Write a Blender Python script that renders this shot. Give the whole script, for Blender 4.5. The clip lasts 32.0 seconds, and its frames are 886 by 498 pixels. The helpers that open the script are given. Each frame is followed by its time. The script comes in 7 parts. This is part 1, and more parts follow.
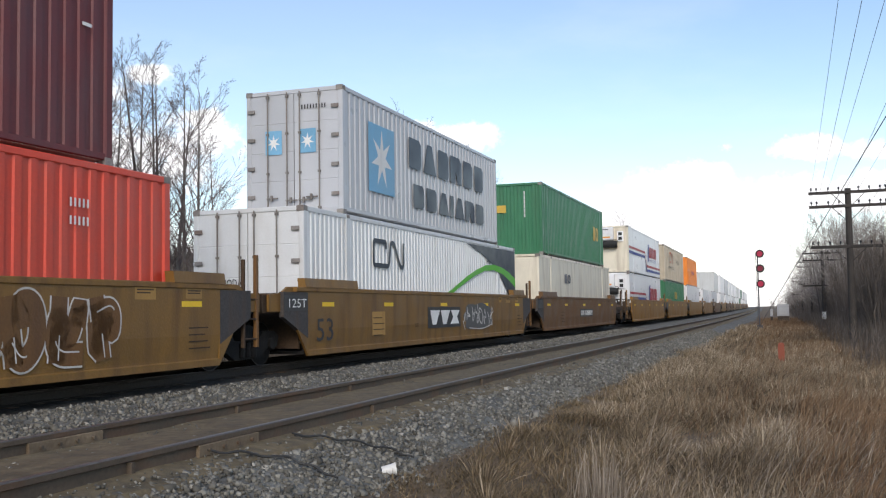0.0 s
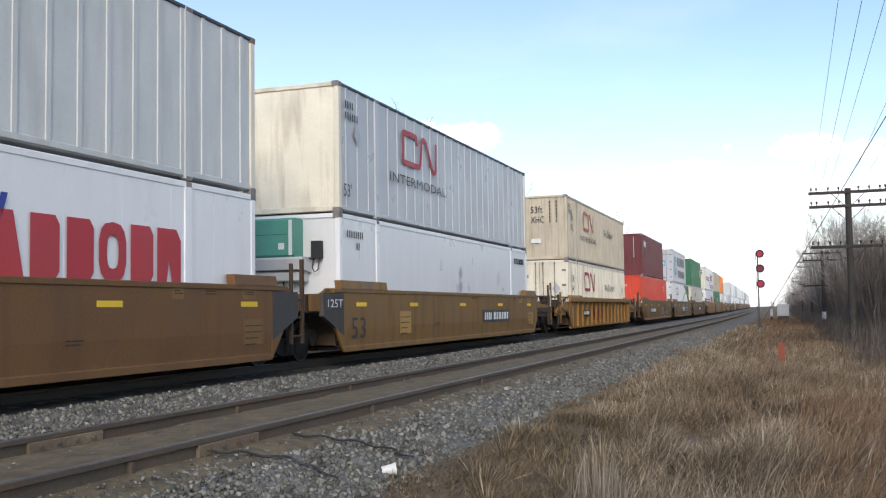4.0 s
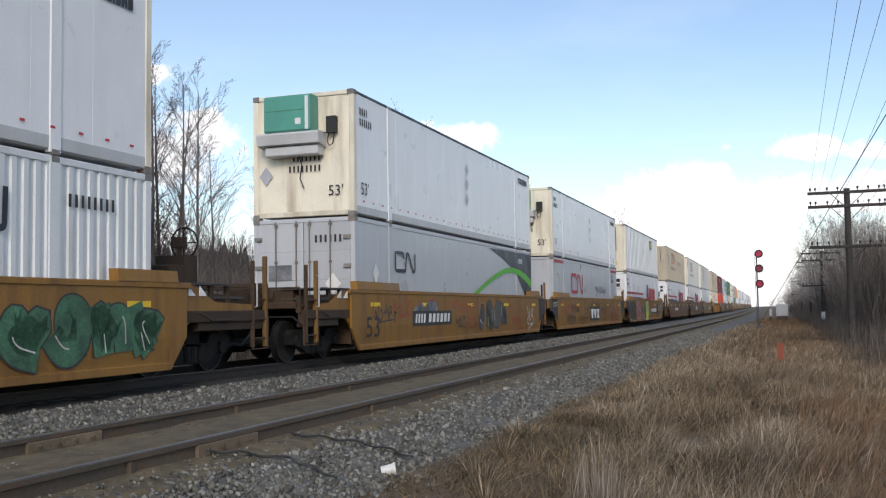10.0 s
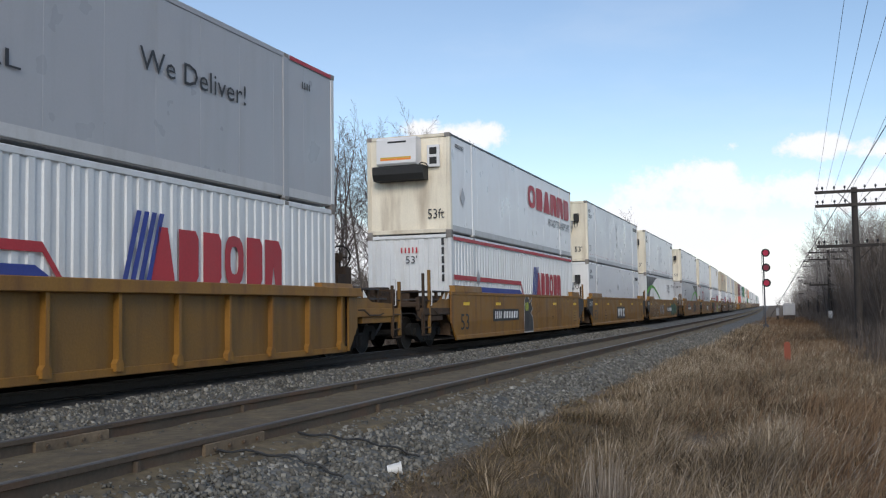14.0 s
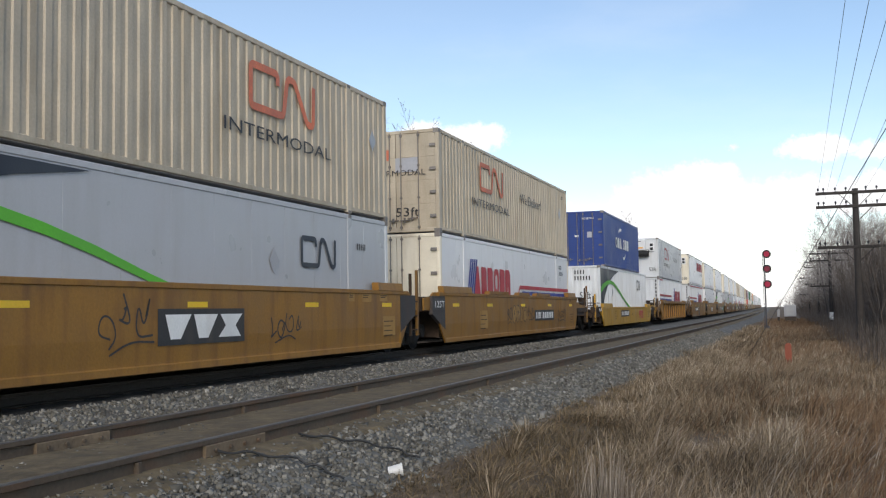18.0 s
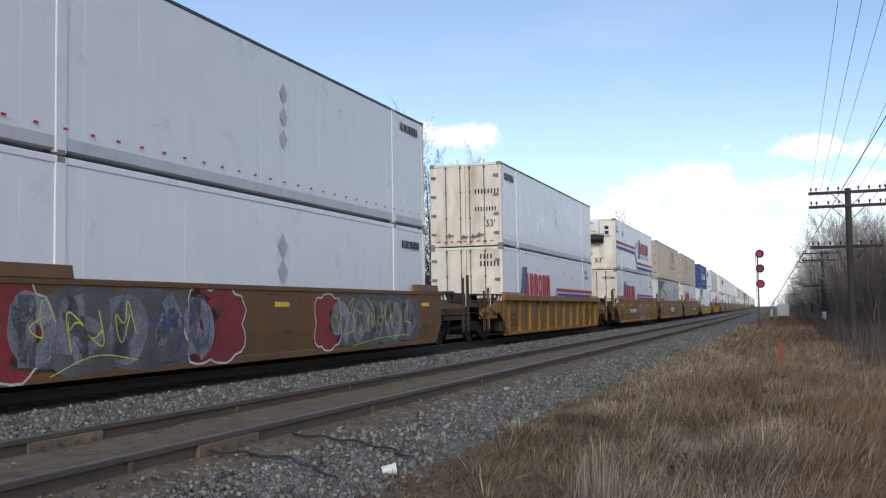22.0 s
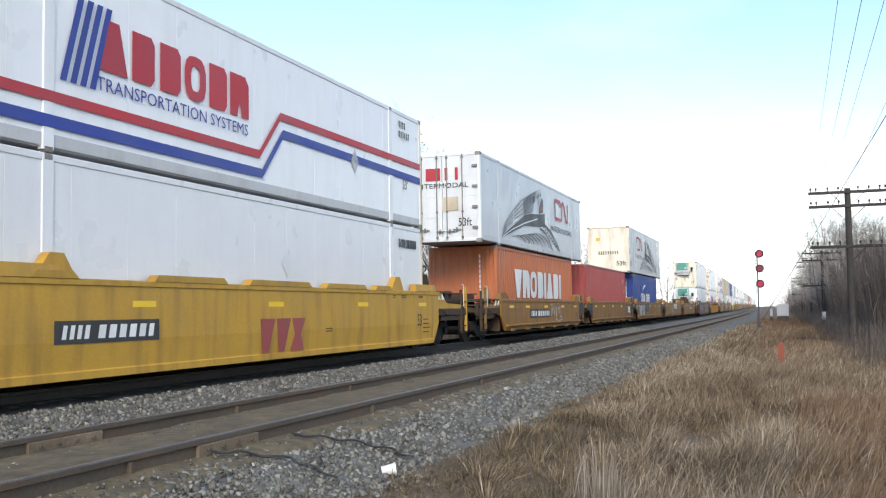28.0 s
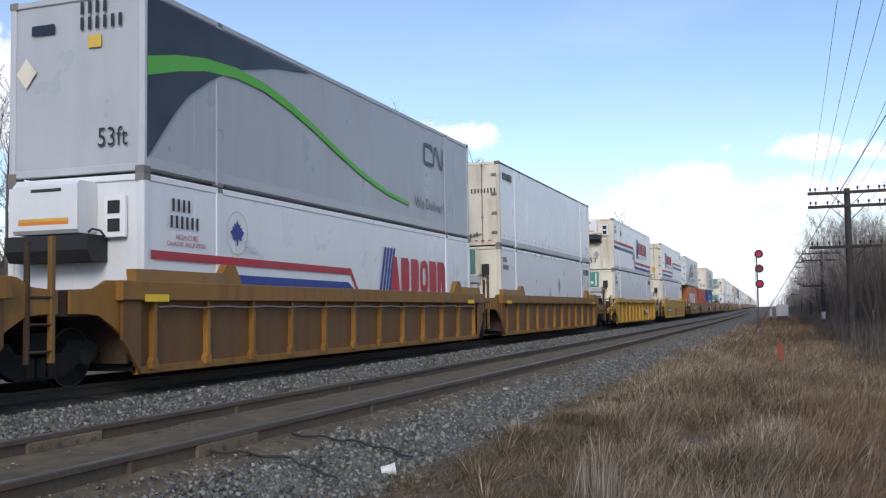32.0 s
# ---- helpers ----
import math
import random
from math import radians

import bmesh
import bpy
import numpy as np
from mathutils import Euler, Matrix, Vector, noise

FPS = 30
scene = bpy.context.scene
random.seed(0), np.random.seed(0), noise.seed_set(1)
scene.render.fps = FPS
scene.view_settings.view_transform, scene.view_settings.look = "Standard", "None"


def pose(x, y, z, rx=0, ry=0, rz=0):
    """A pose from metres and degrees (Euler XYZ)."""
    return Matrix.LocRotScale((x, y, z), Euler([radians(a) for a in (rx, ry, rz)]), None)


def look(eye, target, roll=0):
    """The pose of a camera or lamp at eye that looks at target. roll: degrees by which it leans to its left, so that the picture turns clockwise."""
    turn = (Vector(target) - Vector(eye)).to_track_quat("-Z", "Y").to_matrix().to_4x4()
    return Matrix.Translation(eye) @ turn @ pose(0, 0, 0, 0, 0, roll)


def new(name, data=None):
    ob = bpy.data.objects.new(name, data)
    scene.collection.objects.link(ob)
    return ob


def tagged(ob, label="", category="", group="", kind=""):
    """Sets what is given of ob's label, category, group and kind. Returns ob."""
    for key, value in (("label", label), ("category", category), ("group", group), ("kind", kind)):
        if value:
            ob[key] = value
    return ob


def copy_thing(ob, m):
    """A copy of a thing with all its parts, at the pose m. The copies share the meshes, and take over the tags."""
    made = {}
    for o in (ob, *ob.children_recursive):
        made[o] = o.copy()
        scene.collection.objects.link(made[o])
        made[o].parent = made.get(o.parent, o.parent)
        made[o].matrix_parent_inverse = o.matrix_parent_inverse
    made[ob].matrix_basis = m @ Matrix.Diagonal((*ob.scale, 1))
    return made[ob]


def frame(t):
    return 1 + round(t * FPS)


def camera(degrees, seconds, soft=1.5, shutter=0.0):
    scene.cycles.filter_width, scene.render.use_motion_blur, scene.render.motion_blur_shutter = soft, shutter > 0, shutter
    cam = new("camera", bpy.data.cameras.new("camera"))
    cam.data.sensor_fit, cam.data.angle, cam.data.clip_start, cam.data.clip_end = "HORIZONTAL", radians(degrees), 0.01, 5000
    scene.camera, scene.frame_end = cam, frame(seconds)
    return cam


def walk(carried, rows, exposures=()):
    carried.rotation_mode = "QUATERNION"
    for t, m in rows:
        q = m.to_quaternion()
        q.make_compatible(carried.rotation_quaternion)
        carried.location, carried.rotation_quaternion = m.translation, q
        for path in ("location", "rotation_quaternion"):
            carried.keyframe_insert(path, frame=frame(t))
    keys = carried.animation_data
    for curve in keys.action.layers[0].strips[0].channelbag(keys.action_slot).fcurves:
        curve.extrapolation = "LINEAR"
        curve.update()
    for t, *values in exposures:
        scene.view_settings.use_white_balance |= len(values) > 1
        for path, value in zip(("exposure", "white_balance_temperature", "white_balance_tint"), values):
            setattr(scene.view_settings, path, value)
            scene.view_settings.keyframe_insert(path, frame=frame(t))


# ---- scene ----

# ------------------------------------------------------------------ camera
EYE = (0.0, 0.0, 0.995)
FOCAL = 1742.137          # focal length in units of a picture 1568 wide
YAW, PITCH, ROLL = 19.565, 3.588, -0.905


def aim(dx, dy):
    """The camera's pose; dx, dy: small swings of the tripod head."""
    yaw, pitch = radians(YAW) + dx / FOCAL, radians(PITCH) + dy / FOCAL
    way = Vector((-math.sin(yaw) * math.cos(pitch), math.cos(yaw) * math.cos(pitch), math.sin(pitch)))
    return look(EYE, Vector(EYE) + way * 50, ROLL)


cam = camera(48.4576, 32.0, soft=1.2)
SWINGS = [(0, 0, 0), (9.5, 0, 0), (10, -1.5, 0), (11, -1.5, -1.5), (11.5, 1.5, -1.5), (12, 5, -1.5), (12.5, 8, -1),
          (13, 10.7, 0), (13.5, 11, 0), (14, 9.5, -1.3), (14.5, 9.5, -1.3), (16.5, 7.7, .5), (17, 7.7, 1.3),
          (17.5, 10.5, 1.4), (18, 11, 1), (18.5, 3.5, 1.5), (19, -1.5, 1.5), (19.5, -2, .8), (20, -1.2, .3),
          (20.5, -1.2, 1), (21, 0, .8), (21.5, 0, 0), (23, -.3, .2), (24, -1, .2), (25, -1.5, .2), (25.5, -2.5, .2),
          (27.5, -1.5, 0), (28.5, 0, 0), (30, 0, 0), (31, -.4, 0), (32, -1.3, .2)]
walk(cam, [(t, aim(dx, dy)) for t, dx, dy in SWINGS], [(0, .36, 6530, 12), (1, .5, 6630, 12), (2, .46, 6630, 12), (3, .6, 6530, 12), (6, .26, 6380, 12), (7, .18, 6330, 12), (8, .12, 6380, 12), (9, .25, 6480, 12), (10, .26, 6480, 12), (11, .2, 6430, 12), (13, .07, 6330, 12), (14, .03, 6330, 11), (14.5, .1, 6380, 12),
      (17, .27, 6530, 12), (18, .24, 6530, 11), (19, .62, 6530, 12), (20, .22, 6380, 13), (22, .12, 6180, 14), (23, .2, 6180, 12), (24, .33, 6180, 10), (25, .68, 6280, 10), (28, .9, 6380, 10), (29, .54, 6180, 10), (30, .26, 6130, 12), (31, .1, 6030, 13), (32, .17, 6080, 13)])

# ------------------------------------------------------------------ light
SUN_TO = Vector((0.31, -0.84, 0.54)).normalized()      # the way to the sun
sun = new("sun", bpy.data.lights.new("sun", "SUN"))
sun.data.energy, sun.data.angle, sun.data.color = 1.8, radians(24), (1.0, 0.92, 0.80)
sun.matrix_world = look(SUN_TO * 60, (0, 0, 0))
world = bpy.data.worlds.new("sky")
scene.world = world
world.use_nodes = True
nt = world.node_tree
nt.nodes.clear()
sky = nt.nodes.new("ShaderNodeTexSky")
sky.sky_type, sky.sun_disc = "NISHITA", False
sky.ozone_density, sky.dust_density = 1.0, .3
sky.sun_elevation = math.asin(SUN_TO.z)
sky.sun_rotation = math.atan2(SUN_TO.x, SUN_TO.y)


def node(kind, op=None, **values):
    """A node of the sky; values set its inputs by number (i0, i1 ...), sockets are linked."""
    k = nt.nodes.new(kind)
    if op:
        k.operation = op
    for key, v in values.items():
        i = int(key[1:])
        if isinstance(v, bpy.types.NodeSocket):
            nt.links.new(v, k.inputs[i])
        else:
            k.inputs[i].default_value = v
    return k


def calc(op, a, b=0.0):
    return node("ShaderNodeMath", op, i0=a, i1=b).outputs[0]


def ramp(x, lo, hi, c=0.0, d=1.0):
    k = node("ShaderNodeMapRange", i0=x, i1=lo, i2=hi, i3=c, i4=d)
    k.interpolation_type = "SMOOTHSTEP"
    return k.outputs[0]


way = nt.nodes.new("ShaderNodeTexCoord").outputs["Generated"]
yaw = radians(YAW)
ahead = node("ShaderNodeVectorMath", "DOT_PRODUCT", i0=way, i1=(-math.sin(yaw), math.cos(yaw), 0)).outputs["Value"]
aside = node("ShaderNodeVectorMath", "DOT_PRODUCT", i0=way, i1=(math.cos(yaw), math.sin(yaw), 0)).outputs["Value"]
above = node("ShaderNodeVectorMath", "DOT_PRODUCT", i0=way, i1=(0, 0, 1)).outputs["Value"]
front = calc("MAXIMUM", ahead, .05)
u_, v_ = calc("DIVIDE", aside, front), calc("DIVIDE", above, front)
puff = node("ShaderNodeTexNoise", i0=way, i2=15.0, i3=8.0, i4=.66).outputs[0]
wisp = node("ShaderNodeTexNoise", i0=node("ShaderNodeVectorMath", "MULTIPLY", i0=way, i1=(1, 1, 3.2)).outputs[0], i2=3.1, i3=6.0, i4=.6).outputs[0]
# cloud banks: bearing and height of the middle, half width and half height
BANKS = [(-.43, .245, .12, .050), (-.30, .25, .035, .014), (-.245, .20, .022, .012), (-.36, .17, .15, .05), (.01, .178, .055, .016), (-.02, .183, .03, .013), (.27, .128, .085, .022), (.38, .160, .085, .016),
         (.34, .115, .17, .026), (.20, .075, .2, .03), (-.1, .06, .5, .04)]
bank = None
for u0, v0, a_, b_ in BANKS:
    du, dv = calc("DIVIDE", calc("SUBTRACT", u_, u0), a_), calc("DIVIDE", calc("SUBTRACT", v_, v0), b_)
    d = calc("SUBTRACT", 1.0, calc("SQRT", calc("ADD", calc("MULTIPLY", du, du), calc("MULTIPLY", dv, dv))))
    bank = d if bank is None else calc("MAXIMUM", bank, d)
cloud = ramp(calc("ADD", bank, calc("MULTIPLY", calc("SUBTRACT", puff, .5), 3.4)), -.05, .5)
cloud = calc("MULTIPLY", cloud, ramp(ahead, .1, .3))
haze = ramp(above, .13, .008, 0.0, .9)
veil = calc("ADD", calc("MULTIPLY", ramp(wisp, .45, .75), .10), ramp(u_, .36, -.2, 0.0, .05))
white = calc("MAXIMUM", cloud, calc("MAXIMUM", haze, veil))
clear = node("ShaderNodeVectorMath", "SCALE", i0=sky.outputs[0])
clear.inputs["Scale"].default_value = .138
mixed = nt.nodes.new("ShaderNodeMix")
mixed.data_type = "RGBA"
nt.links.new(white, mixed.inputs[0])
nt.links.new(clear.outputs[0], mixed.inputs[6])
mixed.inputs[7].default_value = (.98, .98, .99, 1)
sky_bg = nt.nodes.new("ShaderNodeBackground")
sky_out = nt.nodes.new("ShaderNodeOutputWorld")
nt.links.new(mixed.outputs[2], sky_bg.inputs[0])
nt.links.new(sky_bg.outputs[0], sky_out.inputs[0])

# ------------------------------------------------------------------ materials


def surf(name, col, rough=.5, metal=0., var=.12, scale=1.2, bump=.15, bscale=25., dirt=None, amount=.35, streak=1., emit=None, tone=.08):
    """A painted or natural surface: broad and fine change of tone, dirt in patches or streaks, fine relief."""
    m = bpy.data.materials.new(name)
    m.use_nodes = True
    n, l = m.node_tree.nodes, m.node_tree.links
    p = n["Principled BSDF"]
    p.inputs["Roughness"].default_value, p.inputs["Metallic"].default_value = rough, metal
    tc, info = n.new("ShaderNodeTexCoord"), n.new("ShaderNodeObjectInfo")
    add = n.new("ShaderNodeVectorMath")
    add.operation = "ADD"
    mul = n.new("ShaderNodeMath")
    mul.operation, mul.inputs[1].default_value = "MULTIPLY", 57.0
    l.new(info.outputs["Random"], mul.inputs[0])
    l.new(tc.outputs["Object"], add.inputs[0])
    l.new(mul.outputs[0], add.inputs[1])

    def noisy(sc, detail, stretch=None):
        t = n.new("ShaderNodeTexNoise")
        t.inputs["Scale"].default_value, t.inputs["Detail"].default_value = sc, detail
        if stretch:
            mp = n.new("ShaderNodeMapping")
            mp.inputs["Scale"].default_value = stretch
            l.new(add.outputs[0], mp.inputs[0])
            l.new(mp.outputs[0], t.inputs["Vector"])
        else:
            l.new(add.outputs[0], t.inputs["Vector"])
        return t.outputs["Fac"]

    def remap(sock, a, b, c, d):
        r = n.new("ShaderNodeMapRange")
        for i, v in enumerate((a, b, c, d)):
            r.inputs[i + 1].default_value = v
        l.new(sock, r.inputs[0])
        return r.outputs[0]

    def times(a, b):
        k = n.new("ShaderNodeMath")
        k.operation = "MULTIPLY"
        l.new(a, k.inputs[0])
        l.new(b, k.inputs[1])
        return k.outputs[0]

    broad, fine = noisy(scale, 3), noisy(bscale, 4)
    value = times(remap(broad, .3, .7, 1 - var, 1 + var), remap(fine, .3, .7, 1 - var * .6, 1 + var * .6))
    value = times(value, remap(info.outputs["Random"], 0, 1, 1 - tone, 1 + tone))
    hsv = n.new("ShaderNodeHueSaturation")
    hsv.inputs["Color"].default_value = (*col, 1)
    l.new(value, hsv.inputs["Value"])
    colour = hsv.outputs[0]
    if dirt:
        mix = n.new("ShaderNodeMix")
        mix.data_type = "RGBA"
        l.new(remap(noisy(scale * 1.7, 6, (1, 1.6, .22) if streak else None), .48, .78, 0, amount), mix.inputs[0])
        l.new(colour, mix.inputs[6])
        mix.inputs[7].default_value = (*dirt, 1)
        colour = mix.outputs[2]
    l.new(colour, p.inputs["Base Color"])
    l.new(remap(broad, .3, .7, max(rough - .1, .05), min(rough + .12, 1)), p.inputs["Roughness"])
    if bump:
        b = n.new("ShaderNodeBump")
        b.inputs["Strength"].default_value, b.inputs["Distance"].default_value = bump, .02
        l.new(fine, b.inputs["Height"])
        l.new(b.outputs[0], p.inputs["Normal"])
    if emit:
        p.inputs["Emission Color"].default_value = (*emit[:3], 1)
        p.inputs["Emission Strength"].default_value = emit[3]
    return m


GRIME, RUST, SOOT = (.10, .075, .05), (.16, .065, .025), (.03, .028, .026)
paint = {
    "white": surf("white_paint", (.76, .75, .745), .35, var=.03, bump=.03, dirt=(.50, .46, .40), amount=.16),
    "cream": surf("aged_white_paint", (.76, .69, .55), .45, var=.07, bump=.08, dirt=(.27, .18, .10), amount=.6),
    "silver": surf("silver_grey_paint", (.56, .56, .54), .38, var=.05, bump=.05, dirt=(.30, .26, .2), amount=.3),
    "midgrey": surf("mid_grey_paint", (.37, .37, .385), .36, var=.035, bump=.04, dirt=(.24, .22, .2), amount=.2),
    "grey": surf("light_grey_paint", (.46, .465, .48), .36, var=.035, bump=.04, dirt=(.3, .27, .23), amount=.2),
    "tan": surf("faded_tan_paint", (.51, .435, .325), .55, var=.12, bump=.1, dirt=(.27, .19, .10), amount=.55),
    "palegrey": surf("pale_grey_paint", (.66, .67, .67), .4, var=.05, bump=.06, dirt=(.32, .27, .2), amount=.3),
    "maroon": surf("maroon_paint", (.13, .024, .026), .5, var=.12, bump=.1, dirt=(.10, .05, .04), amount=.3),
    "vermilion": surf("orange_red_paint", (.62, .062, .03), .42, var=.08, bump=.1, dirt=(.3, .1, .06), amount=.25),
    "green": surf("green_paint", (.035, .16, .075), .45, var=.1, bump=.1, dirt=(.07, .1, .06), amount=.3),
    "blue": surf("deep_blue_paint", (.016, .045, .20), .45, var=.12, bump=.1, dirt=(.06, .06, .1), amount=.3),
    "navy": surf("navy_paint", (.012, .016, .03), .4, var=.1, bump=.06),
    "brickred": surf("faded_red_paint", (.30, .055, .05), .5, var=.12, bump=.1, dirt=(.2, .08, .06), amount=.35),
    "rustorange": surf("rust_orange_paint", (.42, .125, .045), .5, var=.1, bump=.1, dirt=(.2, .08, .04), amount=.4),
    "orange": surf("orange_paint", (.80, .24, .03), .45, var=.06, bump=.08),
    "red": surf("red_lettering", (.42, .03, .04), .5, var=.1, bump=.05),
    "faded": surf("faded_red_lettering", (.60, .17, .09), .6, var=.2, bump=.05),
    "royal": surf("royal_blue_lettering", (.03, .05, .26), .5, var=.1, bump=.05),
    "black": surf("black_lettering", (.025, .025, .028), .5, var=.2, bump=.05),
    "leaf": surf("bright_green_band", (.10, .42, .03), .5, var=.08, bump=.05),
    "ghost": surf("grey_reflective_sheet", (.40, .40, .42), .4, var=.1, bump=.03),
    "sky": surf("pale_blue_lettering", (.17, .38, .55), .5, var=.1, bump=.05),
    "gold": surf("gold_sticker", (.62, .40, .06), .5, var=.1, bump=.05),
    "rail_dark": surf("dark_top_rail", (.05, .055, .07), .5, var=.2, bump=.1),
    "rail_grey": surf("grey_bottom_rail", (.52, .515, .51), .5, .0, var=.06, bump=.05, dirt=(.25, .22, .18), amount=.3),
    "casting": surf("corner_casting_steel", (.24, .22, .20), .6, .3, var=.3, bump=.3, dirt=RUST, amount=.6),
    "rubber": surf("black_rubber", (.02, .02, .02), .7, var=.2),
    "teal": surf("teal_unit_cover", (.08, .30, .23), .4, var=.08, bump=.05, dirt=(.1, .14, .11), amount=.25),
    "rod": surf("lock_rod_steel", (.20, .18, .16), .5, .4, var=.15, dirt=RUST, amount=.3),
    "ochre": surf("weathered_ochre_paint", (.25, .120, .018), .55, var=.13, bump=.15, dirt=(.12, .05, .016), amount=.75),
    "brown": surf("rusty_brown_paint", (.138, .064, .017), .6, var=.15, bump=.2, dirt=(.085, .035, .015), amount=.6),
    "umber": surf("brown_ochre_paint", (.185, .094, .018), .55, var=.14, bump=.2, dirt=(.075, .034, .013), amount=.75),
    "yellow": surf("yellow_paint", (.45, .25, .026), .55, var=.1, bump=.15, dirt=(.17, .085, .025), amount=.6),
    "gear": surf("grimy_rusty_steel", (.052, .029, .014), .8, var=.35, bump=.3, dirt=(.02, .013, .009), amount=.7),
    "beige": surf("faded_beige_paint", (.36, .26, .13), .6, var=.15, dirt=(.2, .12, .06), amount=.5),
    "marker": surf("yellow_marker", (.78, .50, .02), .5, var=.06),
    "plate": surf("black_name_panel", (.03, .028, .028), .5, var=.2, dirt=(.12, .09, .06), amount=.4),
    "lettering": surf("white_lettering", (.74, .73, .70), .5, var=.08, dirt=(.4, .33, .25), amount=.3),
    "oldochre": surf("paler_ochre_patch", (.34, .19, .05), .6, var=.12, bump=.1, dirt=(.2, .1, .03), amount=.5),
    "soot": surf("sooty_dark_paint", (.048, .042, .040), .7, var=.35, bump=.3, dirt=(.09, .05, .025), amount=.5),
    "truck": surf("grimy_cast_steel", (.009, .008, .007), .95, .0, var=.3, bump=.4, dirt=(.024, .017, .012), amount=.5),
    "tread": surf("polished_wheel_steel", (.06, .055, .05), .5, .5, var=.15),
    "olive": surf("olive_spray_paint", (.07, .05, .027), .6, var=.3, scale=2.5),
    "slate": surf("slate_spray_paint", (.085, .08, .075), .6, var=.35, scale=2.5),
    "darkred": surf("dark_red_spray_paint", (.21, .022, .02), .6, var=.3, scale=2.5),
    "spray": surf("grey_spray_paint", (.16, .16, .17), .6, var=.5, scale=2.5),
    "spraygreen": surf("green_spray_paint", (.05, .13, .07), .6, var=.45, scale=3),
    "sprayred": surf("red_spray_paint", (.30, .045, .035), .6, var=.3, scale=3),
    "spraygrass": surf("grass_green_spray_paint", (.22, .42, .05), .6, var=.2, scale=3),
    "spraylime": surf("lime_spray_paint", (.50, .56, .06), .6, var=.2, scale=3),
    "spraywhite": surf("white_spray_paint", (.52, .49, .45), .6, var=.2, scale=3),
    "sprayblack": surf("black_spray_paint", (.035, .03, .03), .6, var=.3, scale=3),
}
steel_rail = surf("rail_steel", (.088, .066, .046), .75, .1, var=.25, bump=.2, dirt=RUST, amount=.5, streak=0)
rail_head = surf("worn_rail_head", (.14, .125, .11), .45, .5, var=.3, dirt=(.10, .07, .045), amount=.5, streak=0)
joint_mat = surf("muddy_joint_steel", (.17, .125, .08), .8, .1, var=.3, bump=.4)
soil = surf("dry_grassy_soil", (.12, .083, .048), .95, var=.35, scale=.6, bump=.6, bscale=14, dirt=(.07, .056, .036), amount=.6, streak=0)
ballast_mat = surf("crushed_stone_bed", (.115, .112, .10), .95, var=.45, scale=1.5, bump=1.0, bscale=22, dirt=(.06, .05, .04), amount=.5, streak=0)
mud_mat = surf("dried_mud", (.14, .106, .059), .95, var=.35, scale=3.2, bump=1.0, bscale=13, dirt=(.055, .043, .028), amount=.8, streak=0)
# far track: the train's shade is painted into dark oily stone and rail steel
shaded_bed_mat = surf("shaded_oily_stone", (.03, .027, .023), .9, var=.45, scale=2, bump=1.0, bscale=22, dirt=(.055, .045, .035), amount=.4, streak=0)
shaded_steel = surf("shaded_rail_steel", (.04, .031, .024), .7, .1, var=.3, bump=.3)
tie_mat = surf("creosoted_timber", (.06, .045, .035), .9, var=.3, bump=.4)


def islands(name, ramp, rough=.9, patch=0.):
    """For stuff: each loose piece takes a colour of its own from the ramp."""
    m = bpy.data.materials.new(name)
    m.use_nodes = True
    n, l = m.node_tree.nodes, m.node_tree.links
    p = n["Principled BSDF"]
    p.inputs["Roughness"].default_value = rough
    g, r = n.new("ShaderNodeNewGeometry"), n.new("ShaderNodeValToRGB")
    if patch:
        pos, big, mr, add_ = n.new("ShaderNodeTexCoord"), n.new("ShaderNodeTexNoise"), n.new("ShaderNodeMapRange"), n.new("ShaderNodeMath")
        big.inputs["Scale"].default_value, big.inputs["Detail"].default_value = .55, 5
        l.new(pos.outputs["Object"], big.inputs["Vector"])
        for i_, v_p in enumerate((.3, .7, -patch, patch)):
            mr.inputs[i_ + 1].default_value = v_p
        l.new(big.outputs["Fac"], mr.inputs[0])
        l.new(g.outputs["Random Per Island"], add_.inputs[0])
        l.new(mr.outputs[0], add_.inputs[1])
        l.new(add_.outputs[0], r.inputs[0])
    else:
        l.new(g.outputs["Random Per Island"], r.inputs[0])
    while len(r.color_ramp.elements) < len(ramp):
        r.color_ramp.elements.new(.5)
    for e, (at, c) in zip(r.color_ramp.elements, ramp):
        e.position, e.color = at, (*c, 1)
    l.new(r.outputs[0], p.inputs["Base Color"])
    return m


stone_mat = islands("ballast_stones", [(0, (.062, .057, .047)), (.5, (.142, .133, .111)), (.85, (.215, .203, .173)), (.985, (.275, .26, .225)), (1, (.37, .35, .31))])
grass_mat = islands("dry_grass", [(0, (.072, .052, .031)), (.3, (.156, .114, .069)), (.64, (.262, .197, .125)), (.86, (.375, .295, .20)), (1, (.50, .41, .30))], patch=.3)
mat_grass_mat = islands("matted_grass", [(0, (.06, .045, .024)), (.3, (.12, .09, .047)), (.75, (.205, .143, .075)), (1, (.32, .235, .14))], patch=.35)
stalk_mat = islands("pale_stalks", [(0, (.15, .12, .09)), (.6, (.27, .22, .17)), (1, (.44, .38, .31))])
rust_grass_mat = islands("russet_weeds", [(0, (.10, .058, .030)), (.5, (.178, .108, .057)), (1, (.255, .166, .096))], patch=.3)
bark_mat = surf("grey_bark", (.115, .10, .09), .9, var=.3, scale=2, bump=.5, tone=.2)
twig_mat = surf("bare_twigs", (.092, .072, .070), .9, var=.3, tone=.2)
pale_twig_mat = surf("pale_bare_twigs", (.30, .265, .24), .9, var=.3, tone=.2)
brush_mat = islands("bare_brush", [(0, (.105, .084, .068)), (.5, (.16, .13, .106)), (1, (.25, .205, .17))])
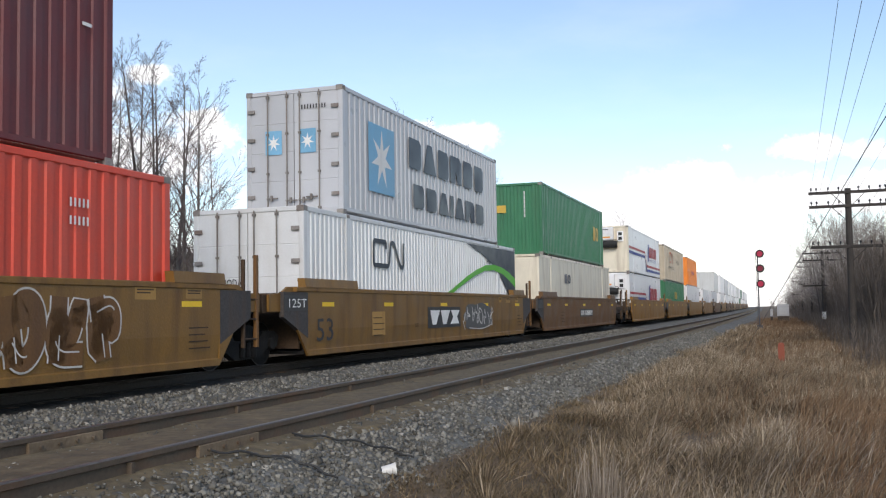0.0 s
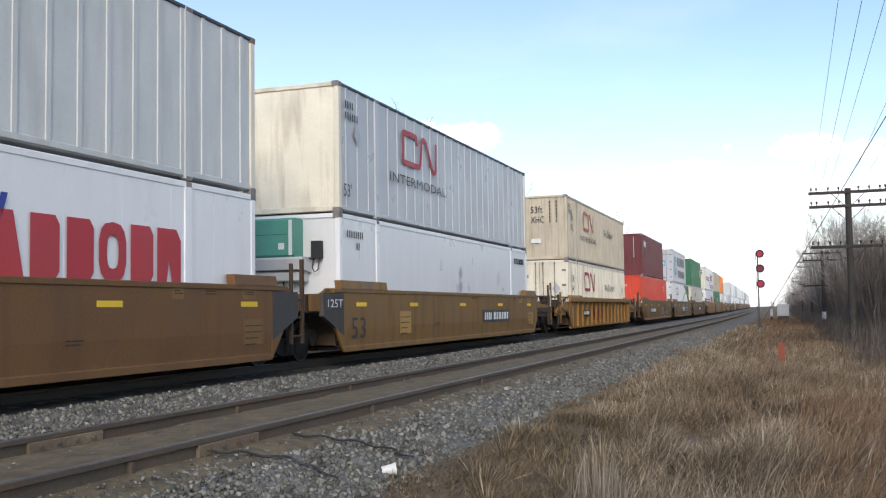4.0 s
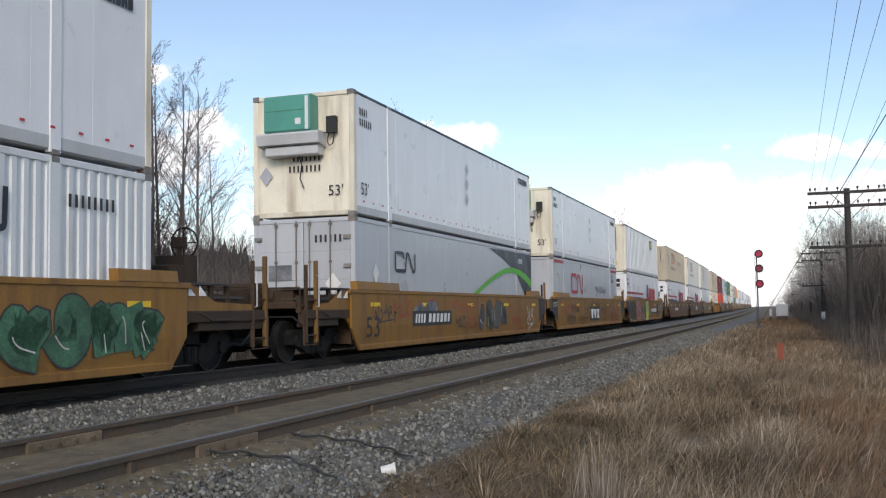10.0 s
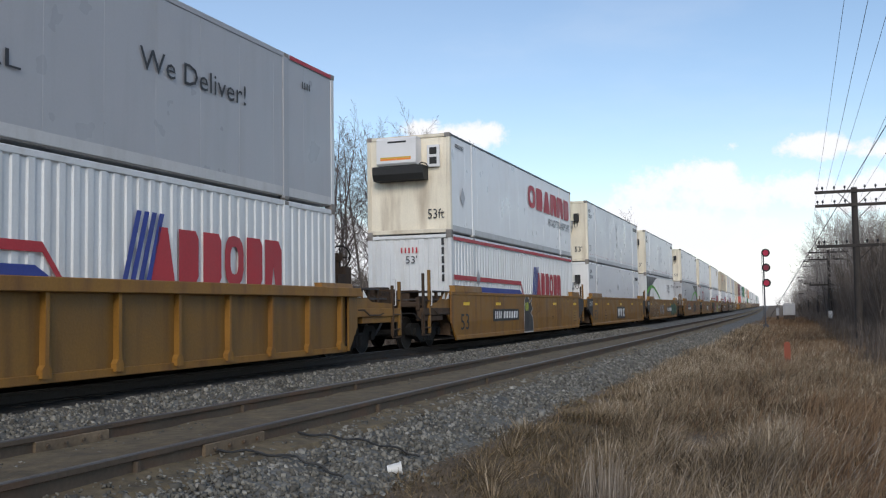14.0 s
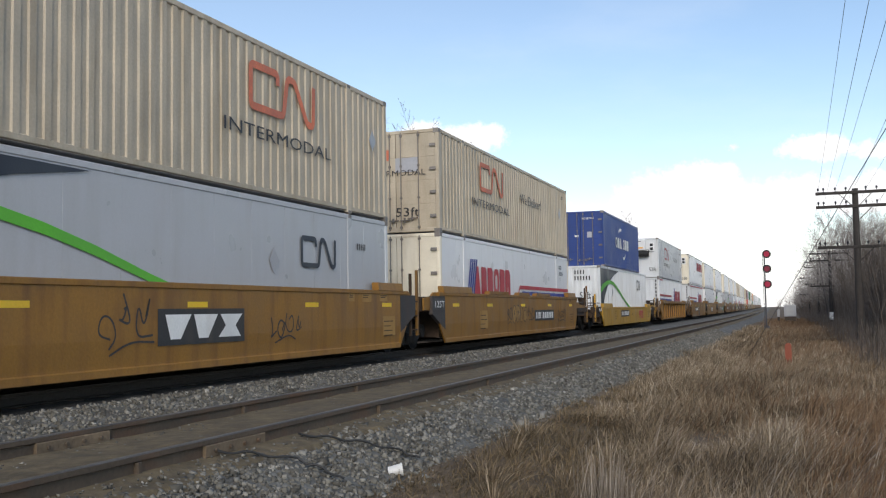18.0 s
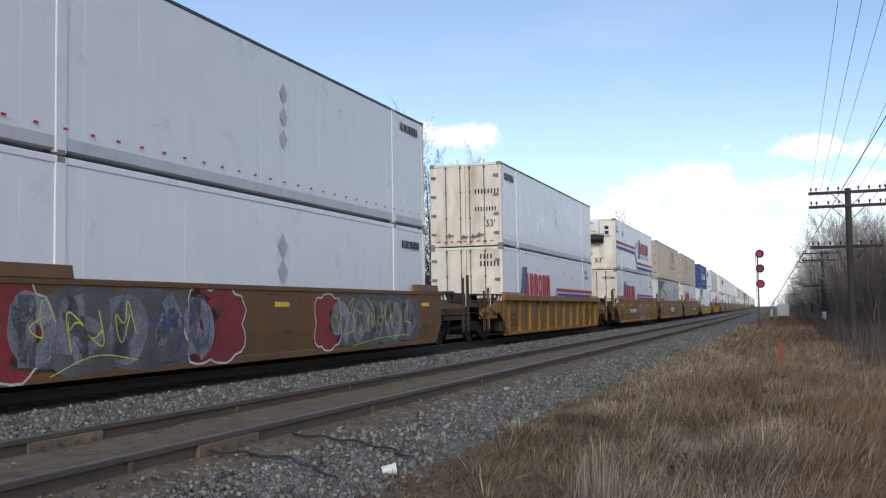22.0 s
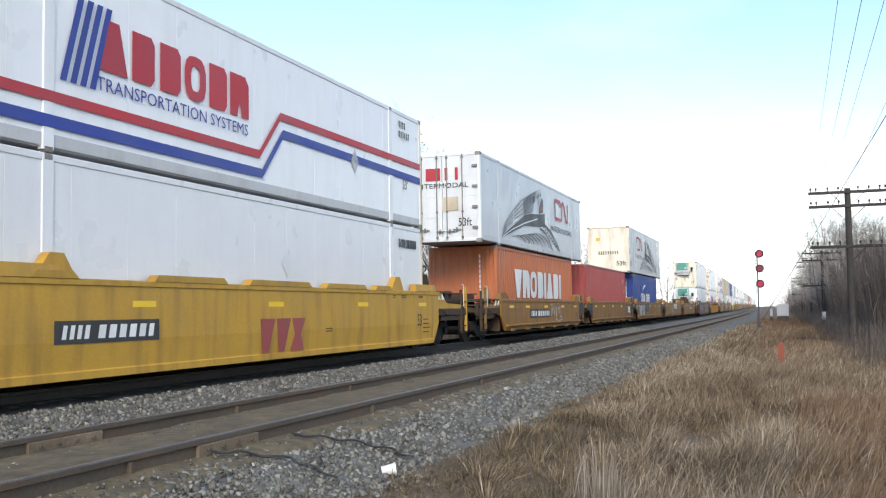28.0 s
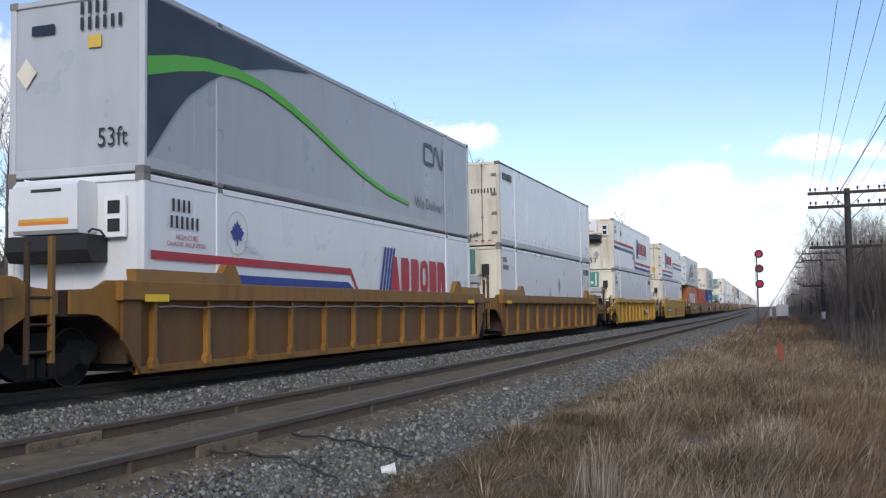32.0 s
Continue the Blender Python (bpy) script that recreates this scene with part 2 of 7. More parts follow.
conifer_mat = islands("dark_conifer", [(0, (.018, .018, .011)), (1, (.045, .042, .026))])
wood_mat = surf("grey_pole_timber", (.042, .036, .032), .9, var=.3, scale=3, bump=.4)
wire_mat = surf("dark_wire", (.03, .03, .035), .6)
line_mat = surf("grey_line_wire", (.10, .105, .13), .6)
far_wood_mat = islands("distant_bare_wood", [(0, (.05, .042, .034)), (.5, (.098, .079, .064)), (1, (.17, .14, .118))])
orange_mat = surf("orange_plastic", (.24, .055, .025), .5, var=.05)
lens_mat = surf("red_signal_lens", (.28, .01, .03), .3, var=.02, bump=0, emit=(1, .05, .16, .14))
lens_off = surf("dim_red_lens", (.12, .01, .015), .25, var=.02, bump=0, emit=(.8, .1, .22, .09))
glassy = surf("dark_glass", (.02, .02, .025), .15, var=.02, bump=0)
mast_mat = surf("dark_mast_steel", (.10, .10, .11), .6, .3, var=.2)
alu = surf("aluminium_paint", (.42, .42, .42), .45, .5, var=.1)

# ------------------------------------------------------------------ mesh tools


class Mesh:
    """Collects vertices and faces."""

    def __init__(self):
        self.v, self.f = [], []

    def box(self, x0, x1, y0, y1, z0, z1, c=0.0):
        """A box; c: chamfer of the edges along its longest side."""
        if c <= 0:
            b = len(self.v)
            self.v += [(x, y, z) for z in (z0, z1) for y in (y0, y1) for x in (x0, x1)]
            self.f += [tuple(b + i for i in q) for q in ((0, 2, 3, 1), (4, 5, 7, 6), (0, 1, 5, 4), (2, 6, 7, 3), (0, 4, 6, 2), (1, 3, 7, 5))]
            return self
        d = (x1 - x0, y1 - y0, z1 - z0)
        ax = d.index(max(d))
        lo, hi = (x0, y0, z0), (x1, y1, z1)
        a, b_ = [i for i in range(3) if i != ax]
        ring = [(lo[a] + c, lo[b_]), (hi[a] - c, lo[b_]), (hi[a], lo[b_] + c), (hi[a], hi[b_] - c),
                (hi[a] - c, hi[b_]), (lo[a] + c, hi[b_]), (lo[a], hi[b_] - c), (lo[a], lo[b_] + c)]
        return self.prism(ring, "xyz"[ax], lo[ax], hi[ax])

    def prism(self, ring, axis, a0, a1):
        """A polygon, given in the two other axes, drawn out along an axis."""
        b, n, ax = len(self.v), len(ring), "xyz".index(axis)
        for a in (a0, a1):
            for p, q in ring:
                c = [p, q]
                c.insert(ax, a)
                self.v.append(tuple(c))
        area = sum(ring[i - 1][0] * ring[i][1] - ring[i][0] * ring[i - 1][1] for i in range(n)) * (-1 if axis == "y" else 1) * (1 if a1 > a0 else -1)
        lo, hi = tuple(range(b, b + n)), tuple(range(b + n, b + 2 * n))
        sides = [(b + i, b + (i + 1) % n, b + n + (i + 1) % n, b + n + i) for i in range(n)]
        if area > 0:
            self.f += [lo[::-1], hi] + sides
        else:
            self.f += [lo, hi[::-1]] + [s[::-1] for s in sides]
        return self

    def tube(self, p, q, r, r2=None, n=6, caps=True):
        p, q = Vector(p), Vector(q)
        r2 = r if r2 is None else r2
        w = (q - p).normalized()
        u = w.orthogonal().normalized()
        s = w.cross(u)
        b = len(self.v)
        for c, k in ((p, r), (q, r2)):
            for i in range(n):
                a = 2 * math.pi * i / n
                self.v.append(tuple(c + u * (k * math.cos(a)) + s * (k * math.sin(a))))
        self.f += [(b + i, b + (i + 1) % n, b + n + (i + 1) % n, b + n + i) for i in range(n)]
        if caps:
            self.f += [tuple(range(b + n - 1, b - 1, -1)), tuple(range(b + n, b + 2 * n))]
        return self

    def path(self, pts, r, n=5):
        """One bent round bar through the points."""
        pts = [Vector(p) for p in pts]
        b, u = len(self.v), None
        for i, p in enumerate(pts):
            w = (pts[min(i + 1, len(pts) - 1)] - pts[max(i - 1, 0)]).normalized()
            u = w.orthogonal() if u is None else u - w * u.dot(w)
            u = u.normalized()
            s = w.cross(u)
            for k in range(n):
                a = 2 * math.pi * k / n
                self.v.append(tuple(p + u * (r * math.cos(a)) + s * (r * math.sin(a))))
        for i in range(len(pts) - 1):
            j = b + i * n
            self.f += [(j + k, j + (k + 1) % n, j + n + (k + 1) % n, j + n + k) for k in range(n)]
        self.f += [tuple(range(b + n - 1, b - 1, -1)), tuple(range(len(self.v) - n, len(self.v)))]
        return self

    def flat(self, ring, axis, at, thick):
        return self.prism(ring, axis, at, at + thick)

    def done(self, name, material, smooth=False):
        me = bpy.data.meshes.new(name)
        me.from_pydata(self.v, [], self.f)
        me.materials.append(material)
        if smooth:
            me.polygons.foreach_set("use_smooth", [True] * len(me.polygons))
        me.update()
        return me


KEPT = {}


def kept(key, make):
    """One mesh for all parts that look alike."""
    if key not in KEPT:
        KEPT[key] = make()
    return KEPT[key]


def part(name, mesh, material, parent, label="", at=None, smooth=False):
    """Links a mesh as one part under a thing or another part."""
    data = mesh.done(name, material, smooth) if isinstance(mesh, Mesh) else mesh
    ob = new(name, data)
    ob.parent = parent
    if at is not None:
        ob.matrix_basis = at
    return tagged(ob, label)


def thing(name, label, category, group="", m=None):
    ob = new(name)
    ob.empty_display_size = .2
    if m is not None:
        ob.matrix_basis = m
    return tagged(ob, label, category, group)


def structure(name, mesh, material, label, smooth=False):
    return tagged(new(name, mesh.done(name, material, smooth)), label, kind="structure")


FONT = {}


def letters(body):
    """Flat outlines of a word in the built-in font: width, height and mesh."""
    if body not in FONT:
        cu = bpy.data.curves.new("word", "FONT")
        cu.body, cu.size, cu.resolution_u = body, 1.0, 2
        ob = new("word", cu)
        bpy.context.view_layer.update()
        me = bpy.data.meshes.new_from_object(ob)
        bpy.data.objects.remove(ob)
        co = np.empty(len(me.vertices) * 3, np.float32)
        me.vertices.foreach_get("co", co)
        co = co.reshape(-1, 3)
        lo, hi = co.min(0), co.max(0)
        v = (co - lo) / np.maximum(hi - lo, 1e-6)
        FONT[body] = (v, [tuple(p.vertices) for p in me.polygons])
        bpy.data.meshes.remove(me)
    return FONT[body]


for word in ("INTERMODAL", "We Deliver!", "53ft", "XHC", "53'", "53", "40", "125T", "ROAD TRANSPORT", "TRANSPORTATION SYSTEMS", "HIGH-CUBE", "CHASSIS REQUIRED", "BEST", "MANAGED", "COMPANIES"):
    letters(word)

# ------------------------------------------------------------------ line of the tracks
BEND = -0.77e-4
NEAR_MID, FAR_MID = -5.285, -10.53
SPEED, GAIN = 16.994, 0.02376


CURVE_END = 180.0        # beyond it the line runs straight


def bow(y):
    """How far the line has swung aside at y."""
    e = np.minimum(y, CURVE_END)
    return BEND * (e * e + 2 * e * (y - e))


def bent(x, y):
    return x + float(bow(y))


def on_track(y, z=0.0, x=FAR_MID):
    return Matrix.LocRotScale((bent(x, y), y, z), Euler((0, 0, -math.atan(2 * BEND * min(y, CURVE_END)))), None)


def gone(t):
    """How far the train has gone by t seconds."""
    return SPEED * t + GAIN * t * t / 2


TRAIN = []      # (thing, its place along the train, its height)


def aboard(ob, u, z):
    ob.matrix_basis = on_track(u, z)
    TRAIN.append((ob, u, z))
    return ob

# ------------------------------------------------------------------ ground and tracks


def fall(x, y):
    """Height of the natural ground beside the tracks; x is measured from the bent line."""
    if x > -3.9:
        z = -.46 - .32 * min(1, (x + 3.9) / 2.6)
    elif x > -13.5:
        z = -.62
    else:
        z = -.62 - .75 * min(1, (-13.5 - x) / 4)
    k = min(1, max(0, abs(x + 8) - 3.5) / 4)
    return z + k * (.10 * noise.noise((x * .35, y * .35, 0)) + .3 * noise.noise((x * .03, y * .03, 3)))


XS = [-900, -500, -300, -200, -140, -100, -80, -64, -52, -42, -34, -28, -23, -19, -16, -14.4, -13.2, -12, -9, -6, -4.4, -3.9,
      -3.4, -3, -2.6, -2.2, -1.8, -1.4, -1, -.5, 0, .6, 1.3, 2.2, 3.2, 4.5, 6, 8, 11, 15, 20, 30, 45, 70, 110, 180, 300, 600, 900]
YS = [-300, -150, -80, -40, -20, -10, -4] + [i * .8 for i in range(-2, 60)] + [48 + 3 * i for i in range(1, 26)] + [140, 165, 200, 250, 320, 420, 560, 750, 1100, 1600, 2400]
g = Mesh()
for y in YS:
    yy = min(y, 1600)
    for x in XS:
        g.v.append((bent(x, yy), y, fall(x, y)))
w = len(XS)
g.f = [(j * w + i, j * w + i + 1, (j + 1) * w + i + 1, (j + 1) * w + i) for j in range(len(YS) - 1) for i in range(w - 1)]
ground = structure("ground", g, soil, "brown grassy ground beside the railway", True)

LINE = [-60, -40, -25, -15, -8] + [i * 3 for i in range(-2, 30)] + [90 + 10 * i for i in range(0, 22)] + [320, 360, 400, 460, 520, 600, 680, 760, 880, 1000, 1200, 1500]


def along(profile, material, name, label, jitter=0.0, line=LINE, closed=False, stray=0.0):
    """Draws a cross-section (x, z) out along the bent line of the tracks."""
    m = Mesh()
    n = len(profile)
    for y in line:
        for x, z in profile:
            e = jitter * noise.noise((x * 2.1, y * 1.7, 5)) if jitter else 0
            w_ = stray * noise.fractal((x * .7, y * 1.1, 9), 1, 2, 3) if stray else 0
            m.v.append((bent(x + w_, y), y, z + e))
    last = n if closed else n - 1
    m.f = [(j * n + i, j * n + (i + 1) % n, (j + 1) * n + (i + 1) % n, (j + 1) * n + i) for j in range(len(line) - 1) for i in range(last)]
    return structure(name, m, material, label)


FINE = [-12, -8, -5] + [i * .5 for i in range(-8, 120)] + [60 + 2 * i for i in range(1, 30)] + [120 + 10 * i for i in range(0, 20)] + [320, 360, 400, 460, 520, 600, 680, 760, 880, 1000, 1200, 1500]
along([(-13.9, -.75), (-12.6, -.24), (-11.9, -.20), (-9.15, -.20), (-8.7, -.22), (-8.3, -.30), (-7.9, -.36), (-7.5, -.35), (-7.1, -.30), (-6.7, -.22),
       (-6.2, -.19), (-5.3, -.18), (-4.3, -.19), (-4.0, -.27), (-3.75, -.37), (-3.5, -.47), (-3.1, -.62)][::-1],
      ballast_mat, "ballast", "bed of grey crushed stone under both tracks", .03, FINE)
along([(-6.6, -.30), (-6.4, -.18), (-6.3, -.155), (-6.1, -.13), (-5.8, -.135), (-5.3, -.12), (-4.8, -.13), (-4.5, -.14), (-4.35, -.16), (-4.2, -.19), (-4.02, -.36)][::-1],
      mud_mat, "mud", "dried brown mud that buries the ties of the near track", .028, FINE, stray=.12)
# dark strip under the train, its shade put into the colour of the stones
along([(-12.1, -.185), (-11.4, -.175), (-10.5, -.17), (-9.7, -.175), (-9.25, -.185), (-9.0, -.23)][::-1], shaded_bed_mat, "oily_ballast", "dark oily stones under the far track, coloured for the train's shade", .02, FINE, stray=.1)


def rail(mid, side, name):
    """One rail with its head, web and foot, and a bright running surface."""
    x = mid + side * .7525
    # the far rails' darker colour holds the shade under the train
    steel = shaded_steel if mid == FAR_MID else steel_rail
    for prof, mt, nm in (([(-.07, -.172), (.07, -.172), (.07, -.160), (.012, -.145), (.01, -.05), (.037, -.04), (.037, -.004), (-.037, -.004), (-.037, -.04), (-.01, -.05), (-.012, -.145), (-.07, -.160)], steel, name),
                         ([(-.028, -.003), (.028, -.003), (.024, .004), (-.024, .004)], rail_head, name + "_head")):
        along([(x + a, b) for a, b in prof], mt, nm, "worn steel rail with a polished head" if "head" in nm else "rusty brown steel rail", closed=True)


for mid, nm in ((NEAR_MID, "rail_near"), (FAR_MID, "rail_far")):
    for s in (-1, 1):
        rail(mid, s, nm + ("_east" if s > 0 else "_west"))


def tie(m):
    ob = thing("railway_tie", "dark creosoted timber tie bedded in the ballast", "railway tie", "ties", m)
    part("timber", kept("tie", lambda: Mesh().box(-1.28, 1.28, -.115, .115, -.18, 0, .015).done("timber", tie_mat)), tie_mat, ob)
    part("tie_plate", kept("tieplate", lambda: Mesh().box(.5825, .9225, -.09, .09, 0, .018, .004).done("tie_plate", steel_rail)), steel_rail, ob)
    return ob


rnd = random.Random(4)
for i in range(44):
    y = 3 + i * .56
    tie(on_track(y, -.19, FAR_MID) @ pose(rnd.uniform(-.02, .02), 0, 0, 0, 0, rnd.uniform(-.6, .6)))

def joint_bar(x, y, face):
    ob = thing("joint_bar", "rusty steel bar bolted over a rail joint", "joint bar", "joint bars", on_track(y, 0, x))
    part("bar", Mesh().box(face * .012, face * .045, -.46, .46, -.145, -.045, .008), joint_mat, ob)
    for k in range(4):
        part("bolt", kept("bolt%d" % face, lambda: Mesh().tube((face * .04, 0, -.095), (face * .068, 0, -.095), .018, n=6).done("bolt", steel_rail)), steel_rail, ob, at=pose(0, -.33 + .22 * k, 0))


joint_bar(NEAR_MID - .7525, 7.05, 1)
joint_bar(NEAR_MID + .7525, 7.25, 1)


def rail_clip(x, y):
    ob = thing("rail_anchor", "small rusty rail anchor under the rail foot", "rail anchor", "rail anchors", on_track(y, 0, x))
    part("clip", Mesh().box(.0, .05, -.025, .025, -.19, -.05, .006).box(.02, .09, -.02, .02, -.17, -.14, .005), steel_rail, ob)


for x, y in ((-4.5325, 5.95), (-6.0375, 9.85), (-4.5325, 10.25), (-6.0375, 12.9), (-4.5325, 14.4)):
    rail_clip(x, y)

# ------------------------------------------------------------------ well cars


def end_rail(car, y, s, colour, tall=True):
    """The upright grab posts and steps at a car's end, on the near side."""
    x = 1.42
    high = 2.05 if tall and colour != "yellow" else 1.7
    rails = {"yellow": "yellow", "brown": "gear", "umber": "brown"}.get(colour, "umber")
    for k, dy in enumerate((-.22, .22)):
        part("grab_post", kept(("post", rails, k, high), lambda: Mesh().box(-.035, .035, -.03 - .015 * k, .03 + .015 * k, .4, high if k else high - .1, .01).done("grab_post", paint[rails if k else "gear"])), paint[rails if k else "gear"], car, at=pose(x, y + dy, 0))
    for z in (.55, .9, 1.25):
        part("step", kept(("step", colour), lambda: Mesh().tube((0, -.22, 0), (0, .22, 0), .018).done("step", paint["gear"])), paint["gear"], car, at=pose(x + .02, y, z))


def wheelset():
    def make():
        m = Mesh()
        for s in (-1, 1):
            x = s * .76
            m.tube((x - .06, 0, 0), (x + .06, 0, 0), .42, n=28)
            m.tube((x - s * .07, 0, 0), (x - s * .045, 0, 0), .455, n=28)
            m.tube((x + s * .06, 0, 0), (x + s * .10, 0, 0), .15, .11, n=14)
        m.tube((-.9, 0, 0), (.9, 0, 0), .085, n=10)
        for k in range(3):
            a = 2 * math.pi * k / 3
            m.tube((.84, .06 * math.cos(a), .06 * math.sin(a)), (.99, .06 * math.cos(a), .06 * math.sin(a)), .02, n=6)
        return m.done("wheelset", paint["truck"], False)
    return kept("wheelset", make)


def rim():
    def make():
        m, n = Mesh(), 28
        for s in (-1, 1):
            b = len(m.v)
            for r in (.425, .402):
                for i in range(n):
                    a = 2 * math.pi * i / n
                    m.v.append((s * .823, r * math.cos(a), r * math.sin(a)))
            m.f += [(b + i, b + (i + 1) % n, b + n + (i + 1) % n, b + n + i)[::s] for i in range(n)]
        return m.done("wheel_rim", paint["tread"])
    return kept("rim", make)


def side_frame(s):
    def make():
        m = Mesh()
        x = s * .98
        ring = [(-1.18, .56), (-1.02, .66), (-.55, .66), (-.42, .5), (.42, .5), (.55, .66), (1.02, .66), (1.18, .56), (1.12, .36), (.8, .36), (.42, .16), (-.42, .16), (-.8, .36), (-1.12, .36)]
        m.prism(ring, "x", x - .07, x + .07)
        for k in range(-1, 2):
            m.tube((x + s * .07, k * .2, .2), (x + s * .07, k * .2, .46), .075, n=10)
        for k in (-1, 1):
            m.tube((x - .08, k * .865, .42), (x + s * .13, k * .865, .42), .115, n=12)
        return m.done("side_frame", paint["truck"])
    return kept(("sideframe", s), make)


WHEELS = []      # (wheelset, its place along the train)


def truck(car, y):
    for s in (-1, 1):
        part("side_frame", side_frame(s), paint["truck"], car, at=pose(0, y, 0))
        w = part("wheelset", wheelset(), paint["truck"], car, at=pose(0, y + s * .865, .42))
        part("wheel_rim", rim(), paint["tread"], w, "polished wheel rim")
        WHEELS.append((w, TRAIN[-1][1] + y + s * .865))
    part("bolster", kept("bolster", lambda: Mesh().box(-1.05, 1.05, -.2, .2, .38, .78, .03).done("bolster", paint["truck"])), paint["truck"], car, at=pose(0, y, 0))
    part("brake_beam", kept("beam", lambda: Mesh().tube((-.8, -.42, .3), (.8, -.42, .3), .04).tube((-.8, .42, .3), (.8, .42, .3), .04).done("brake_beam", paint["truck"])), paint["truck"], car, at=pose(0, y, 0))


def name_panel(car, y0, y1, z0, z1, x, bars, back="plate", ink="lettering"):
    """A dark panel with the car's marks, as plain bars."""
    p = part("name_panel", Mesh().box(x, x + .004, y0, y1, z0, z1), paint[back], car, "black panel with pale marks")
    for a, b in bars:
        ya, yb = y0 + (y1 - y0) * a, y0 + (y1 - y0) * b
        h = z1 - z0
        yb = ya + (yb - ya) * .72
        part("mark", Mesh().prism([(ya, z0 + h * .2), (yb, z0 + h * .2), (yb + h * .12, z1 - h * .2), (ya + h * .12, z1 - h * .2)], "x", x + .006, x + .008), paint[ink], p)


DTTX = [(.06, .11), (.125, .175), (.19, .24), (.255, .31), (.38, .47), (.48, .57), (.58, .67), (.68, .77), (.78, .87), (.88, .95)]


def well_car(u, kind, colour, rear, front, label, marks=(), half=8.3, top=1.5, band=.19):
    """A well car unit. rear, front: 'link' (shared truck) or 'coupler'. kind: 'smooth', 'ribbed' or 'short'."""
    car = aboard(thing("well_car", label, "railway car", "well cars"), u, 0)
    P, G = paint[colour], paint["gear"]
    # ribbed cars, save yellow ones: sunk side panels darker brown than their ribs
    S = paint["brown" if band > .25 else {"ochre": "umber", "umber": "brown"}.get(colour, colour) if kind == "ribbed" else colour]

    def reach(e, how):
        """Where the end platform stops: the couplers of front ends sit farther out."""
        return half + (1.55 if how == "link" else 3.15 if e > 0 else 2.55)

    bot = .30 if kind == "short" else .15
    lift = .18 if kind != "ribbed" or band > .25 else .09
    for s in (-1, 1):
        def plate():
            m = Mesh()
            cut = bot + .5
            if kind == "smooth" and top > 1.3:
                ring = [(1.45, top), (1.5, top), (1.5, .66), (1.475, .30), (1.475, .27), (1.5, .25), (1.5, .15), (1.45, .15), (1.43, .30), (1.45, .66)]
                m.prism([(s * a_, b_) for a_, b_ in ring], "y", -half, half)
            else:
                xo = 1.5 if kind != "ribbed" else 1.40
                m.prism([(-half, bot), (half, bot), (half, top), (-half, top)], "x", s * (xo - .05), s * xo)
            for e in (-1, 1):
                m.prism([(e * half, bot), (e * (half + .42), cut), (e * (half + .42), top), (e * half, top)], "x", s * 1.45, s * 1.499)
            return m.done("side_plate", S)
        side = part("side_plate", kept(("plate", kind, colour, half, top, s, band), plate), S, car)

        def chord():
            m = Mesh()
            x0, x1 = (1.36, 1.52) if kind != "ribbed" else (1.36, 1.56)
            z0 = top - (.09 if kind != "ribbed" else band)
            m.box(*sorted((s * x0, s * x1)), -half - .5, half + .5, z0, top + .004, .012)
            return m.done("top_chord", P)
        part("top_chord", kept(("chord", kind, colour, half, top, s, band), chord), P, side)
        if kind == "ribbed" and s > 0:
            nrib = 15 if u > -100 else 12
            for k in range(nrib):
                y = -half + .35 + (2 * half - .7) * k / (nrib - 1)
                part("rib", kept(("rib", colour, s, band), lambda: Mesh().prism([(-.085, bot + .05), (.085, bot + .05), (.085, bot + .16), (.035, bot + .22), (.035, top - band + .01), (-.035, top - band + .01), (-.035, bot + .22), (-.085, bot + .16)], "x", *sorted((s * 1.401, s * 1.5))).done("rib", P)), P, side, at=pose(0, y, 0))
            part("bottom_chord", kept(("bchord", colour, s), lambda: Mesh().box(*sorted((s * 1.36, s * 1.44)), -half, half, bot - .02, bot + .1, .01).done("bottom_chord", P)), P, side)
        if kind == "short" and s > 0:
            part("bottom_ledge", kept(("ledge", colour, s), lambda: Mesh().box(*sorted((s * 1.42, s * 1.60)), -half + .1, half - .1, .43, .49, .012).done("bottom_ledge", P)), P, side)
            for k in range(6):
                y = -half + .8 + (2 * half - 1.6) * k / 5
                part("bracket", kept(("bracket", colour, s), lambda: Mesh().box(*sorted((s * 1.40, s * 1.58)), -.22, .22, .27, .36, .01).done("bracket", P)), P, side, at=pose(0, y, 0))
        if kind == "short":
            for e in (-1, 1):
                part("corner_bracket", kept(("cornerb", colour, s, e), lambda: Mesh().prism([(e * (half - .75), top), (e * (half + .35), top), (e * (half + .3), top + .2), (e * (half - .35), top + .24)], "x", *sorted((s * 1.28, s * 1.46))).done("corner_bracket", P)), P, side)
                part("cone_pedestal", kept("pedestal", lambda: Mesh().box(-.14, .14, -.14, .14, -.3, .3, .03).done("cone_pedestal", paint["beige"])), paint["beige"], side, "faded tan pedestal", at=pose(s * 1.1, e * (half + 1.0), top))
        if kind != "short" and s > 0:
            for y0, y1 in ((-half - .15, -half + 2.35), (half - 1.3, half + .15)):
                part("guide_box", kept(("guide", colour, y0, half, top, kind, lift), lambda: Mesh().prism([(1.36, top), (1.53, top), (1.50, top + lift), (1.34, top + lift)], "y", y0, y1).done("guide_box", P)), P, side)
        for e, how in ((-1, rear), (1, front)):
            far = reach(e, how) - (.5 if how == "coupler" else .12)
            tail = [(far, 1.03), (far, 1.16), (half + 1.35, 1.2), (half + 1.1, top - .2)] if how == "coupler" else [(far, 1.03), (far, top - .16)]
